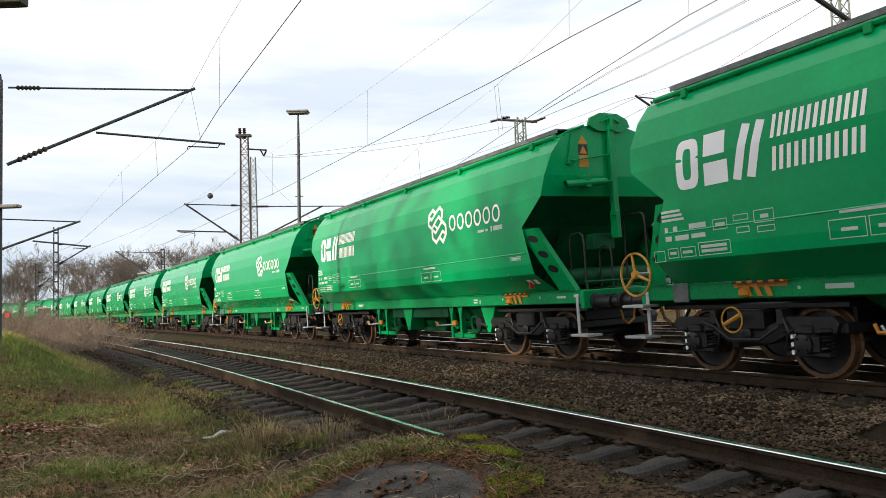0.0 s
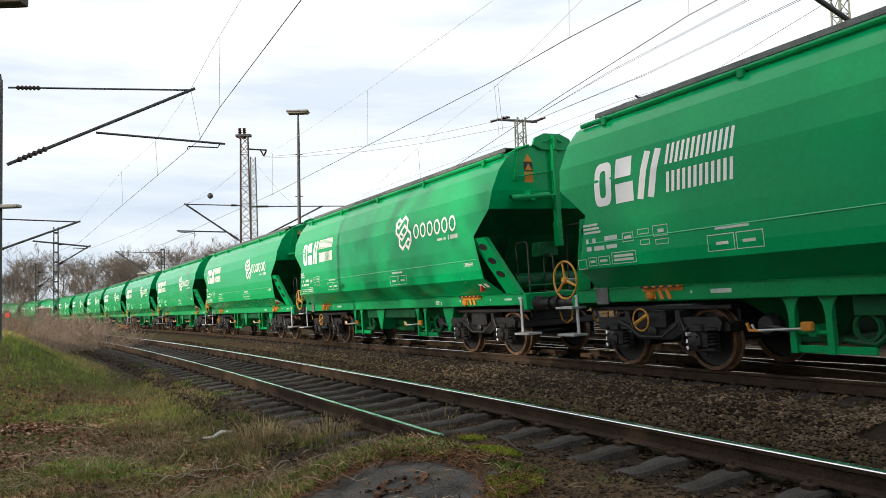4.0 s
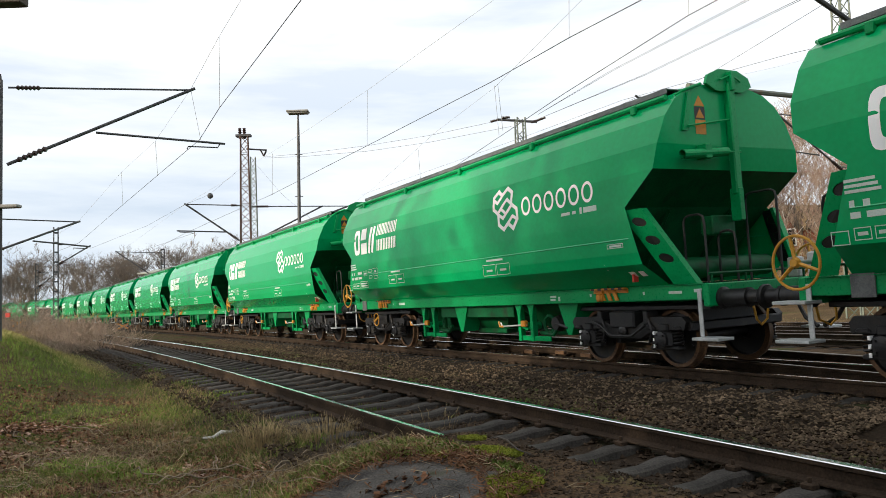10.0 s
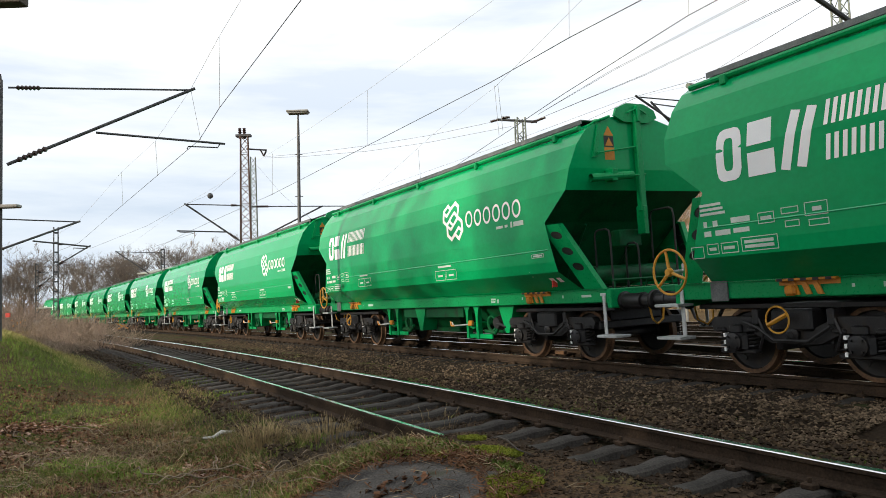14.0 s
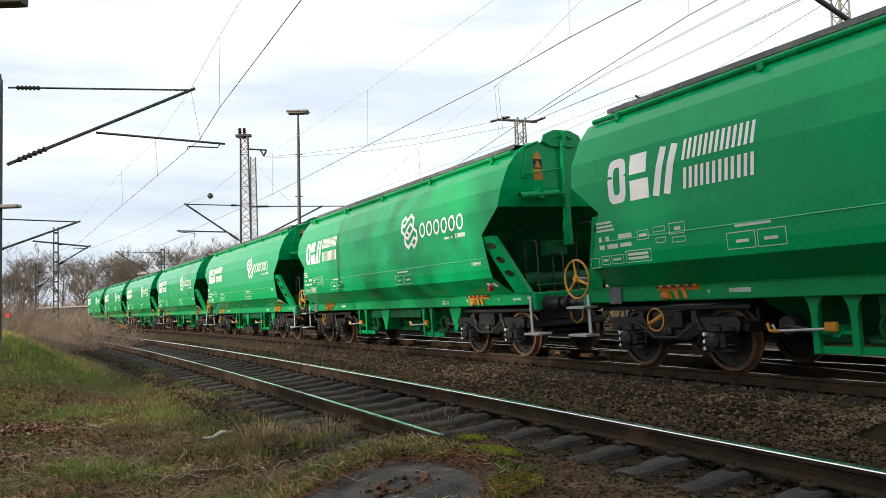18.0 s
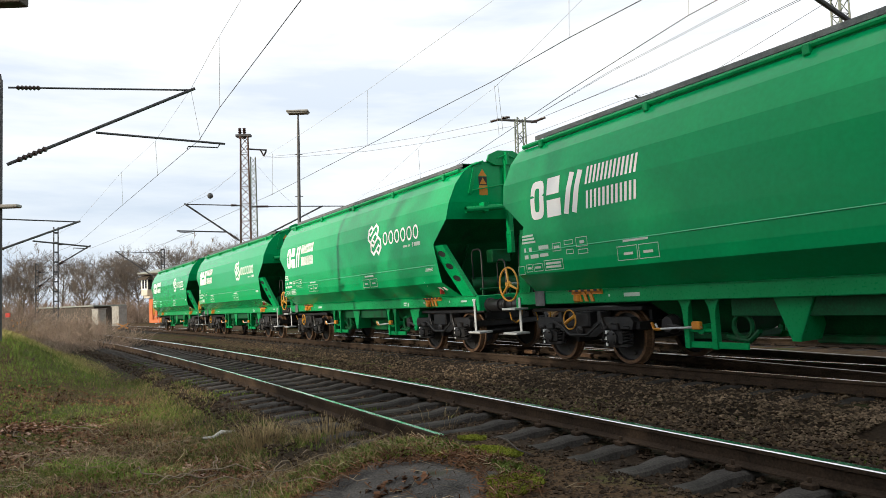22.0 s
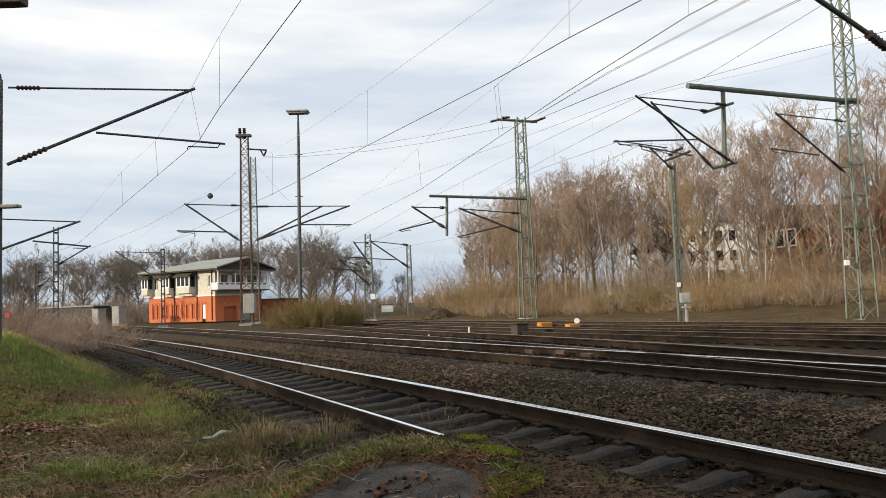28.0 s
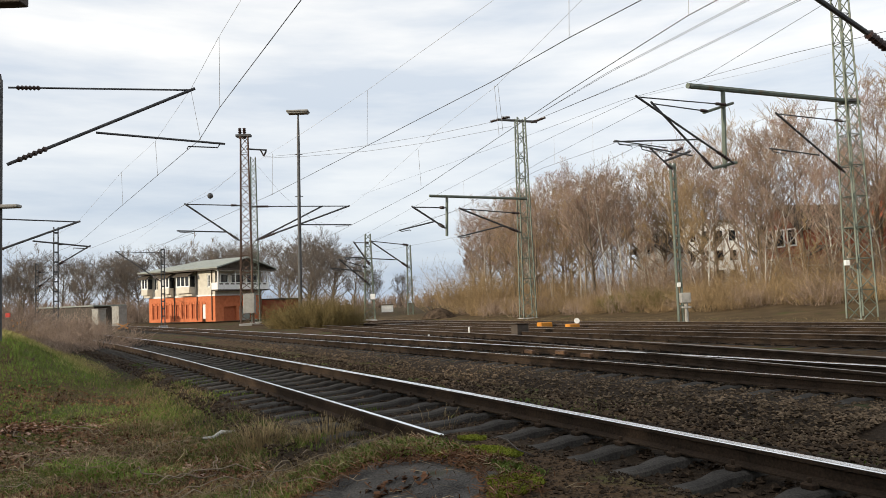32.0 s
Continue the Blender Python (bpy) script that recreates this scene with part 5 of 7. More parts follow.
def batten_mast(parent, p, h, gap, mat, turn=0.0, step=0.75, leg=0.045):
    """Two channels joined by batten plates."""
    m = Matrix.Translation(p) @ Matrix.Rotation(turn, 4, "Z")
    for sx in (-1, 1):
        s = Shape()
        s.box(sx * gap / 2 - leg, sx * gap / 2 + leg, -0.09, 0.09, -0.52, h, 0.01)
        part("mast_channel", s.moved(m), mat, parent)
    z = 0.4
    while z < h:
        for y0 in (-0.10, 0.09):
            b = Shape()
            b.box(-gap / 2, gap / 2, y0, y0 + 0.01, z, z + 0.12)
            part("batten_plate", b.moved(m), mat, parent)
        z += step
    f = Shape()
    f.box(-gap / 2 - 0.25, gap / 2 + 0.25, -0.35, 0.35, -1.2, -0.5, 0.03)
    part("mast_footing", f.moved(m), M_CONCRETE, parent)


def bar(parent, a, b, r, mat, name="arm_tube", n=8):
    s = Shape()
    s.tube([a, b], r, n)
    return part(name, s, mat, parent, smooth=True)


def insulator(parent, a, b, r=0.05):
    """Ribbed insulator between two points."""
    a, b = Vector(a), Vector(b)
    s = Shape()
    pts, rs = [], []
    for i in range(13):
        pts.append(a.lerp(b, i / 12))
        rs.append(r if i % 2 else r * 0.5)
    s.tube(pts, rs, 8)
    return part("insulator", s, M_INSUL, parent, "brown ribbed ceramic insulator", True)


def cantilever(parent, top, foot, tip, reg0, reg1, r=0.035, mat=None):
    """Top tube, diagonal bracket tube and registration arm with a steady arm."""
    mat = mat or M_GREYMAST
    top, foot, tip, reg0, reg1 = (Vector(v) for v in (top, foot, tip, reg0, reg1))
    bar(parent, top, tip, r * 0.7, mat)
    insulator(parent, top.lerp(tip, 0.04), top.lerp(tip, 0.16), r * 1.9)
    bar(parent, foot, tip + (tip - foot).normalized() * 0.12, r * 1.15, mat, "bracket_tube")
    insulator(parent, foot.lerp(tip, 0.05), foot.lerp(tip, 0.2), r * 2.2)
    if reg1 != reg0:
        bar(parent, reg0, reg1, r * 0.85, mat, "registration_arm")
        d = (reg1 - reg0)
        s = Shape()
        s.tube([reg1 - d * 0.04, reg1 - d * 0.06 - Vector((0, 0, 0.12)), reg1 - d * 0.30 - Vector((0, 0, 0.16)), reg1 - d * 0.31 - Vector((0, 0, 0.24))], r * 0.5, 6)
        part("steady_arm", s, mat, parent)


TURN = radians(28)
m = thing("catenary_mast", "dark steel batten mast with a long cantilever over the near track", "mast", "catenary masts")
batten_mast(m, (-10.92, 18.34, 0.55), 6.45, 0.36, M_GREYMAST, TURN, 0.55, 0.03)
cantilever(m, (-10.64, 18.50, 6.83), (-10.66, 18.50, 4.90), (-6.80, 20.60, 7.22), (-8.92, 19.50, 5.86), (-5.98, 20.95, 5.76), 0.036)
s_ = Shape()
s_.box(-0.5, 0.42, -0.12, 0.12, 0, 0.08, 0.02)
part("bracket_shelf", s_.moved(Matrix.Translation((-10.65, 18.30, 3.79))), M_CONCRETE, m)
s_ = Shape()
s_.box(-1.2, 0.6, -0.2, 0.2, 0, 0.22, 0.02)
part("crossarm", s_.moved(Matrix.Translation((-10.73, 18.30, 8.84))), M_DARKWOOD, m)
bar(m, (-11.0, 18.3, 6.9), (-11.0, 18.3, 9.1), 0.06, M_GREYMAST, "crossarm_post")
s_ = Shape()
s_.box(-0.05, 0.05, -0.02, 0.02, -0.05, 0.05)
part("red_tag", s_.moved(Matrix.Translation((-10.45, 18.20, 1.20))), M_RED, m)

m = thing("catenary_mast", "dark steel mast and cantilever further along the near track", "mast", "catenary masts")
batten_mast(m, (-23.06, 38.00, 1.22), 7.0, 0.42, M_GREYMAST, TURN)
cantilever(m, (-23.03, 38.00, 6.13), (-23.02, 38.00, 4.27), (-19.75, 41.00, 6.15), (-21.40, 39.50, 5.05), (-19.32, 41.50, 4.82), 0.05)

m = thing("catenary_mast", "slim grey steel mast behind the reddish brush", "mast", "catenary masts")
batten_mast(m, (-29.64, 58.00, 0.97), 6.9, 0.30, M_GREYMAST, TURN)
cantilever(m, (-29.55, 58.00, 6.58), (-29.55, 58.00, 4.93), (-28.48, 61.00, 6.58), (-29.23, 59.00, 5.85), (-29.23, 59.00, 5.85), 0.05)
m = thing("catenary_mast", "thin grey mast far off beside the curve", "mast", "catenary masts")
batten_mast(m, (-50.95, 95.00, 1.06), 6.6, 0.30, M_GREYMAST, TURN)
cantilever(m, (-50.88, 95.00, 6.56), (-50.88, 95.00, 4.58), (-50.01, 98.00, 6.50), (-50.42, 96.00, 5.66), (-50.42, 96.00, 5.66), 0.06)

m = thing("catenary_mast", "dark batten mast standing before the signal box", "mast", "catenary masts")
batten_mast(m, (-28.50, 77.00, 0.18), 7.3, 0.32, M_GREYMAST, TURN)
cantilever(m, (-28.54, 77.00, 7.05), (-28.57, 77.00, 4.06), (-32.33, 75.00, 7.17), (-29.72, 76.00, 5.21), (-29.72, 76.00, 5.21), 0.05)

m = thing("lattice_mast", "tall rust-brown lattice mast with cantilevers on both sides", "mast", "lattice masts")
lattice(m, (-19.35, 74.50, -0.46), 18.6, 1.2, 0.7, M_RUSTMAST, radians(10), 22, 0.06)
cantilever(m, (-19.79, 74.00, 11.22), (-19.85, 74.00, 7.77), (-24.26, 71.50, 11.17), (-21.02, 73.50, 8.60), (-24.92, 71.00, 8.62), 0.075)
cantilever(m, (-18.82, 75.00, 11.20), (-18.55, 75.00, 7.80), (-9.71, 79.00, 11.43), (-14.52, 77.00, 9.44), (-9.47, 79.00, 9.46), 0.075)
bar(m, (-18.55, 75.00, 7.80), (-12.28, 78.00, 11.40), 0.08, M_GREYMAST, "bracket_tube")
insulator(m, (-19.75, 74.50, 17.95), (-19.79, 74.50, 19.03), 0.2)
insulator(m, (-19.31, 74.50, 17.93), (-19.34, 74.50, 19.02), 0.2)
s_ = Shape()
s_.box(-0.75, 0.75, -0.3, 0.3, 0, 0.25, 0.03)
part("mast_head", s_.moved(Matrix.Translation((-19.41, 74.50, 18.11))), M_GREYMAST, m)
s_ = Shape()
s_.box(-0.55, 0.55, -0.3, 0.3, 0, 1.9, 0.04)
part("relay_cabinet", s_.moved(Matrix.Translation((-18.85, 73.50, 0.64))), M_CONCRETE, m, "pale grey relay cabinet")

m = thing("lattice_mast", "slender green lattice mast behind the rusty one", "mast", "lattice masts")
lattice(m, (-19.88, 80.00, -0.44), 17.6, 0.85, 0.5, M_GREENMAST, radians(10), 26, 0.05)
bar(m, (-20.44, 79.50, 17.96), (-18.52, 80.50, 17.97), 0.09, M_GREYMAST)
insulator(m, (-19.16, 80.40, 17.97), (-18.86, 80.60, 17.33), 0.12)
insulator(m, (-18.60, 80.60, 17.93), (-18.86, 80.60, 17.33), 0.12)

m = thing("yard_lamp", "tall dark steel yard lamp mast with a flat lamp head", "lamp mast")
P_ = Vector((-12.36, 65.00, -0.41))
T_ = Vector((-12.17, 65.00, 17.92))
s_ = Shape()
s_.tube([P_, P_.lerp(T_, 0.5), P_.lerp(T_, 0.9), T_], [0.18, 0.15, 0.12, 0.07], 10)
part("mast_pole", s_, M_GREYMAST, m, smooth=True)
s_ = Shape()
s_.box(-0.95, 0.95, -0.5, 0.5, 0, 0.16, 0.04)
s_.box(-0.85, 0.85, -0.4, 0.4, -0.10, 0.0, 0.02)
part("lamp_head", s_.moved(Matrix.Translation(T_)), M_CONCRETE, m, "flat grey lamp head")
for k in range(16):
    q = P_.lerp(T_, 0.05 + 0.05 * k)
    s_ = Shape()
    s_.box(q.x - 0.34, q.x + 0.34, q.y - 0.03, q.y + 0.03, q.z - 0.03, q.z + 0.03)
    if k % 4 == 3:
        part("climbing_rung", s_, M_GREYMAST, m)

m = thing("lattice_mast", "green lattice mast far up the yard with several cantilevers", "mast", "lattice masts")
lattice(m, (-6.92, 70.00, -0.40), 8.0, 0.95, 0.45, M_GREENMAST, radians(10), 14, 0.05)
cantilever(m, (-6.87, 70.00, 6.78), (-6.77, 70.00, 4.69), (-7.94, 68.00, 6.67), (-7.43, 69.00, 5.43), (-8.71, 67.00, 5.26), 0.06)
cantilever(m, (-7.04, 70.00, 4.49), (-6.83, 70.00, 2.86), (-9.16, 67.00, 5.13), (-7.46, 69.00, 4.15), (-9.83, 66.00, 4.36), 0.06)
s_ = Shape()
s_.box(-0.22, 0.22, -0.05, 0.05, 0, 0.5, 0.01)
part("white_sign", s_.moved(Matrix.Translation((-6.56, 69.50, 1.55))), M_WHITEPAINT, m, "small white signal plate")
m = thing("catenary_mast", "pale green mast at the foot of the wooded bank", "mast", "catenary masts")
lattice(m, (-3.99, 88.00, -0.45), 8.2, 0.6, 0.4, M_GREENMAST, radians(10), 12, 0.05)
cantilever(m, (-3.92, 88.00, 7.79), (-4.00, 88.00, 5.17), (-7.95, 83.00, 8.00), (-5.42, 86.00, 6.03), (-10.53, 81.00, 6.18), 0.07)

m = thing("lattice_mast", "green lattice mast with crossarm and side beam beyond the yard", "mast", "lattice masts")
lattice(m, (6.30, 58.00, -0.45), 15.54, 1.01, 0.62, M_GREENMAST, radians(12), 20, 0.055)
bar(m, (4.55, 58.00, 15.03), (7.68, 58.60, 14.88), 0.10, M_GREYMAST, "crossarm")
for a, b in (((4.01, 57.90, 14.85), (4.64, 58.00, 15.02)), ((4.91, 58.00, 15.15), (5.54, 58.20, 15.22)), ((7.22, 58.50, 14.83), (7.77, 58.60, 15.01)), ((7.77, 58.60, 15.01), (8.39, 58.80, 15.26))):
    insulator(m, a, b, 0.12)
bar(m, (6.45, 57.00, 8.65), (-0.82, 53.00, 8.57), 0.10, M_GREENMAST, "side_beam")
bar(m, (0.41, 53.70, 8.62), (0.31, 53.70, 5.76), 0.10, M_GREENMAST, "drop_post")
cantilever(m, (0.26, 53.70, 7.78), (0.21, 53.70, 6.33), (-1.96, 52.00, 7.69), (-0.49, 53.00, 6.76), (-2.95, 51.50, 6.07), 0.06)
cantilever(m, (5.97, 57.00, 7.55), (5.91, 57.00, 6.10), (1.35, 54.00, 7.70), (4.49, 56.00, 6.57), (1.08, 54.00, 5.68), 0.06)

m = thing("catenary_mast", "slim pale green mast with a white mark near its foot", "mast", "catenary masts")
batten_mast(m, (12.03, 39.00, 0.02), 7.85, 0.24, M_GREENMAST, radians(10), 0.6, 0.035)
bar(m, (11.46, 38.50, 7.90), (13.14, 39.40, 8.54), 0.06, M_GREYMAST)
insulator(m, (12.07, 39.00, 8.44), (12.71, 39.30, 8.72), 0.09)
cantilever(m, (12.06, 39.00, 8.29), (12.02, 39.00, 7.55), (10.49, 37.50, 8.43), (11.61, 38.40, 8.57), (8.18, 35.00, 8.35), 0.036)
s_ = Shape()
s_.box(-0.08, 0.08, -0.11, 0.11, 0, 0.22)
part("white_mark", s_.moved(Matrix.Translation((11.97, 38.90, 1.47))), M_WHITEPAINT, m)
m = thing("signal_cabinet", "small pale grey cabinet on a post beside the mast", "cabinet")
s_ = Shape()
s_.box(-0.24, 0.24, -0.18, 0.18, 0.85, 1.35, 0.03)
part("cabinet_box", s_.moved(Matrix.Translation((11.83, 37.50, -0.19))), M_CONCRETE, m)
s_ = Shape()
s_.tube([(0, 0, -0.30), (0, 0, 0.9)], 0.09, 8)
s_.box(-0.2, 0.2, -0.15, 0.15, 0.60, 0.68)
part("cabinet_post", s_.moved(Matrix.Translation((11.86, 37.50, -0.19))), M_CONCRETE, m)

m = thing("lattice_mast", "large green lattice mast with a long beam over the yard", "mast", "lattice masts")
lattice(m, (19.65, 36.00, -0.46), 17.72, 0.93, 0.48, M_GREENMAST, radians(12), 24, 0.05)
bar(m, (20.40, 36.30, 10.08), (10.38, 31.00, 9.72), 0.12, M_GREENMAST, "side_beam")
s_ = Shape()
s_.box(-0.3, 0.3, -0.3, 0.3, -0.08, 0.08, 0.02)
part("beam_clamp", s_.moved(Matrix.Translation((19.69, 36.00, 10.05))), M_GREYMAST, m)
bar(m, (12.21, 32.00, 9.79), (12.10, 32.00, 6.38), 0.10, M_GREENMAST, "drop_post")
cantilever(m, (12.43, 32.00, 9.10), (12.51, 32.00, 6.56), (7.61, 28.50, 8.66), (10.79, 31.00, 7.45), (6.50, 28.00, 6.87), 0.038)
cantilever(m, (11.39, 31.50, 8.72), (11.41, 31.50, 6.31), (8.32, 29.00, 8.51), (10.40, 31.00, 6.78), (7.55, 28.50, 6.79), 0.038)
bar(m, (11.41, 31.50, 6.31), (12.67, 32.20, 6.64), 0.07, M_GREENMAST)
bar(m, (11.08, 31.30, 8.63), (12.68, 32.20, 9.22), 0.06, M_GREENMAST)
cantilever(m, (19.48, 36.00, 9.09), (19.31, 36.00, 6.63), (14.68, 32.50, 8.75), (17.65, 35.00, 7.32), (14.04, 32.00, 7.16), 0.04)
s_ = Shape()
s_.box(-0.08, 0.08, -0.1, 0.1, 0, 0.25)
part("white_mark", s_.moved(Matrix.Translation((18.67, 35.20, 2.16))), M_WHITEPAINT, m)

m = thing("cantilever_arm", "dark cantilever tube with a ribbed insulator close overhead", "cantilever")
bar(m, (7.93, 15.50, 7.25), (9.69, 16.50, 6.67), 0.055, M_GREYMAST, "bracket_tube")
insulator(m, (9.51, 16.40, 6.73), (10.16, 16.80, 6.50), 0.11)
bar(m, (10.16, 16.80, 6.50), (12.55, 18.00, 5.51), 0.055, M_GREYMAST, "bracket_tube")
batten_mast(m, (12.32, 18.00, 0.64), 9.0, 0.4, M_GREENMAST, TURN)


# ---- overhead wires ----
def wire(points, r=0.012, label="dark overhead wire stretched between masts"):
    s = Shape()
    pts = [Vector(p) for p in points]
    full = []
    for a, b in zip(pts, pts[1:]):
        full += [a.lerp(b, i / 6) for i in range(6)]
    s.tube(full + [pts[-1]], r * (0.75 if r > 0.0085 else 0.55), 5, False)
    return tagged(new("overhead_wire", s.mesh("overhead_wire", M_WIRE if r > 0.0085 else M_WIRE2)), label, "wire", "overhead wires")


def drop(a, b):
    s = Shape()
    s.tube([a, b], 0.006, 4, False)
    return tagged(new("dropper_wire", s.mesh("dropper_wire", M_WIRE2)), "thin vertical dropper between two overhead wires", "wire", "dropper wires")


wire([(2.2, 3.2, 6.0), (-2.10, 11.71, 6.00), (-5.28, 18.05, 6.00), (-6.84, 21.40, 6.00), (-14.57, 34.35, 6.00), (-24.76, 51.54, 6.00), (-33.49, 62.00, 5.63)])
wire([(0.5, 4.0, 7.6), (-3.91, 15.00, 7.40), (-4.88, 16.76, 7.30), (-6.80, 20.60, 7.25), (-9.75, 25.77, 7.00), (-13.51, 31.88, 7.10), (-19.75, 41.00, 6.15), (-33.49, 62.00, 6.65)], 0.008)
drop((-4.88, 16.76, 7.30), (-4.96, 17.00, 5.72))
drop((-6.80, 20.60, 7.22), (-6.77, 21.30, 5.98))
drop((-9.75, 25.77, 7.00), (-10.22, 27.20, 6.08))
drop((-13.51, 31.88, 7.10), (-14.15, 33.50, 5.90))
wire([(7.0, 5.5, 6.1), (3.48, 12.46, 6.10), (2.55, 14.20, 6.10), (1.24, 16.96, 6.10), (-2.25, 23.47, 6.10), (-7.47, 33.17, 6.10), (-16.24, 48.00, 6.07), (-34.86, 80.00, 5.55)])
wire([(5.5, 7.0, 7.8), (1.20, 15.55, 7.40), (-2.05, 21.86, 7.40), (-4.88, 27.01, 7.40), (-11.40, 40.00, 7.96), (-17.64, 52.00, 8.44), (-35.72, 82.00, 7.19)], 0.008)
drop((-2.11, 22.50, 7.58), (-2.23, 23.20, 6.04))
drop((2.52, 13.80, 7.00), (2.55, 14.20, 6.10))
drop((-7.12, 32.00, 7.69), (-7.38, 33.00, 6.07))
wire([(8.5, 4.0, 6.1), (4.80, 12.57, 6.10), (4.52, 13.26, 6.10), (3.09, 18.14, 6.10), (1.79, 23.06, 6.10), (-0.87, 33.06, 6.10), (-6.97, 51.07, 6.10), (-16.88, 72.00, 5.14)])
wire([(6.5, 5.0, 7.6), (3.06, 15.38, 7.30), (1.66, 21.68, 7.30), (-0.14, 27.32, 7.30), (-3.41, 39.54, 7.30), (-9.98, 60.00, 7.02)], 0.008)
drop((4.57, 13.30, 6.61), (4.54, 13.30, 6.11))
drop((-0.85, 30.00, 7.22), (-0.81, 31.00, 5.91))
drop((1.66, 21.70, 7.36), (1.80, 22.50, 6.06))
drop((1.76, 21.70, 7.39), (1.92, 22.50, 6.20))
for dx in (0.0, 0.17):
    wire([(22.0 + dx, 12.0, 14.6), (14.20 + dx, 33.80, 14.37), (10.92 + dx, 47.00, 15.25), (7.77, 58.40, 15.41)], 0.018, "thin feeder wire running to a mast's crossarm")
    wire([(26.0 + dx, 12.0, 14.6), (16.66 + dx, 34.00, 14.37), (13.05 + dx, 47.00, 14.95), (8.23, 58.60, 15.26)], 0.018, "thin feeder wire running to a mast's crossarm")
wire([(4.01, 57.90, 14.80), (-0.79, 62.00, 14.86), (-6.33, 66.00, 15.03), (-12.89, 72.00, 15.74), (-18.86, 80.60, 17.27)], 0.018, "feeder wire sagging between two lattice masts")
wire([(5.64, 58.20, 14.50), (-0.81, 62.00, 14.29), (-6.35, 66.00, 14.53), (-12.89, 72.00, 15.46), (-18.86, 80.60, 17.14)], 0.018, "feeder wire sagging between two lattice masts")
wire([(11.0, 5.0, 9.4), (11.75, 22.00, 9.67), (10.74, 31.00, 9.87)], 0.011)
wire([(13.86, 22.00, 8.77), (13.33, 28.00, 9.98), (10.77, 31.20, 10.00), (9.33, 38.00, 11.01), (6.39, 52.00, 12.48), (-10.53, 100.00, 15.60)], 0.012)
wire([(15.10, 24.00, 9.24), (13.56, 30.00, 10.06), (7.65, 28.50, 8.66)], 0.008)
wire([(16.94, 26.00, 7.29), (15.37, 29.00, 7.56), (13.21, 35.00, 7.82), (6.54, 28.00, 6.87)], 0.008)
wire([(19.61, 30.00, 8.92), (19.94, 36.00, 9.82), (14.68, 32.50, 8.75), (15.33, 55.00, 10.73), (10.76, 80.00, 12.34), (-8.01, 130.00, 14.35)], 0.012)
wire([(7.61, 28.50, 8.66), (6.73, 40.00, 9.99), (4.11, 54.00, 10.87), (-2.26, 60.00, 8.69), (-10.37, 85.00, 8.06)], 0.011)
wire([(6.50, 28.00, 6.81), (5.43, 40.00, 8.02), (0.82, 60.00, 8.22), (-4.30, 75.00, 8.31), (-13.74, 100.00, 7.46)], 0.011)
wire([(8.32, 29.00, 8.51), (6.13, 45.00, 9.32), (1.55, 62.00, 8.66), (-8.63, 90.00, 8.58)], 0.011)
wire([(7.55, 28.50, 6.79), (7.32, 36.00, 7.25), (1.24, 62.00, 6.35), (-12.35, 95.00, 7.05)], 0.011)
for (a, b) in (((6.27, 41.00, 9.98), (6.25, 41.00, 8.36)), ((6.99, 34.00, 9.11), (6.92, 34.00, 7.12)), ((1.75, 58.00, 10.36), (1.76, 58.00, 8.39))):
    drop(a, b)
wire([(-24.26, 71.50, 11.17), (-37.10, 95.00, 11.91), (-60.51, 130.00, 12.31)], 0.02)
wire([(-23.55, 72.00, 8.50), (-37.84, 95.00, 8.73), (-60.52, 130.00, 9.39)], 0.02)
wire([(-19.73, 74.00, 14.80), (-18.46, 60.00, 10.26), (-17.64, 52.00, 8.44)], 0.012)
wire([(-19.39, 79.00, 16.26), (-16.19, 77.00, 12.57), (-12.33, 78.00, 9.05)], 0.012)
s_ = Shape()
s_.lathe([(0.02, -0.24), (0.17, -0.17), (0.24, 0), (0.17, 0.17), (0.02, 0.24)], "z", 12)
tagged(new("wire_weight", s_.moved(Matrix.Translation((-18.37, 60.00, 10.17))).mesh("wire_weight", M_GREYMAST, True)), "round dark tension weight hanging on a wire", "weight")


# ---- houses behind the trees ----
def house(name, label, m, wx, wy, hz, ridge, wall_mat, roof_mat, rows, cols):
    h = thing(name, label, "house", m=m)
    s = Shape()
    s.box(-wx / 2, wx / 2, -wy / 2, wy / 2, -1, hz)
    s.add([(-wx / 2, -wy / 2, hz), (wx / 2, -wy / 2, hz), (0, -wy / 2, hz + ridge), (-wx / 2, wy / 2, hz), (wx / 2, wy / 2, hz), (0, wy / 2, hz + ridge)], [(0, 1, 2), (3, 5, 4)])
    part("wall", s, wall_mat, h)
    r = Shape()
    for sg in (-1, 1):
        r.plate([(sg * (wx / 2 + 0.4), -wy / 2 - 0.4, hz - 0.25), (0, -wy / 2 - 0.4, hz + ridge), (0, wy / 2 + 0.4, hz + ridge), (sg * (wx / 2 + 0.4), wy / 2 + 0.4, hz - 0.25)][::sg], 0.15)
    part("roof", r, roof_mat, h)
    for i in range(cols):
        for j in range(rows):
            x, z = -wx / 2 + wx * (i + 0.5) / cols, 1.1 + j * 2.7
            f = Shape()
            f.box(x - 0.62, x + 0.62, -wy / 2 - 0.07, -wy / 2, z - 0.1, z + 1.6)
            wdw = part("window", f, M_WHITEPAINT, h, "white framed window")
            g = Shape()
            g.box(x - 0.45, x + 0.45, -wy / 2 - 0.09, -wy / 2 - 0.072, z + 0.05, z + 1.45)
            part("pane", g, M_GLASS, wdw)
    return h


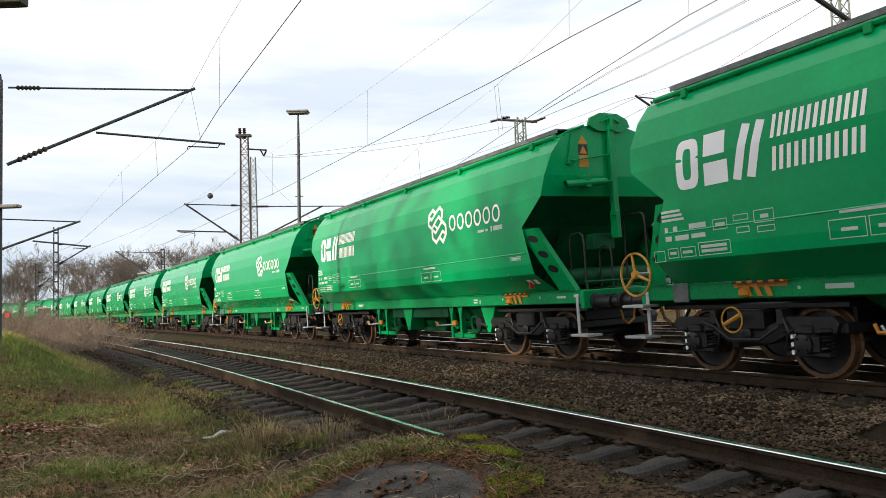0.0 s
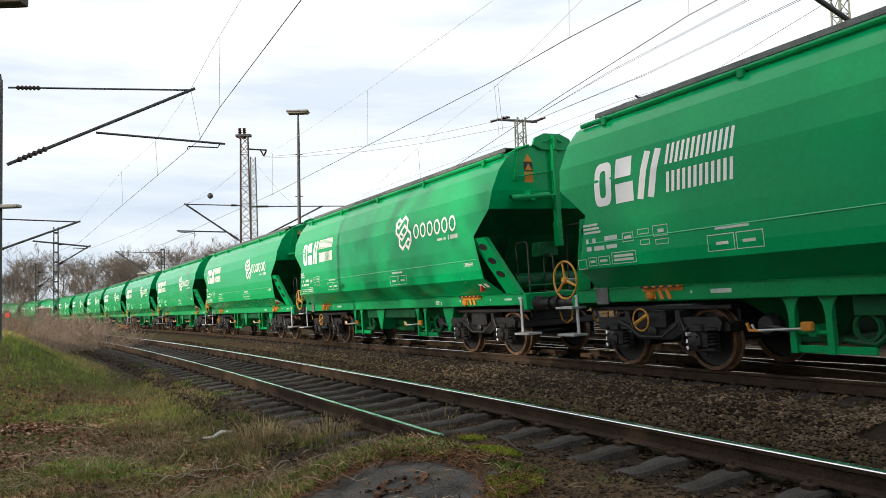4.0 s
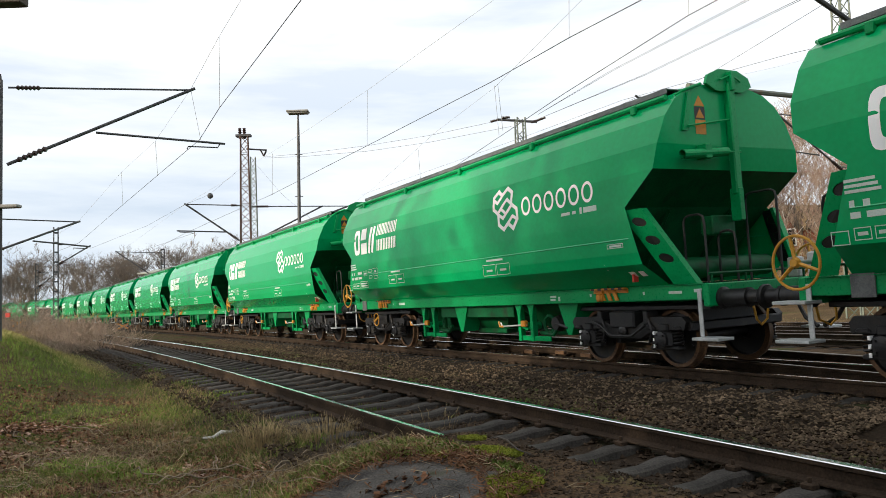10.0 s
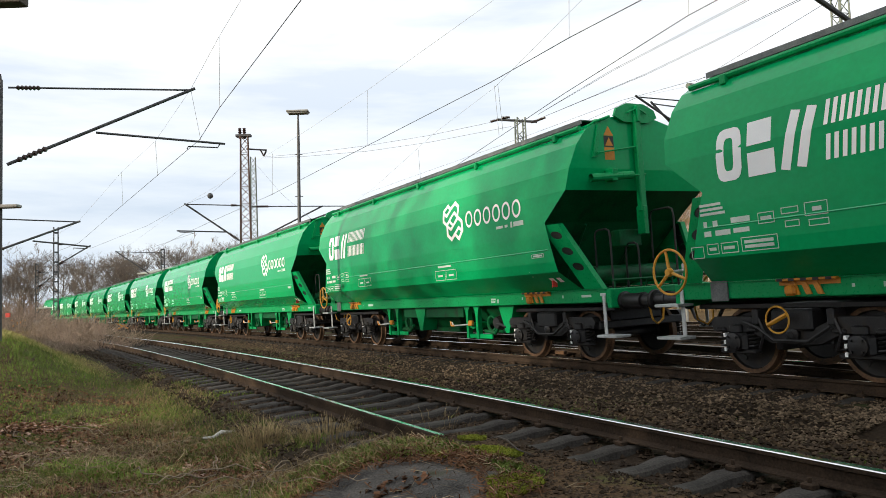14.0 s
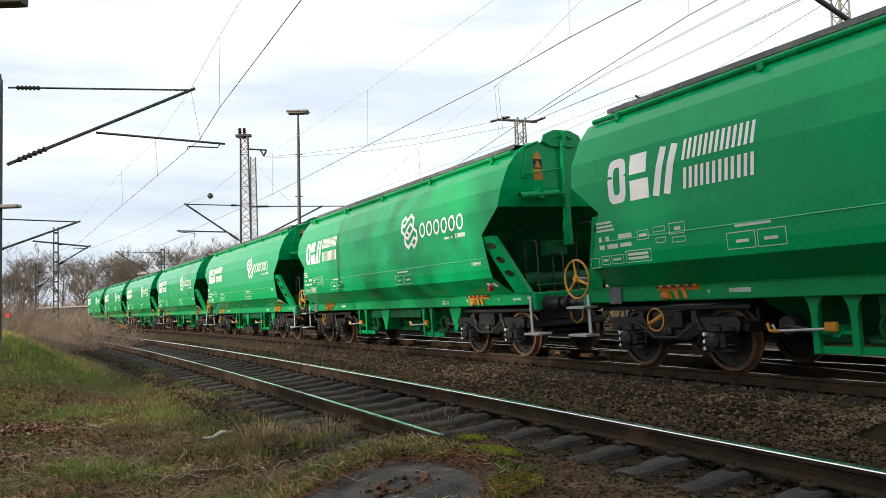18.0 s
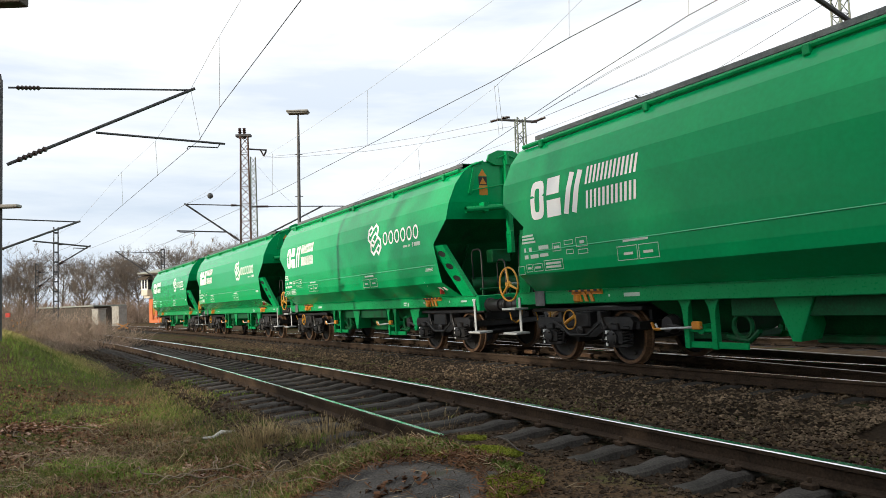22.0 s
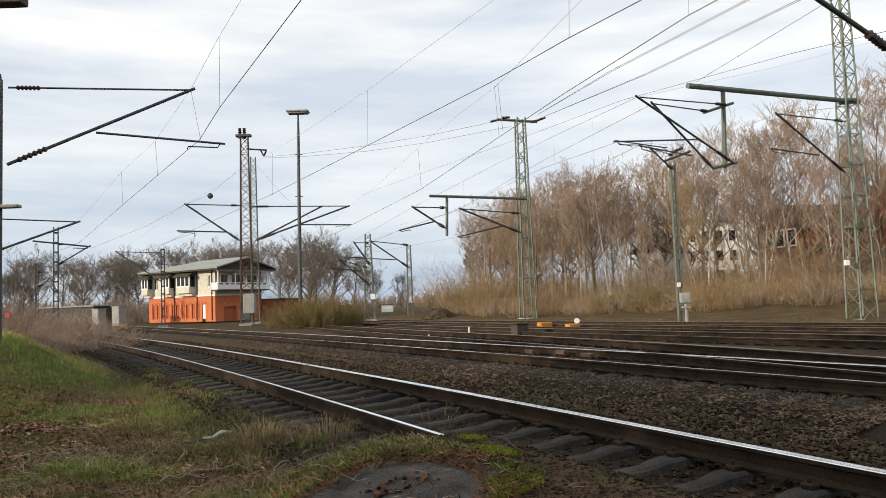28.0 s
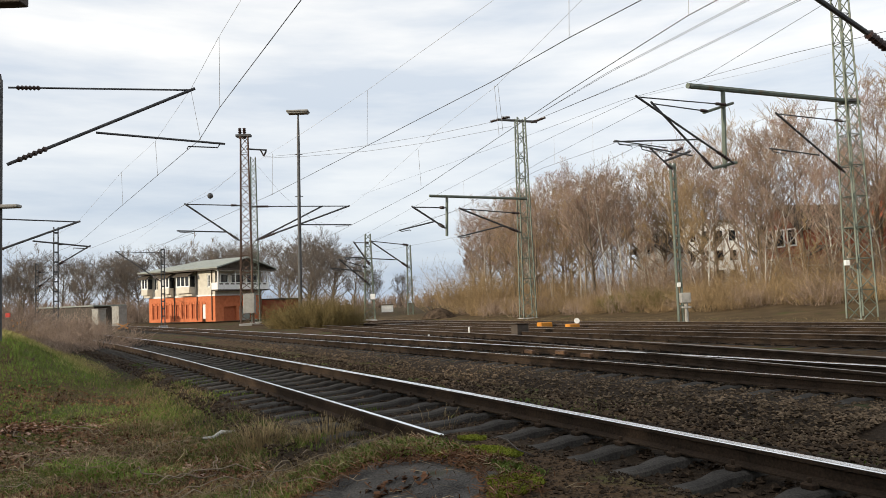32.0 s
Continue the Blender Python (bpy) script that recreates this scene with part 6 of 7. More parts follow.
house("brick_house", "red brick house with white window surrounds among bare trees", pose(36.0, 73.0, 1.4, 0, 0, -76), 4.8, 8.0, 5.5, 2.3, M_BRICKRED, M_ROOFDARK, 2, 3)
house("brick_house", "low red brick wing in front of a gabled house", pose(34.6, 70.4, 0.6, 0, 0, 14), 5.2, 3.0, 3.6, 0.9, M_BRICKRED, M_ROOFDARK, 1, 4)
house("white_house", "white rendered house half hidden by bare trees", pose(19.6, 68.0, 0.8, 0, 0, -40), 2.6, 5.0, 4.2, 1.3, M_WHITEPAINT, M_ROOFDARK, 2, 1)
house("white_house", "long white house behind the wooded bank", pose(34.3, 107.0, 1.5, 0, 0, 0), 12.6, 6.0, 9.2, 0.7, M_WHITEPAINT, M_ROOFDARK, 3, 7)
house("brick_house", "red brick house glimpsed behind the large mast", pose(47.5, 80.0, 2.5, 0, 0, -25), 8.0, 9.0, 6.0, 3.4, M_BRICKRED, M_ROOFDARK, 2, 3)


# ---- wooded bank behind the yard ----
s1 = Shape()
cols_ = [(-20.5, 0.02), (-22, 0.05), (-24, 0.06), (-27, 0.06), (-31, 0.06), (-36, 0.06), (-44, 0.06), (-60, 0.06)]
ss_ = list(np.arange(-30, 62, 2.0))
for s_k in ss_:
    for o_k, dz in cols_:
        p = on_main(s_k, o_k, 0)
        s1.v.append((p.x, p.y, ground_z(p.x, p.y) + dz + 0.05 * noise.noise((p.x * 0.5, p.y * 0.5, 9))))
n = len(cols_)
s1.f = [(i * n + k, i * n + n + k, i * n + n + k + 1, i * n + k + 1) for i in range(len(ss_) - 1) for k in range(n - 1)]
tagged(new("bank", s1.mesh("bank", M_LITTER, True)), "low bank covered with dry grass and leaf litter", "bank", kind="structure")


# ---- bare trees ----
def limb(sh, p, d, length, r, depth, rng, bend=0.25, kids=(3, 5), up=0.25, minr=0.006):
    """A bending limb with side limbs, down to fine twigs."""
    n = 4 if depth > 2 else 2 if depth > 0 else 1
    pts, rs = [p.copy()], [r]
    q, e = p.copy(), d.copy()
    for i in range(n):
        e = (e + Vector((rng.uniform(-1, 1), rng.uniform(-1, 1), rng.uniform(-0.5, 0.8))) * bend * 0.5 + Vector((0, 0, up * 0.2))).normalized()
        q = q + e * (length / n)
        pts.append(q.copy())
        rs.append(max(minr, r * (1 - 0.75 * (i + 1) / n)))
    sh[0 if depth > 3 else 1].tube(pts, rs, 5 if depth > 3 else 3, False)
    if depth <= 0:
        if len(sh) > 2 and rng.random() < 0.45:
            for j in range(2):
                c = q + Vector((rng.uniform(-0.09, 0.09), rng.uniform(-0.09, 0.09), rng.uniform(-0.12, 0.02)))
                w = rng.uniform(0.016, 0.034)
                sh[2].add([c + Vector((w, 0, 0)), c + Vector((-w * 0.6, w * 0.8, 0)), c + Vector((-w * 0.6, -w * 0.8, 0)), c - Vector((0, 0, 2.2 * w))], [(0, 1, 2), (0, 3, 1), (1, 3, 2), (2, 3, 0)])
        return
    for k in range(rng.randint(*kids)):
        t = rng.uniform(0.22, 1.0)
        i = min(n - 1, int(t * n))
        b = pts[i].lerp(pts[i + 1], t * n - i)
        a = rng.uniform(0, 2 * math.pi)
        side = Vector((math.cos(a), math.sin(a), rng.uniform(-0.1, 0.7))).normalized()
        nd = (e * 0.75 + side * rng.uniform(0.55, 0.95)).normalized()
        limb(sh, b, nd, length * rng.uniform(0.46, 0.74), max(minr, rs[i] * 0.6), depth - 1, rng, bend, kids, up, minr)


def tree_meshes(seed, height, spread_, trunk_r, kids, minr, up, lean=0.0, pods=False):
    rng = random.Random(seed)
    sh = [Shape(), Shape(), Shape()] if pods else [Shape(), Shape()]
    p, d = Vector((0, 0, -0.3)), Vector((lean, 0, 1)).normalized()
    pts, rs, n = [p.copy()], [trunk_r], 7
    for i in range(n):
        d = (d + Vector((rng.uniform(-1, 1), rng.uniform(-1, 1), 0.4)) * 0.09).normalized()
        p = p + d * height * (0.92 if spread_ < 0.6 else 0.80) / n
        pts.append(p.copy())
        rs.append(max(0.015, trunk_r * (1 - 0.9 * (i + 1) / n)))
    sh[0].tube(pts, rs, 7, False)
    m = int(13 * spread_) + 6
    for k in range(m):
        t = (0.18 if spread_ < 0.6 else 0.30) + (0.80 if spread_ < 0.6 else 0.69) * (k + rng.random()) / m
        i = min(n - 1, int(t * n))
        b = pts[i].lerp(pts[i + 1], t * n - i)
        a = k * 2.4 + rng.uniform(-0.5, 0.5)
        nd = Vector((math.cos(a), math.sin(a), rng.uniform(0.45, 1.1))).normalized()
        limb(sh, b, nd, height * (0.34 - 0.20 * t if spread_ < 0.6 else 0.27 - 0.13 * abs(t - 0.6)) * spread_, max(rs[i] * 0.55, 0.02), 4, rng, 0.30, kids, up, minr)
    return sh


def tree_kind(seed, height, spread_, trunk_r, kids, minr, up, bark, twig, lean=0.0, pods=False):
    sh = tree_meshes(seed, height, spread_, trunk_r, kids, minr, up, lean, pods)
    return (sh[0].mesh("trunk", bark, True), sh[1].mesh("crown", twig)) + ((sh[2].mesh("seed_foliage", M_POD),) if pods else ())


def plant(kind, name, label, category, group, x, y, scale, turn, z=None):
    t = thing(name, label, category, group)
    t.matrix_world = Matrix.Translation((x, y, ground_z(x, y) if z is None else z)) @ Matrix.Rotation(turn, 4, "Z") @ Matrix.Scale(scale, 4)
    for n_, me in zip(("trunk", "crown", "seed_foliage"), kind):
        ob = new(n_, me)
        ob.parent = t
    return t


KINDS = [tree_kind(11, 12.0, 1.05, 0.17, (2, 4), 0.009, 0.5, M_BARK, M_TWIG, pods=True), tree_kind(12, 13.0, 0.9, 0.15, (2, 4), 0.009, 0.7, M_BARK, M_TWIG, pods=True), tree_kind(13, 11.0, 1.2, 0.19, (2, 4), 0.009, 0.3, M_BARK, M_TWIG2),
         tree_kind(14, 12.0, 0.7, 0.085, (2, 4), 0.010, 0.6, M_BIRCH, M_TWIG, 0.10), tree_kind(15, 11.0, 0.65, 0.075, (2, 4), 0.010, 0.6, M_BIRCH, M_TWIG, -0.22)]
LABELS = ["bare deciduous tree with reddish-brown twigs", "tall bare tree with upright grey limbs", "spreading bare tree with ochre twigs", "slender birch with pale bark and bare twigs", "leaning white-barked birch without leaves"]
rng = random.Random(5)
BANK = [(31, 40), (26.5, 45), (21.5, 50), (16.5, 56), (12, 62), (8, 70), (5, 80), (2.0, 92)]
n_tree = 0
for row in range(3):
    for i in range(19):
        u = (i + rng.uniform(0.1, 0.9)) / 19 * (len(BANK) - 1)
        k = min(len(BANK) - 2, int(u))
        f = u - k
        x = BANK[k][0] * (1 - f) + BANK[k + 1][0] * f + (0.87 * row * 3.2 + rng.uniform(-1, 1.2))
        y = BANK[k][1] * (1 - f) + BANK[k + 1][1] * f + (0.5 * row * 3.2 + rng.uniform(-1, 1.2))
        j = rng.choice((0, 1, 2, 3, 4, 3, 0)) if row < 2 else rng.choice((0, 1, 2, 1))
        sc = (0.72 + 0.14 * row) * rng.uniform(0.82, 1.12) * (1.12 if u < 3.0 else 1.12 if u < 5 else 1.02)
        plant(KINDS[j], "birch_tree" if j > 2 else "bare_tree", LABELS[j], "tree", "trees on the wooded bank", x, y, sc, rng.uniform(0, 6.28))
for x, y, sc, j in ((47, 52, 1.05, 0), (44, 62, 1.1, 1), (38, 66, 1.05, 2), (41, 50, 1.0, 1), (52, 66, 1.15, 0)):
    plant(KINDS[j], "bare_tree", LABELS[j], "tree", "trees on the wooded bank", x, y, sc, rng.uniform(0, 6.28))
for i in range(14):
    u = 3.4 + 3.4 * (i + rng.random()) / 14
    k = min(len(BANK) - 2, int(u))
    f = u - k
    x, y = (BANK[k][c] * (1 - f) + BANK[k + 1][c] * f + rng.uniform(-0.6, 2.4) for c in (0, 1))
    j = (0, 3, 1, 4, 2)[i % 5]
    plant(KINDS[j], "birch_tree" if j > 2 else "bare_tree", LABELS[j], "tree", "trees on the wooded bank", x, y, rng.uniform(0.72, 0.95), rng.uniform(0, 6.28))
SCRUB = []
# left and behind the signal box
FAR = [tree_kind(51, 12.0, 1.2, 0.24, (3, 4), 0.011, 0.4, M_BARK, M_TWIGFAR), tree_kind(52, 13.0, 1.0, 0.22, (3, 4), 0.011, 0.6, M_BARK, M_TWIGFAR), tree_kind(53, 11.0, 1.35, 0.26, (3, 4), 0.011, 0.2, M_BARK, M_TWIGFAR)]
for x, y, sc, j in ((-78, 140, 1.15, 2), (-70, 148, 1.0, 0), (-88, 152, 0.95, 2), (-62, 150, 1.1, 2), (-55, 152, 1.15, 0), (-48, 150, 1.2, 2), (-42, 146, 1.1, 0), (-36, 142, 1.15, 2), (-30, 138, 1.1, 0), (-24, 134, 1.2, 2), (-19, 130, 1.05, 2), (-27, 150, 1.2, 1), (-66, 165, 1.2, 2), (-98, 160, 0.8, 0), (-108, 170, 0.8, 2), (-20, 118, 0.85, 3), (-25, 122, 0.9, 0), (-15, 125, 0.8, 1), (-83, 165, 1.1, 1), (-74, 170, 1.05, 0), (-58, 170, 1.2, 1), (-44, 165, 1.25, 1), (-92, 142, 0.9, 0), (-104, 150, 0.85, 2), (-84, 135, 0.9, 1), (-116, 160, 0.85, 0), (-66, 138, 0.95, 2), (-13, 140, 0.75, 2), (-8, 150, 0.6, 0), (-34, 128, 0.9, 2), (-72, 160, 1.1, 1), (-94, 168, 1.0, 2), (-80, 150, 1.0, 0), (-50, 160, 1.15, 2), (-38, 155, 1.15, 0), (-22, 145, 1.0, 1), (-122, 172, 0.9, 2), (-60, 142, 0.95, 1)):
    plant(FAR[j % 3], "bare_tree", ("spreading bare grey-brown tree", "tall bare grey-brown tree", "broad bare grey-brown tree")[j % 3], "tree", "trees round the signal box", x, y, sc * 0.98, rng.uniform(0, 6.28), -0.8)
for i in range(46):
    x = -130 + 116 * (i + rng.random()) / 46
    SCRUB.append((x, 146 + rng.uniform(-12, 14), rng.uniform(1.1, 1.7)))
# trees behind the eye, whose shade falls on the foreground and the nearest wagons
for k in range(37):
    q, d = 8.0 - 19.5 * (k + rng.random()) / 34 if k < 34 else -13.0 - 12.0 * (k - 34 + rng.random()) / 3, rng.uniform(12, 18) if k % 2 else rng.uniform(18, 27)
    x, y = 0.47 * q - 0.883 * d, -0.883 * q - 0.47 * d
    plant(KINDS[k % 3], "bare_tree", LABELS[k % 3], "tree", "trees behind the verge", x, y, rng.uniform(0.8, 1.1), rng.uniform(0, 6.28), -0.4)
SAPLING = [tree_kind(41, 7.5, 0.42, 0.065, (2, 3), 0.008, 0.9, M_BIRCH, M_TWIG, 0.12), tree_kind(42, 8.5, 0.40, 0.07, (2, 3), 0.008, 0.9, M_BIRCH, M_TWIG, -0.3), tree_kind(43, 6.5, 0.5, 0.05, (2, 3), 0.006, 0.7, M_BARK, M_TWIG2, 0.25)]
for i in range(54):
    u = (i + rng.random()) / 54 * (len(BANK) - 1.3)
    k = min(len(BANK) - 2, int(u))
    f = u - k
    x = BANK[k][0] * (1 - f) + BANK[k + 1][0] * f + rng.uniform(-1.2, 2.5)
    y = BANK[k][1] * (1 - f) + BANK[k + 1][1] * f + rng.uniform(-1.2, 2.5)
    plant(SAPLING[i % 3], "young_tree", ("thin pale birch sapling without leaves", "leaning white birch sapling", "thin brown sapling without leaves")[i % 3], "tree", "saplings on the bank", x, y, rng.uniform(0.6, 1.1), rng.uniform(0, 6.28))
POPLAR = tree_kind(21, 20.0, 0.42, 0.25, (2, 4), 0.014, 1.6, M_BARK, M_TWIG2)
plant(POPLAR, "poplar_tree", "tall narrow bare poplar behind the signal box", "tree", "poplars", -56.5, 175, 1.02, 0.4, -0.8)
plant(POPLAR, "poplar_tree", "tall narrow bare poplar behind the signal box", "tree", "poplars", -54.0, 178, 0.96, 1.9, -0.8)


# ---- brush ----
def brush_mesh(seed, stems, height, radius, r, mat, forks=3):
    rg = random.Random(seed)
    s = Shape()
    for k in range(stems):
        a, q = rg.uniform(0, 6.283), radius * math.sqrt(rg.random())
        p = Vector((q * math.cos(a), q * math.sin(a), -0.1))
        d = Vector((math.cos(a) * 0.6 * q / radius + rg.uniform(-0.8, 0.8), math.sin(a) * 0.6 * q / radius + rg.uniform(-0.8, 0.8), 1)).normalized()
        h = height * rg.uniform(0.5, 1.0) * (1 - 0.35 * (q / radius) ** 2)
        mid = p + d * h * 0.5
        top = mid + (d + Vector((rg.uniform(-0.8, 0.8), rg.uniform(-0.8, 0.8), rg.uniform(-0.5, 0.3)))).normalized() * h * 0.5
        s.tube([p, mid, top], [r, r * 0.8, r * 0.4], 3, False)
        for f in range(forks):
            b = p.lerp(mid, rg.uniform(0.5, 1)) if f % 2 else mid.lerp(top, rg.uniform(0, 0.8))
            e = (d * 0.5 + Vector((rg.uniform(-1, 1), rg.uniform(-1, 1), rg.uniform(-0.3, 0.7)))).normalized()
            s.tube([b, b + e * h * rg.uniform(0.15, 0.35)], [r * 0.6, r * 0.3], 3, False)
    return s.mesh("twigwork", mat)


BRUSH = [brush_mesh(31, 260, 3.4, 2.1, 0.009, M_TWIG2, 6), brush_mesh(32, 120, 3.2, 2.1, 0.013, M_TWIG, 6), brush_mesh(33, 130, 2.2, 1.9, 0.012, M_TWIG2, 6), brush_mesh(34, 42, 1.9, 0.85, 0.009, M_TWIG, 7)]


BRUSH.append(brush_mesh(35, 130, 6.5, 2.6, 0.012, M_TWIG2, 9))
BRUSH.append(brush_mesh(36, 120, 5.5, 2.4, 0.012, M_TWIG, 9))


def shrub(j, x, y, sc, label, group, z=None):
    t = thing("shrub", label, "shrub", group)
    t.matrix_world = Matrix.Translation((x, y, ground_z(x, y) if z is None else z)) @ Matrix.Rotation(rng.uniform(0, 6.28), 4, "Z") @ Matrix.Scale(sc, 4)
    ob = new("twigwork", BRUSH[j])
    ob.parent = t
    return t


for i in range(30):
    u = (i + rng.random()) / 30 * (len(BANK) - 1)
    k = min(len(BANK) - 2, int(u))
    f = u - k
    x = BANK[k][0] * (1 - f) + BANK[k + 1][0] * f - 0.9 + rng.uniform(-0.6, 2.2)
    y = BANK[k][1] * (1 - f) + BANK[k + 1][1] * f - 0.5 + rng.uniform(-0.6, 2.2)
    shrub(i % 3, x, y, rng.uniform(0.45, 0.95), "dense ochre-brown brush at the foot of the bank", "brush along the bank")
for i in range(30):
    u = (i + rng.random()) / 30 * (len(BANK) - 1)
    k = min(len(BANK) - 2, int(u))
    f = u - k
    d = rng.uniform(0.5, 7.0)
    x = BANK[k][0] * (1 - f) + BANK[k + 1][0] * f + 0.87 * d
    y = BANK[k][1] * (1 - f) + BANK[k + 1][1] * f + 0.5 * d
    shrub(4 + i % 2, x, y, rng.uniform(0.6, 1.05), "tangled leafless thicket on the bank", "thicket on the bank")
for i in range(54):
    u = (i + rng.random()) / 54 * 5.4
    k = int(u)
    f = u - k
    x = BANK[k][0] * (1 - f) + BANK[k + 1][0] * f - 1.8 + rng.uniform(-0.9, 1.2)
    y = BANK[k][1] * (1 - f) + BANK[k + 1][1] * f - 1.0 + rng.uniform(-0.9, 1.2)
    if i % 2:
        x, y = x - 2.0, y - 1.15
    shrub((0, 2, 1)[i % 3], x, y, rng.uniform(0.5, 0.9), "low brown brush along the yard's edge", "brush along the bank")
BRUSH.append(brush_mesh(37, 200, 2.4, 1.8, 0.010, M_BRAMBLE, 8))
for x, y, sc in ((13.0, 55.2, 0.9), (14.6, 53.9, 1.0), (15.4, 53.2, 0.7), (12.2, 56.5, 0.6)):
    shrub(6, x, y, sc, "green bramble thicket at the foot of the bank", "brambles on the bank")
for x, y, sc in ((2.5, 76, 1.1), (4.2, 73, 0.95), (1.0, 82, 1.2), (5.6, 70, 0.9)):
    shrub(4, x, y, sc, "dense olive-brown bush at the foot of the bank", "thicket on the bank")
BRUSH.append(brush_mesh(38, 170, 3.4, 2.1, 0.012, M_OLIVE, 8))
for x, y, sc in ((-10.4, 52, 0.8), (-9.1, 51, 0.95), (-8.0, 52.5, 0.85), (-9.6, 54, 1.0), (-8.4, 55.5, 1.0), (-7.2, 54, 0.7), (-11.1, 53.5, 0.62), (-9.0, 52.8, 1.05)):
    shrub(7, x, y, sc, "olive-brown leafless bush beside the tracks", "bushes by the lamp mast")
for i in range(24):
    y = rng.uniform(33, 75)
    x = -y * rng.uniform(0.47, 0.62)
    shrub(1 if i % 3 else 2, x, y, rng.uniform(0.45, 0.85), "reddish-brown leafless brush on the verge", "brush on the verge")
for x, y, sc in ((-14.3, 29.5, 0.95), (-13.6, 30.2, 1.05), (-13.0, 29.4, 0.85), (-15.3, 31, 0.8), (-12.6, 30.5, 0.75), (-16.2, 32.5, 0.8), (-14.8, 28.2, 0.6)):
    shrub(3, x, y, sc, "thin reddish bramble bush on the verge", "brambles on the verge")


for x, y, sc in SCRUB:
    shrub(5, x, y, sc * 0.8, "grey-brown leafless scrub behind the signal box", "scrub round the signal box", -0.9)


# ---- far woods closing the horizon ----
def far_wood(name, a, b, n, h, label, seed):
    rg = random.Random(seed)
    s = Shape()
    for i in range(n):
        t = rg.random()
        x, y = a[0] + (b[0] - a[0]) * t + rg.uniform(-9, 9), a[1] + (b[1] - a[1]) * t + rg.uniform(-9, 9)
        hh = h * rg.uniform(0.55, 1.1)
        p = Vector((x, y, -2.0))
        for k in range(7):
            e = Vector((rg.uniform(-0.34, 0.34), rg.uniform(-0.34, 0.34), 1)).normalized()
            q = p + Vector((0, 0, hh * rg.uniform(0.1, 0.4)))
            s.tube([p if k == 0 else q, q + e * hh * 0.55], [0.16, 0.05], 3, False)
            for f in range(3):
                e2 = (e + Vector((rg.uniform(-0.9, 0.9), rg.uniform(-0.9, 0.9), rg.uniform(0, 0.5)))).normalized()
                o = q + e * hh * rg.uniform(0.1, 0.5)
                s.tube([o, o + e2 * hh * 0.22], [0.07, 0.04], 3, False)
    return tagged(new(name, s.mesh(name, M_TWIG)), label, "woods", kind="stuff")


far_wood("far_woods", (-330, 250), (-90, 330), 420, 10, "distant belt of bare brown woods", 1)
far_wood("far_woods", (-110, 330), (60, 330), 300, 8, "distant belt of bare brown woods", 2)
far_wood("far_woods", (40, 110), (150, 60), 200, 15, "bare woods behind the houses", 3)


# ---- loose things of the yard ----
def marker(name, label, category, m, shapes):
    t = thing(name, label, category, m=m)
    for n_, s, mat in shapes:
        part(n_, s, mat, t)
    return t


for px, py, pz, rz in ((-29.6, 70.0, -0.35, 20), (-33.6, 60.0, 0.35, 20)):
    s1, s2 = Shape(), Shape()
    s1.plate([(-0.6, 0, 0.0), (-0.35, 0, 0.0), (0.6, 0, 0.5), (0.35, 0, 0.5)], 0.06)
    s3 = Shape()
    s3.plate([(0.35, 0.07, 0.0), (0.6, 0.07, 0.0), (-0.35, 0.07, 0.5), (-0.6, 0.07, 0.5)], 0.06)
    s2.box(-0.8, 0.8, 0.10, 0.2, -0.3, 0.16, 0.02)
    marker("buffer_stop_board", "yellow crossed boards marking the end of a siding", "marker", pose(px, py, pz, 0, 0, rz), [("slanted_board", s1, M_ORANGE), ("slanted_board", s3, M_ORANGE), ("base_beam", s2, M_DARKWOOD)])
s1, s2 = Shape(), Shape()
s1.lathe([(0.13, 0.0), (0.13, 0.05)], "y", 18, (0, 0, 0.42))
s2.tube([(0, 0.03, -0.2), (0, 0.03, 0.3)], 0.03, 6)
marker("dwarf_signal", "round white dwarf signal disc on a short post", "signal", pose(6.3, 36.6, -0.42), [("signal_disc", s1, M_WHITEPAINT), ("signal_post", s2, M_GREYMAST)])
s1 = Shape()
s1.box(-0.35, 0.35, -0.2, 0.2, -0.25, 0.12, 0.03)
marker("cable_box", "orange painted cable box between the tracks", "box", pose(5.0, 38.6, -0.20, 0, 0, 28), [("box_body", s1, M_ORANGE)])
s1 = Shape()
s1.box(-0.30, 0.30, -0.2, 0.2, -0.25, 0.08, 0.03)
marker("cable_box", "yellow and white point lantern beside the rails", "box", pose(6.0, 36.2, -0.20, 0, 0, 28), [("box_body", s1, M_ORANGE)])
s1, s2 = Shape(), Shape()
s1.box(-0.28, 0.28, -0.24, 0.24, -0.25, 0.16, 0.02)
s2.box(-0.31, 0.31, -0.27, 0.27, 0.16, 0.20, 0.01)
marker("point_motor", "dark brown point motor box between the rails", "box", pose(3.0, 31.0, -0.05, 0, 0, 28), [("box_body", s1, M_DARKWOOD), ("box_lid", s2, M_RAIL)])
for x, y in ((1.0, 32.8), (-0.6, 26.5), (-7.0, 62.0)):
    s1 = Shape()
    s1.tube([(0, 0, -0.3), (0, 0, 0.03)], 0.035, 8)
    marker("fouling_post", "short white-topped clearance post between two tracks", "post", pose(x, y, 0.0), [("post_body", s1, M_WHITEPAINT)])
for s0, o0 in ((-3.5, -0.25), (-5.5, -0.28), (-4.4, -0.45)):
    s1 = Shape()
    s1.box(-0.16, 0.16, -0.05, 0.05, -0.10, -0.02, 0.01)
    p = on_main(s0, o0, 0)
    marker("point_rod_cover", "rusty red point rod clamp between the rails", "fitting", pose(p.x, p.y, p.z, 0, 0, 118), [("clamp_body", s1, M_WHEEL)])
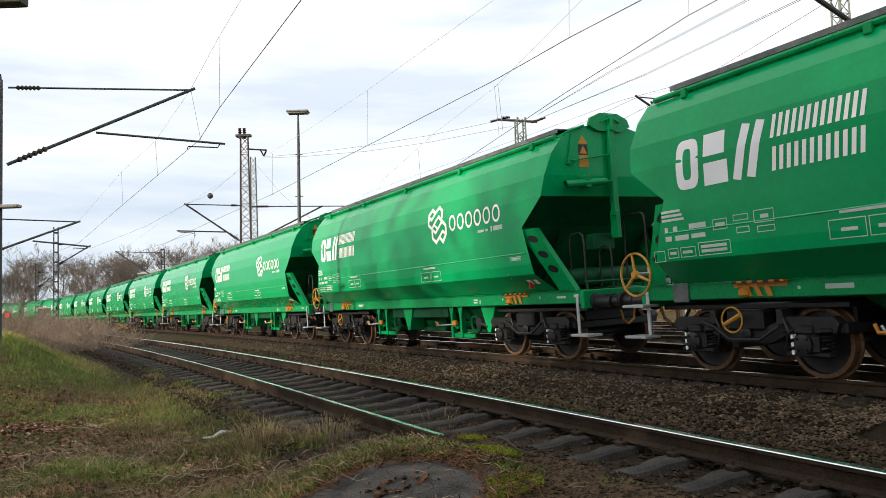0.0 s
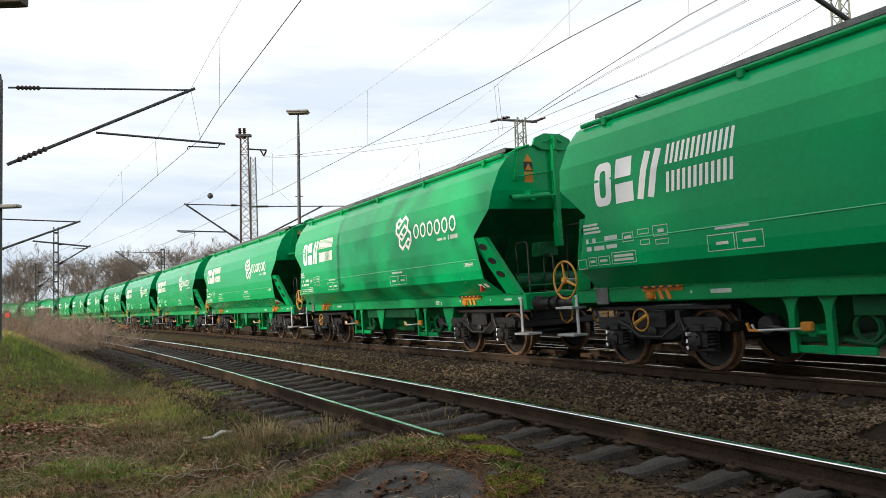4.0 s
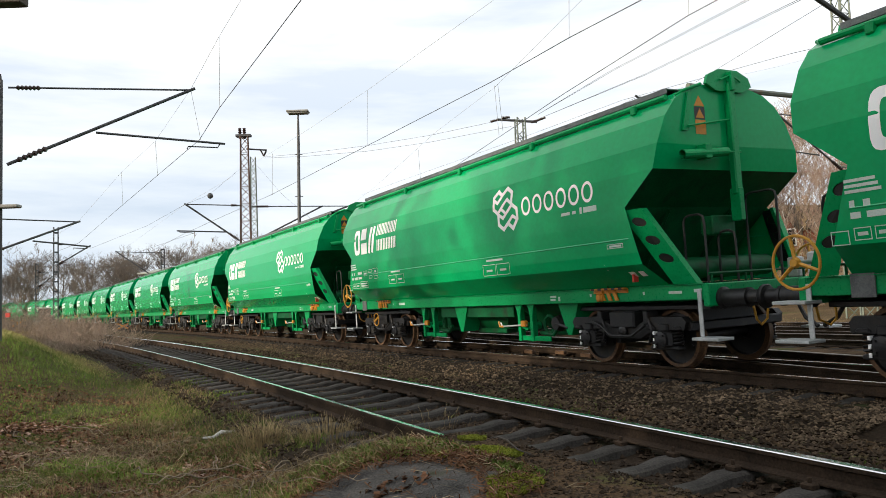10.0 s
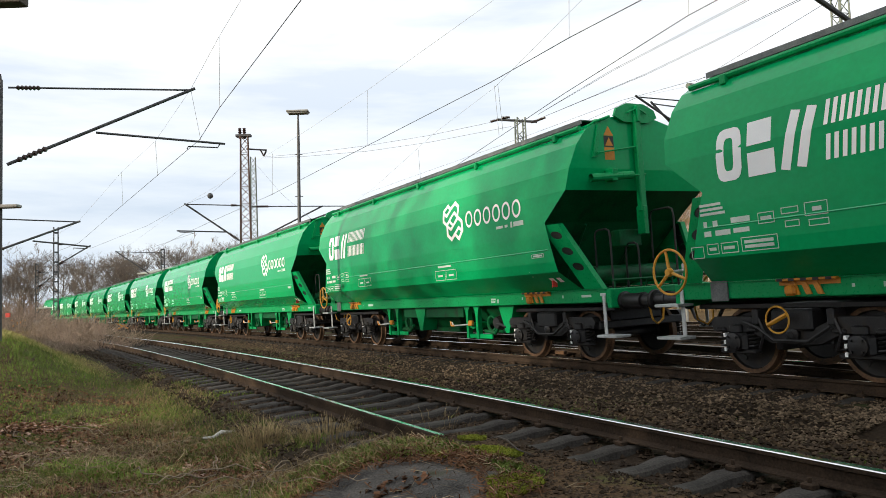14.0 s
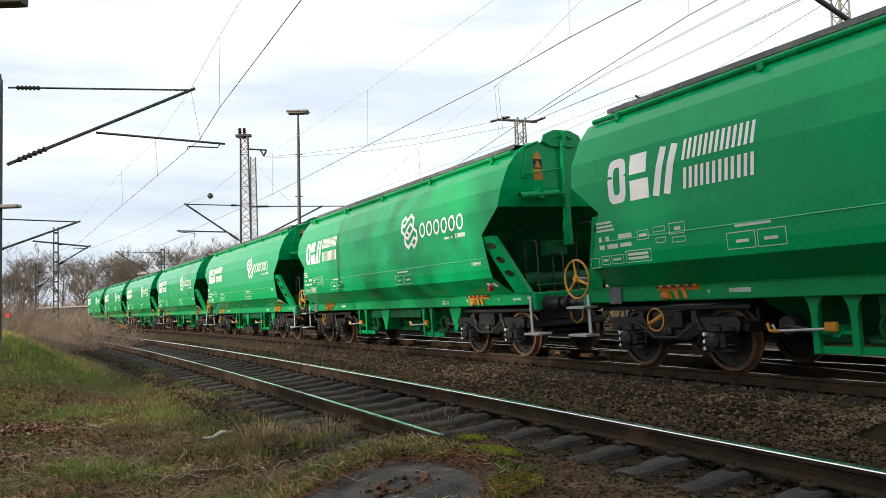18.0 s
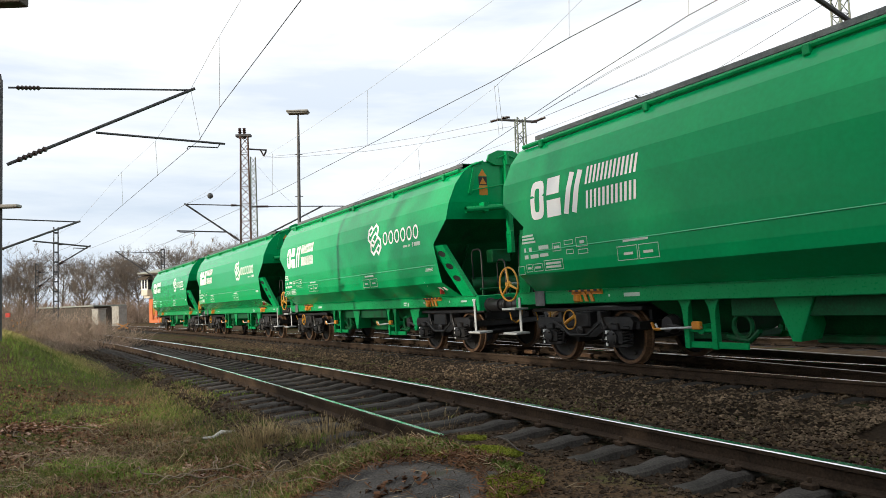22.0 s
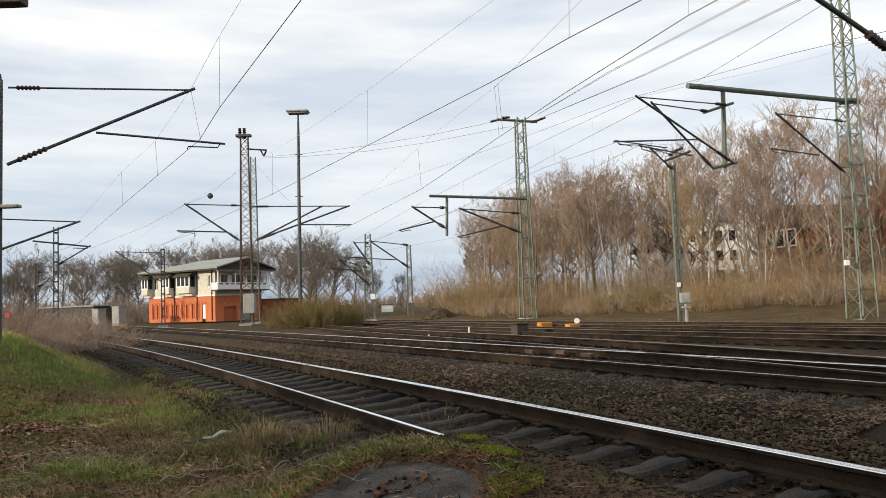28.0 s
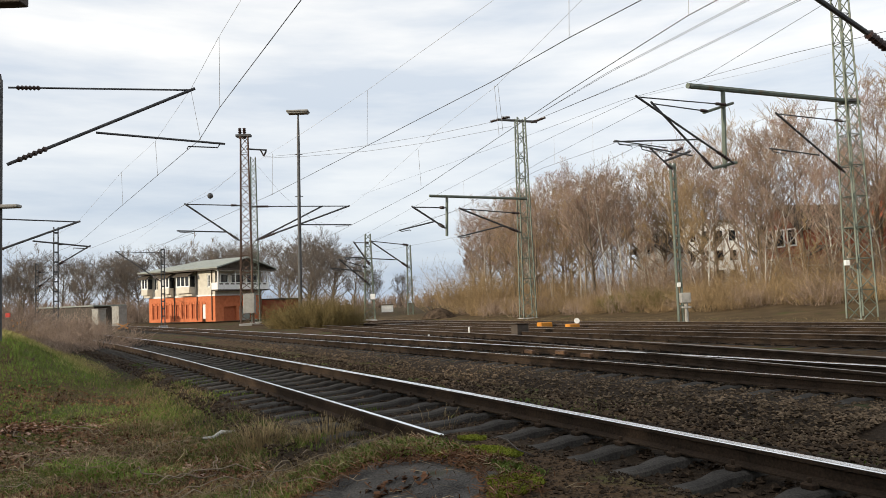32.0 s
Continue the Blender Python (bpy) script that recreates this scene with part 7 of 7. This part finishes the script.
# gravel heap, shed, white boxes far up the yard
s1 = Shape()
rg = random.Random(8)
n = 22
for r_, z_ in ((2.6, -0.2), (2.2, 0.35), (1.5, 1.0), (0.8, 1.45), (0.05, 1.6)):
    for k in range(n):
        a = 2 * math.pi * k / n
        w_ = r_ * rg.uniform(0.88, 1.12)
        s1.v.append((w_ * math.cos(a) * 1.25, w_ * math.sin(a), z_ + rg.uniform(-0.08, 0.08)))
for i in range(4):
    for k in range(n):
        s1.f.append((i * n + k, i * n + (k + 1) % n, i * n + n + (k + 1) % n, i * n + n + k))
tagged(new("earth_mound", s1.moved(pose(-0.6, 71.0, -0.35) @ Matrix.Scale(0.55, 4)).mesh("earth_mound", M_STONE)), "mound of grey-brown earth beside the yard", "mound")
s1, s2 = Shape(), Shape()
s1.box(-1.2, 1.2, -0.9, 0.9, -0.5, 1.3, 0.03)
s2.box(-1.35, 1.35, -1.05, 1.05, 1.3, 1.45, 0.03)
marker("yard_hut", "small white hut far up the yard", "hut", pose(-12.5, 165, -0.6), [("hut_wall", s1, M_WHITEPAINT), ("hut_roof", s2, M_ROOFDARK)])
for x, y, h in ((-43.2, 101.0, 2.6), (-50.0, 110.0, 2.4)):
    s1, s2 = Shape(), Shape()
    s1.box(-0.8, 0.8, -0.6, 0.6, -0.6, h, 0.04)
    s2.box(-0.9, 0.9, -0.7, 0.7, h, h + 0.12, 0.02)
    marker("concrete_hut", "grey concrete relay hut beside the signal box", "hut", pose(x, y, -0.7, 0, 0, -34), [("hut_wall", s1, M_CONCRETE), ("hut_roof", s2, M_CONCRETE)])
s1, s2 = Shape(), Shape()
s1.box(-7.0, 7.0, -2.5, 2.5, -0.6, 2.9)
s2.box(-7.4, 7.4, -2.9, 2.9, 2.9, 3.1, 0.03)
marker("long_shed", "low dark shed behind the verge brush", "shed", pose(-58, 121, -0.7, 0, 0, -30), [("shed_wall", s1, M_DARKWOOD), ("shed_roof", s2, M_ROOF)])


# ---- ground cover ----
def cover(name, mat, label, category, count, place, size, seed, blade=True):
    """Many small blades or flat leaves in one mesh."""
    rg = np.random.RandomState(seed)
    v, f = [], []
    tries = 0
    n = 0
    while n < count and tries < count * 6:
        tries += 1
        got = place(rg)
        if not got:
            continue
        x, y, k = got[:3]
        z = got[3] if len(got) > 3 else ground_z(x, y) if k != "track" else -0.235
        a, h, w = rg.uniform(0, 6.283), size[0] * rg.uniform(0.5, 1.25) * (k if not isinstance(k, str) else 1), size[1] * rg.uniform(0.6, 1.3)
        c, s = math.cos(a), math.sin(a)
        b = len(v)
        if blade:
            lx, ly = rg.uniform(-1.3, 1.3) * h, rg.uniform(-1.3, 1.3) * h
            v += [(x - c * w, y - s * w, z - 0.02), (x + c * w, y + s * w, z - 0.02), (x + lx * 0.4 + c * w * 0.7, y + ly * 0.4 + s * w * 0.7, z + h * 0.6), (x + lx * 0.4 - c * w * 0.7, y + ly * 0.4 - s * w * 0.7, z + h * 0.6), (x + lx, y + ly, z + h)]
            f += [(b, b + 1, b + 2, b + 3), (b + 3, b + 2, b + 4)]
        else:
            t = rg.uniform(-0.5, 0.5)
            v += [(x - c * h, y - s * h, z + 0.012 + rg.uniform(0, 0.02)), (x - s * w, y + c * w, z + 0.012 + t * w), (x + c * h, y + s * h, z + 0.012 + rg.uniform(0, 0.03)), (x + s * w, y - c * w, z + 0.012 - t * w + 0.02)]
            f += [(b, b + 1, b + 2), (b, b + 2, b + 3)]
        n += 1
    me = bpy.data.meshes.new(name)
    me.from_pydata(v, [], f)
    me.materials.append(mat)
    return tagged(new(name, me), label, category, kind="stuff")


def verge(rg):
    """A random place on the eye's side of the near track."""
    y = 5.0 + 26.0 * rg.rand() ** 1.6
    x = rg.uniform(-0.62 * y - 1.0, 0.62 * y)
    s, o = place_of(x, y, NEAR)
    return (x, y, o) if o > 1.3 + 0.25 * noise.noise((x * 1.3, y * 1.3, 30)) else None


def on_asphalt(x, y):
    return ((x + 0.50) / 0.84) ** 2 + ((y - 4.82) / 0.98) ** 2 < 1 + 0.25 * noise.noise((x * 1.5, y * 1.5, 7))


def green_place(rg):
    g = verge(rg)
    if not g or on_asphalt(g[0], g[1]):
        return None
    x, y, o = g
    d = noise.noise((x * 0.28, y * 0.28, 2)) + 0.5 * noise.noise((x * 1.1, y * 1.1, 5)) + 0.55 * smooth(8.5, 12, y) - 0.25 * smooth(2.0, -1.0, x + 2)
    return (x, y, 0.6 + 0.6 * smooth(0, 0.6, d)) if d > -0.06 or rg.rand() < 0.2 else None


def dry_place(rg):
    g = verge(rg)
    if not g or on_asphalt(g[0], g[1]):
        return None
    x, y, o = g
    d = noise.noise((x * 0.4 + 9, y * 0.4, 4)) + 0.4 * noise.noise((x * 1.7, y * 1.7, 8)) + 0.3 * smooth(4.2, 2.0, o)
    return (x, y, 0.6 + 0.7 * smooth(0, 0.5, d)) if d > 0.1 else None


def leaf_place(rg):
    y = 5.0 + 9.0 * rg.rand() ** 1.3
    x = rg.uniform(-0.62 * y - 1.0, 0.5 * y)
    s, o = place_of(x, y, NEAR)
    if o < 1.6 or (on_asphalt(x, y) and rg.rand() < 0.6):
        return None
    return (x, y, 1.0) if noise.noise((x * 0.6, y * 0.6, 12)) > -0.25 else None


def flat_stems(name, mat, label, count, place, length, width, seed):
    """Fine dead stems and needles lying over one another on the ground."""
    rg = np.random.RandomState(seed)
    v, f = [], []
    for i in range(count):
        got = place(rg)
        if not got:
            continue
        x, y = got[0], got[1]
        a, h, w = rg.uniform(0, 6.283), length * rg.uniform(0.35, 1.2), width * rg.uniform(0.6, 1.3)
        c, s, k = math.cos(a), math.sin(a), rg.uniform(-0.25, 0.25)
        z, b = ground_z(x, y) + 0.006, len(v)
        lift, tip = rg.uniform(0.0, 0.03), rg.uniform(0.0, 0.05)
        for u, e, dz in ((-0.5, 0.0, 0.0), (0.0, k, lift), (0.5, 0.0, tip)):
            px, py = x + c * h * u - s * h * e * 0.5, y + s * h * u + c * h * e * 0.5
            v += [(px - s * w, py + c * w, z + dz), (px + s * w, py - c * w, z + dz + w)]
        f += [(b, b + 2, b + 3, b + 1), (b + 2, b + 4, b + 5, b + 3)]
    me = bpy.data.meshes.new(name)
    me.from_pydata(v, [], f)
    me.materials.append(mat)
    return tagged(new(name, me), label, "litter", kind="stuff")


def litter_place(rg):
    y = 4.6 + 7.0 * rg.rand() ** 1.5
    x = rg.uniform(-0.62 * y - 0.6, 0.30 * y)
    s, o = place_of(x, y, NEAR)
    if o < (1.35 if s > -0.5 else 1.0):
        return None
    if on_asphalt(x, y) and rg.rand() < 0.80:
        return None
    return (x, y) if noise.noise((x * 0.9, y * 0.9, 17)) > -0.30 + 0.3 * rg.rand() else None


def litter_place3(rg):
    p = litter_place(rg)
    return (p[0], p[1], 1.0) if p and noise.noise((p[0] * 1.4, p[1] * 1.4, 51)) > 0.05 and not on_asphalt(p[0], p[1]) else None


def edge_place(rg):
    """Close round the asphalt's edge."""
    a, q = rg.uniform(0, 6.283), rg.uniform(0.80, 1.28)
    x, y = -0.50 + 0.84 * q * math.cos(a), 4.82 + 0.98 * q * math.sin(a)
    return (x, y) if noise.noise((x * 2.2, y * 2.2, 23)) > -0.15 else None


def edge_moss(rg):
    """Moss along the track side of the asphalt."""
    a = rg.uniform(-0.6, 1.5)
    q = rg.uniform(0.92, 1.75)
    x, y = -0.50 + 0.80 * q * math.cos(a), 4.82 + 1.10 * q * math.sin(a)
    return (x, y, 1.0) if noise.noise((x * 2.2, y * 2.2, 29)) > -0.05 + 0.45 * (q - 1.0) and y > 4.2 else None


flat_stems("dead_stems", M_STEM, "fine grey-brown dead stems matted over the verge", 15000, litter_place, 0.20, 0.0020, 31)
flat_stems("dead_needles", M_NEEDLE, "russet dead needles and fern bits on the verge", 15000, litter_place, 0.10, 0.0032, 32)
flat_stems("dead_needles", M_NEEDLE, "russet needles along the asphalt's edge", 3500, edge_place, 0.11, 0.003, 33)
cover("moss", M_MOSS, "yellow-green moss beside the asphalt", "moss", 16000, edge_moss, (0.022, 0.007), 34)
cover("green_grass", M_GRASS, "short green grass on the verge", "grass", 70000, green_place, (0.065, 0.0035), 1)
def pale_place(rg):
    y = 15.0 + 20.0 * rg.rand() ** 1.2
    x = rg.uniform(-0.62 * y - 1.0, -0.42 * y)
    s, o = place_of(x, y, NEAR)
    if o < 2.0:
        return None
    return (x, y, 1.0) if noise.noise((x * 0.35, y * 0.35, 41)) + 0.7 * smooth(15, 26, y) > 0.3 * rg.rand() else None


def track_edge(rg):
    """The ragged edge of the verge, up to the sleeper ends."""
    s, o = 0.3 + 11 * rg.rand() ** 1.2, 1.45 + 1.5 * rg.rand()
    p = on_near(s, o, 0)
    d = noise.noise((p.x * 0.8, p.y * 0.8, 71)) + 0.9 * (o - 1.5)
    return (p.x, p.y, 0.7 + 0.5 * rg.rand(), p.z + float(np.interp(o, [1.5, 2.25, 2.9], [-0.235, -0.375, -0.38]))) if d > -0.15 else None


cover("edge_weeds", M_WEED, "green weeds along the sleeper ends", "weeds", 9000, track_edge, (0.065, 0.005), 72)
cover("edge_grass", M_DRY, "dry brown grass along the sleeper ends", "grass", 5500, track_edge, (0.11, 0.003), 73)
cover("pale_grass", M_PALE, "pale straw grass on the sunlit verge", "grass", 11000, pale_place, (0.11, 0.006), 42)
cover("dry_grass", M_DRY, "dry straw-coloured grass on the verge", "grass", 14000, dry_place, (0.10, 0.0016), 2)
cover("verge_weeds", M_WEED, "low green weeds among the litter", "weeds", 20000, litter_place3, (0.038, 0.008), 44)
cover("fallen_leaves", M_LEAF, "brown fallen leaves lying on bare earth", "leaves", 9000, leaf_place, (0.027, 0.017), 3, False)


def leaf_drift(rg):
    """Places in a few drifts of larger faded leaves."""
    cx, cy, r_ = ((-4.9, 9.1, 0.7), (-4.2, 8.5, 0.7), (-1.5, 7.6, 0.7), (-2.6, 7.7, 0.5), (-5.6, 10.6, 0.6), (-0.9, 7.3, 0.6))[rg.randint(6)]
    a, q = rg.uniform(0, 6.283), r_ * math.sqrt(rg.rand())
    x, y = cx + 1.4 * q * math.cos(a), cy + 0.7 * q * math.sin(a)
    return (x, y, 1.0) if noise.noise((x * 2.1, y * 2.1, 61)) > -0.1 and not on_asphalt(x, y) else None


cover("fallen_leaves", M_LEAF2, "large faded pinkish-brown leaves in drifts", "leaves", 1100, leaf_drift, (0.036, 0.024), 62, False)
cover("fallen_leaves", M_NEEDLE, "dark russet leaves in drifts", "leaves", 1900, leaf_drift, (0.034, 0.020), 63, False)


def tuft(label, x, y, n, h, rad, mat, seed):
    rg = random.Random(seed)
    s = Shape()
    for k in range(n):
        a, q = rg.uniform(0, 6.283), rad * math.sqrt(rg.random())
        p = Vector((x + q * math.cos(a), y + q * math.sin(a), ground_z(x, y) - 0.02))
        e = Vector((math.cos(a) * rg.uniform(0, 0.7), math.sin(a) * rg.uniform(0, 0.7), 1)).normalized()
        hh = h * rg.uniform(0.45, 1.0)
        mid, tip = p + e * hh * 0.6, p + e * hh + Vector((math.cos(a), math.sin(a), -0.6)) * hh * rg.uniform(0.05, 0.55)
        w = Vector((-math.sin(a), math.cos(a), 0)) * (0.0034 if h < 0.25 else 0.0028)
        b = len(s.v)
        s.v += [tuple(p - w), tuple(p + w), tuple(mid + w * 0.7), tuple(mid - w * 0.7), tuple(tip)]
        s.f += [(b, b + 1, b + 2, b + 3), (b + 3, b + 2, b + 4)]
    return tagged(new("grass_tuft", s.mesh("grass_tuft", mat)), label, "grass tuft", "grass tufts")


tuft("large tuft of dry straw grass beside the rail", -1.30, 8.35, 420, 0.44, 0.36, M_DRY, 1)
tuft("tuft of dry straw grass beside the rail", -2.05, 8.45, 380, 0.50, 0.30, M_DRY, 2)
tuft("green grass tuft among the straw", -1.50, 8.25, 160, 0.22, 0.18, M_GRASS, 3)
tuft("green grass tuft among fallen leaves", -3.45, 7.75, 1000, 0.17, 0.38, M_GRASS, 4)
tuft("green grass tuft on bare earth", -3.95, 8.1, 800, 0.15, 0.34, M_GRASS, 5)
tuft("green grass tuft among fallen leaves", -2.9, 7.4, 600, 0.14, 0.36, M_GRASS, 16)
tuft("green grass tuft beside the peeled stick", -2.7, 10.3, 500, 0.16, 0.4, M_GRASS, 14)
tuft("green grass tuft at the verge's edge", -1.15, 8.9, 300, 0.2, 0.25, M_GRASS, 15)
tuft("low dry grass tuft", -3.3, 9.0, 220, 0.22, 0.4, M_DRY, 6)
tuft("low dry grass tuft", -4.2, 10.4, 220, 0.3, 0.5, M_DRY, 7)
tuft("low dry grass tuft beside the rail", -0.35, 8.35, 160, 0.2, 0.3, M_DRY, 8)
tuft("thin dry weeds in the track", -0.1, 8.9, 60, 0.4, 0.5, M_DRY, 9)

# asphalt patch, dead stick, bramble runners
s1 = Shape()
n = 72
ring_ = []
for k in range(n):
    a = 2 * math.pi * k / n
    q = 1 + 0.22 * noise.noise((math.cos(a) * 2, math.sin(a) * 2, 4)) + 0.20 * noise.noise((math.cos(a) * 7, math.sin(a) * 7, 1))
    ring_.append((-0.50 + 0.84 * q * math.cos(a), 4.82 + 0.98 * q * math.sin(a)))
s1.add([(-0.50, 4.82, ground_z(-0.50, 4.82) + 0.018)] + [(-0.50 + (x + 0.50) * 0.6, 4.82 + (y - 4.82) * 0.6, ground_z(-0.50 + (x + 0.50) * 0.6, 4.82 + (y - 4.82) * 0.6) + 0.014) for x, y in ring_] + [(x, y, ground_z(x, y) + 0.004) for x, y in ring_], [(0, 1 + k, 1 + (k + 1) % n) for k in range(n)] + [(1 + k, 1 + n + k, 1 + n + (k + 1) % n, 1 + (k + 1) % n) for k in range(n)])
tagged(new("asphalt_patch", s1.mesh("asphalt_patch", M_ASPHALT, True)), "broken patch of old asphalt strewn with leaves", "asphalt", kind="structure")
s1 = Shape()
z0 = ground_z(-2.9, 9.2)
s1.tube([(-2.98, 9.30, z0 + 0.05), (-2.88, 9.36, z0 + 0.04), (-2.80, 9.46, z0 + 0.09), (-2.70, 9.48, z0 + 0.08), (-2.58, 9.56, z0 + 0.09)], [0.012, 0.021, 0.023, 0.018, 0.010], 7)
tagged(new("dead_stick", s1.mesh("dead_stick", M_BIRCH, True)), "pale peeled dead stick lying in the grass", "stick")


for x, y, r_ in ((-2.02, 7.95, 0.055), (-1.86, 7.85, 0.045)):
    s1 = Shape()
    s1.lathe([(0.3 * r_, -0.5 * r_), (0.9 * r_, -0.3 * r_), (r_, 0.1 * r_), (0.7 * r_, 0.55 * r_), (0.2 * r_, 0.7 * r_)], "z", 9, (x, y, ground_z(x, y) + 0.02))
    tagged(new("stone", s1.mesh("stone", M_STEM, True)), "small tan stone lying in the litter", "stone", "stones by the tufts")
z0 = ground_z(0.40, 6.0)
s1 = Shape()
s1.tube([(0.28, 6.10, z0 + 0.03), (0.36, 6.05, z0 + 0.07), (0.44, 5.92, z0 + 0.06), (0.50, 5.70, z0 + 0.03), (0.58, 5.55, z0 + 0.02)], [0.004, 0.006, 0.007, 0.006, 0.003], 6)
tagged(new("bent_root", s1.mesh("bent_root", M_DARKWOOD, True)), "thin bent dead root on the moss", "root")


HEAP = Shape()


def runner(x, y, turn, length, seed, r=0.008):
    rg = random.Random(seed)
    pts, a = [], turn
    for k in range(9):
        pts.append((x, y, ground_z(x, y) + 0.03 + 0.07 * abs(math.sin(k * 1.3))))
        a += rg.uniform(-0.5, 0.5)
        x, y = x + math.cos(a) * length / 8, y + math.sin(a) * length / 8
    if seed >= 300:
        HEAP.tube([(a_, b_, c_ + 0.05 * rg.random()) for a_, b_, c_ in pts], r, 4)
        return
    s = Shape()
    s.tube(pts, r, 4)
    tagged(new("bramble_runner", s.mesh("bramble_runner", M_BARK)), "dry brown bramble runner lying over the ground", "bramble", "bramble runners")


rg = random.Random(77)
for k in range(46):
    y = rg.uniform(5.6, 10.5)
    x = rg.uniform(-0.6 * y, 0.14 * y)
    if place_of(x, y, NEAR)[1] > 1.6:
        runner(x, y, rg.uniform(0, 6.28), rg.uniform(0.4, 1.4), k, rg.uniform(0.003, 0.007))


for k in range(70):
    a, q = rg.uniform(0, 6.28), math.sqrt(rg.random())
    runner(-3.75 + 0.95 * q * math.cos(a), 8.3 + 0.75 * q * math.sin(a), rg.uniform(0, 6.28), rg.uniform(0.25, 0.7), 300 + k, rg.uniform(0.002, 0.004))


tagged(new("bramble_tangle", HEAP.mesh("bramble_tangle", M_STEM)), "tangle of dry brown bramble stems on the verge", "bramble", kind="stuff")


# ---- ballast stones ----
def stones(name, label, count, place, seed, lo=0.014, hi=0.034, mat=None):
    rg = np.random.RandomState(seed)
    base = np.array([(1, 0, 0), (0, 1, 0), (-1, 0, 0), (0, -1, 0), (0, 0, 1), (0, 0, -1)], float)
    tri = [(0, 1, 4), (1, 2, 4), (2, 3, 4), (3, 0, 4), (1, 0, 5), (2, 1, 5), (3, 2, 5), (0, 3, 5)]
    v, f = [], []
    for i in range(count):
        p = place(rg)
        if p is None:
            continue
        b = base * rg.uniform(0.7, 1.25, (6, 1)) + rg.uniform(-0.35, 0.35, (6, 3))
        b = b * rg.uniform(lo, hi) * np.array([1.2, 1.0, 0.75])
        a = rg.uniform(0, 6.283)
        c, s = math.cos(a), math.sin(a)
        k = len(v)
        for q in b:
            v.append((p[0] + q[0] * c - q[1] * s, p[1] + q[0] * s + q[1] * c, p[2] + q[2]))
        f += [(x + k, y + k, z + k) for x, y, z in tri]
    me = bpy.data.meshes.new(name)
    me.from_pydata(v, [], f)
    me.materials.append(mat or M_STONE)
    return tagged(new(name, me), label, "ballast", kind="stuff")


def near_stone(rg):
    s = -6.5 + 34 * rg.rand() ** 1.7
    o = rg.uniform(-2.4, 1.9)
    return on_near(s, o, -0.222 - 0.034 * smooth(0.75, 0.45, abs(o)) + rg.uniform(-0.012, 0.012))


def main_stone(rg):
    s = -13 + 34 * rg.rand() ** 1.5
    o = rg.uniform(-1.6, 3.0)
    return on_main(s, o, -0.205 - 0.022 * smooth(0.75, 0.45, abs(o)) - 0.09 * smooth(1.7, 2.6, o) + rg.uniform(-0.012, 0.012))


stones("ballast_stones", "loose dark ballast stones of the near track", 20000, near_stone, 1)
def cinder_stone(rg):
    s = -9 + 34 * rg.rand() ** 1.6
    p = on_near(s, rg.uniform(-8.2, -2.2), 0)
    return p.x, p.y, ground_z(p.x, p.y) + rg.uniform(-0.006, 0.008)


def mound_stone(rg):
    p = on_near(rg.uniform(-5.5, -0.8), rg.uniform(0.25, 1.9), 0)
    return None if on_asphalt(p.x, p.y) else (p.x, p.y, ground_z(p.x, p.y) + rg.uniform(-0.004, 0.006))


stones("cinder_stones", "fine brown cinders beside the asphalt", 7000, mound_stone, 5, 0.007, 0.018)
stones("cinder_stones", "fine brown cinders between the two tracks", 46000, cinder_stone, 4, 0.010, 0.022, M_CINDER)
stones("ballast_stones", "loose brown ballast stones of the main track", 24000, main_stone, 2, 0.015, 0.032, M_CINDER)


def moss_place(rg):
    s = -5 + 22 * rg.rand() ** 1.4
    o = rg.uniform(-6.5, 1.6)
    p = on_near(s, o, 0)
    if noise.noise((p.x * 0.9, p.y * 0.9, 20)) + 0.5 * noise.noise((p.x * 2.5, p.y * 2.5, 21)) < 0.22:
        return None
    return p.x, p.y, "track" if o > -2.0 else 1.0


cover("track_weeds", M_WEED, "low green weeds and moss growing in the ballast", "weeds", 12000, moss_place, (0.030, 0.006), 9)


def bank_place(rg):
    p = on_main(rg.uniform(-8, 60), -rg.uniform(19.5, 24.5), 0)
    return p.x, p.y, 1.0


cover("bank_grass", M_DRY, "dry straw grass along the foot of the bank", "grass", 6000, bank_place, (0.14, 0.010), 14)


# ---- the train runs past ----
LENGTH, SPEED = 15.09, 10.788
DRIFT = ((0.0, 0.62), (2.0, 0.40), (6.0, 0.16), (10.0, 0.06), (13.0, 0.02), (19.0, 0.10), (24.0, 0.10), (26.0, 0.0), (32.0, 0.0))


def along(i, t):
    """Place along the line of wagon i's middle at t seconds; wagon 0 leads."""
    return -5.57 + (i - 10) * LENGTH - SPEED * (t - 13.0) + float(np.interp(t, [a for a, b in DRIFT], [b for a, b in DRIFT]))


def wagon_pose(s):
    p, q = on_main(s - 4.9), on_main(s + 4.9)
    x = (p - q).normalized()
    c = on_main(s, 0, 0)
    up = (on_main(s, 0, 1) - c).normalized()
    y = up.cross(x).normalized()
    m = Matrix((x, y, x.cross(y))).transposed().to_4x4()
    m.translation = (p + q) / 2
    return m


def motions():
    for i, w in enumerate(WAGONS):
        walk(w, [(0.5 * k, wagon_pose(along(i, 0.5 * k))) for k in range(65)])
    # all wheelsets roll alike
    sets = [o for w in WAGONS for o in w.children_recursive if o.name.startswith("wheelset")]
    walk(sets[0], [(k / FPS, pose(0, 0, 0, 0, math.degrees(SPEED * k / FPS / 0.46) % 360)) for k in range(int(32 * FPS) + 1)])
    keys = sets[0].animation_data
    for o in sets[1:]:
        o.rotation_mode = "QUATERNION"
        o.animation_data_create()
        o.animation_data.action = keys.action
        o.animation_data.action_slot = keys.action_slot


motions()
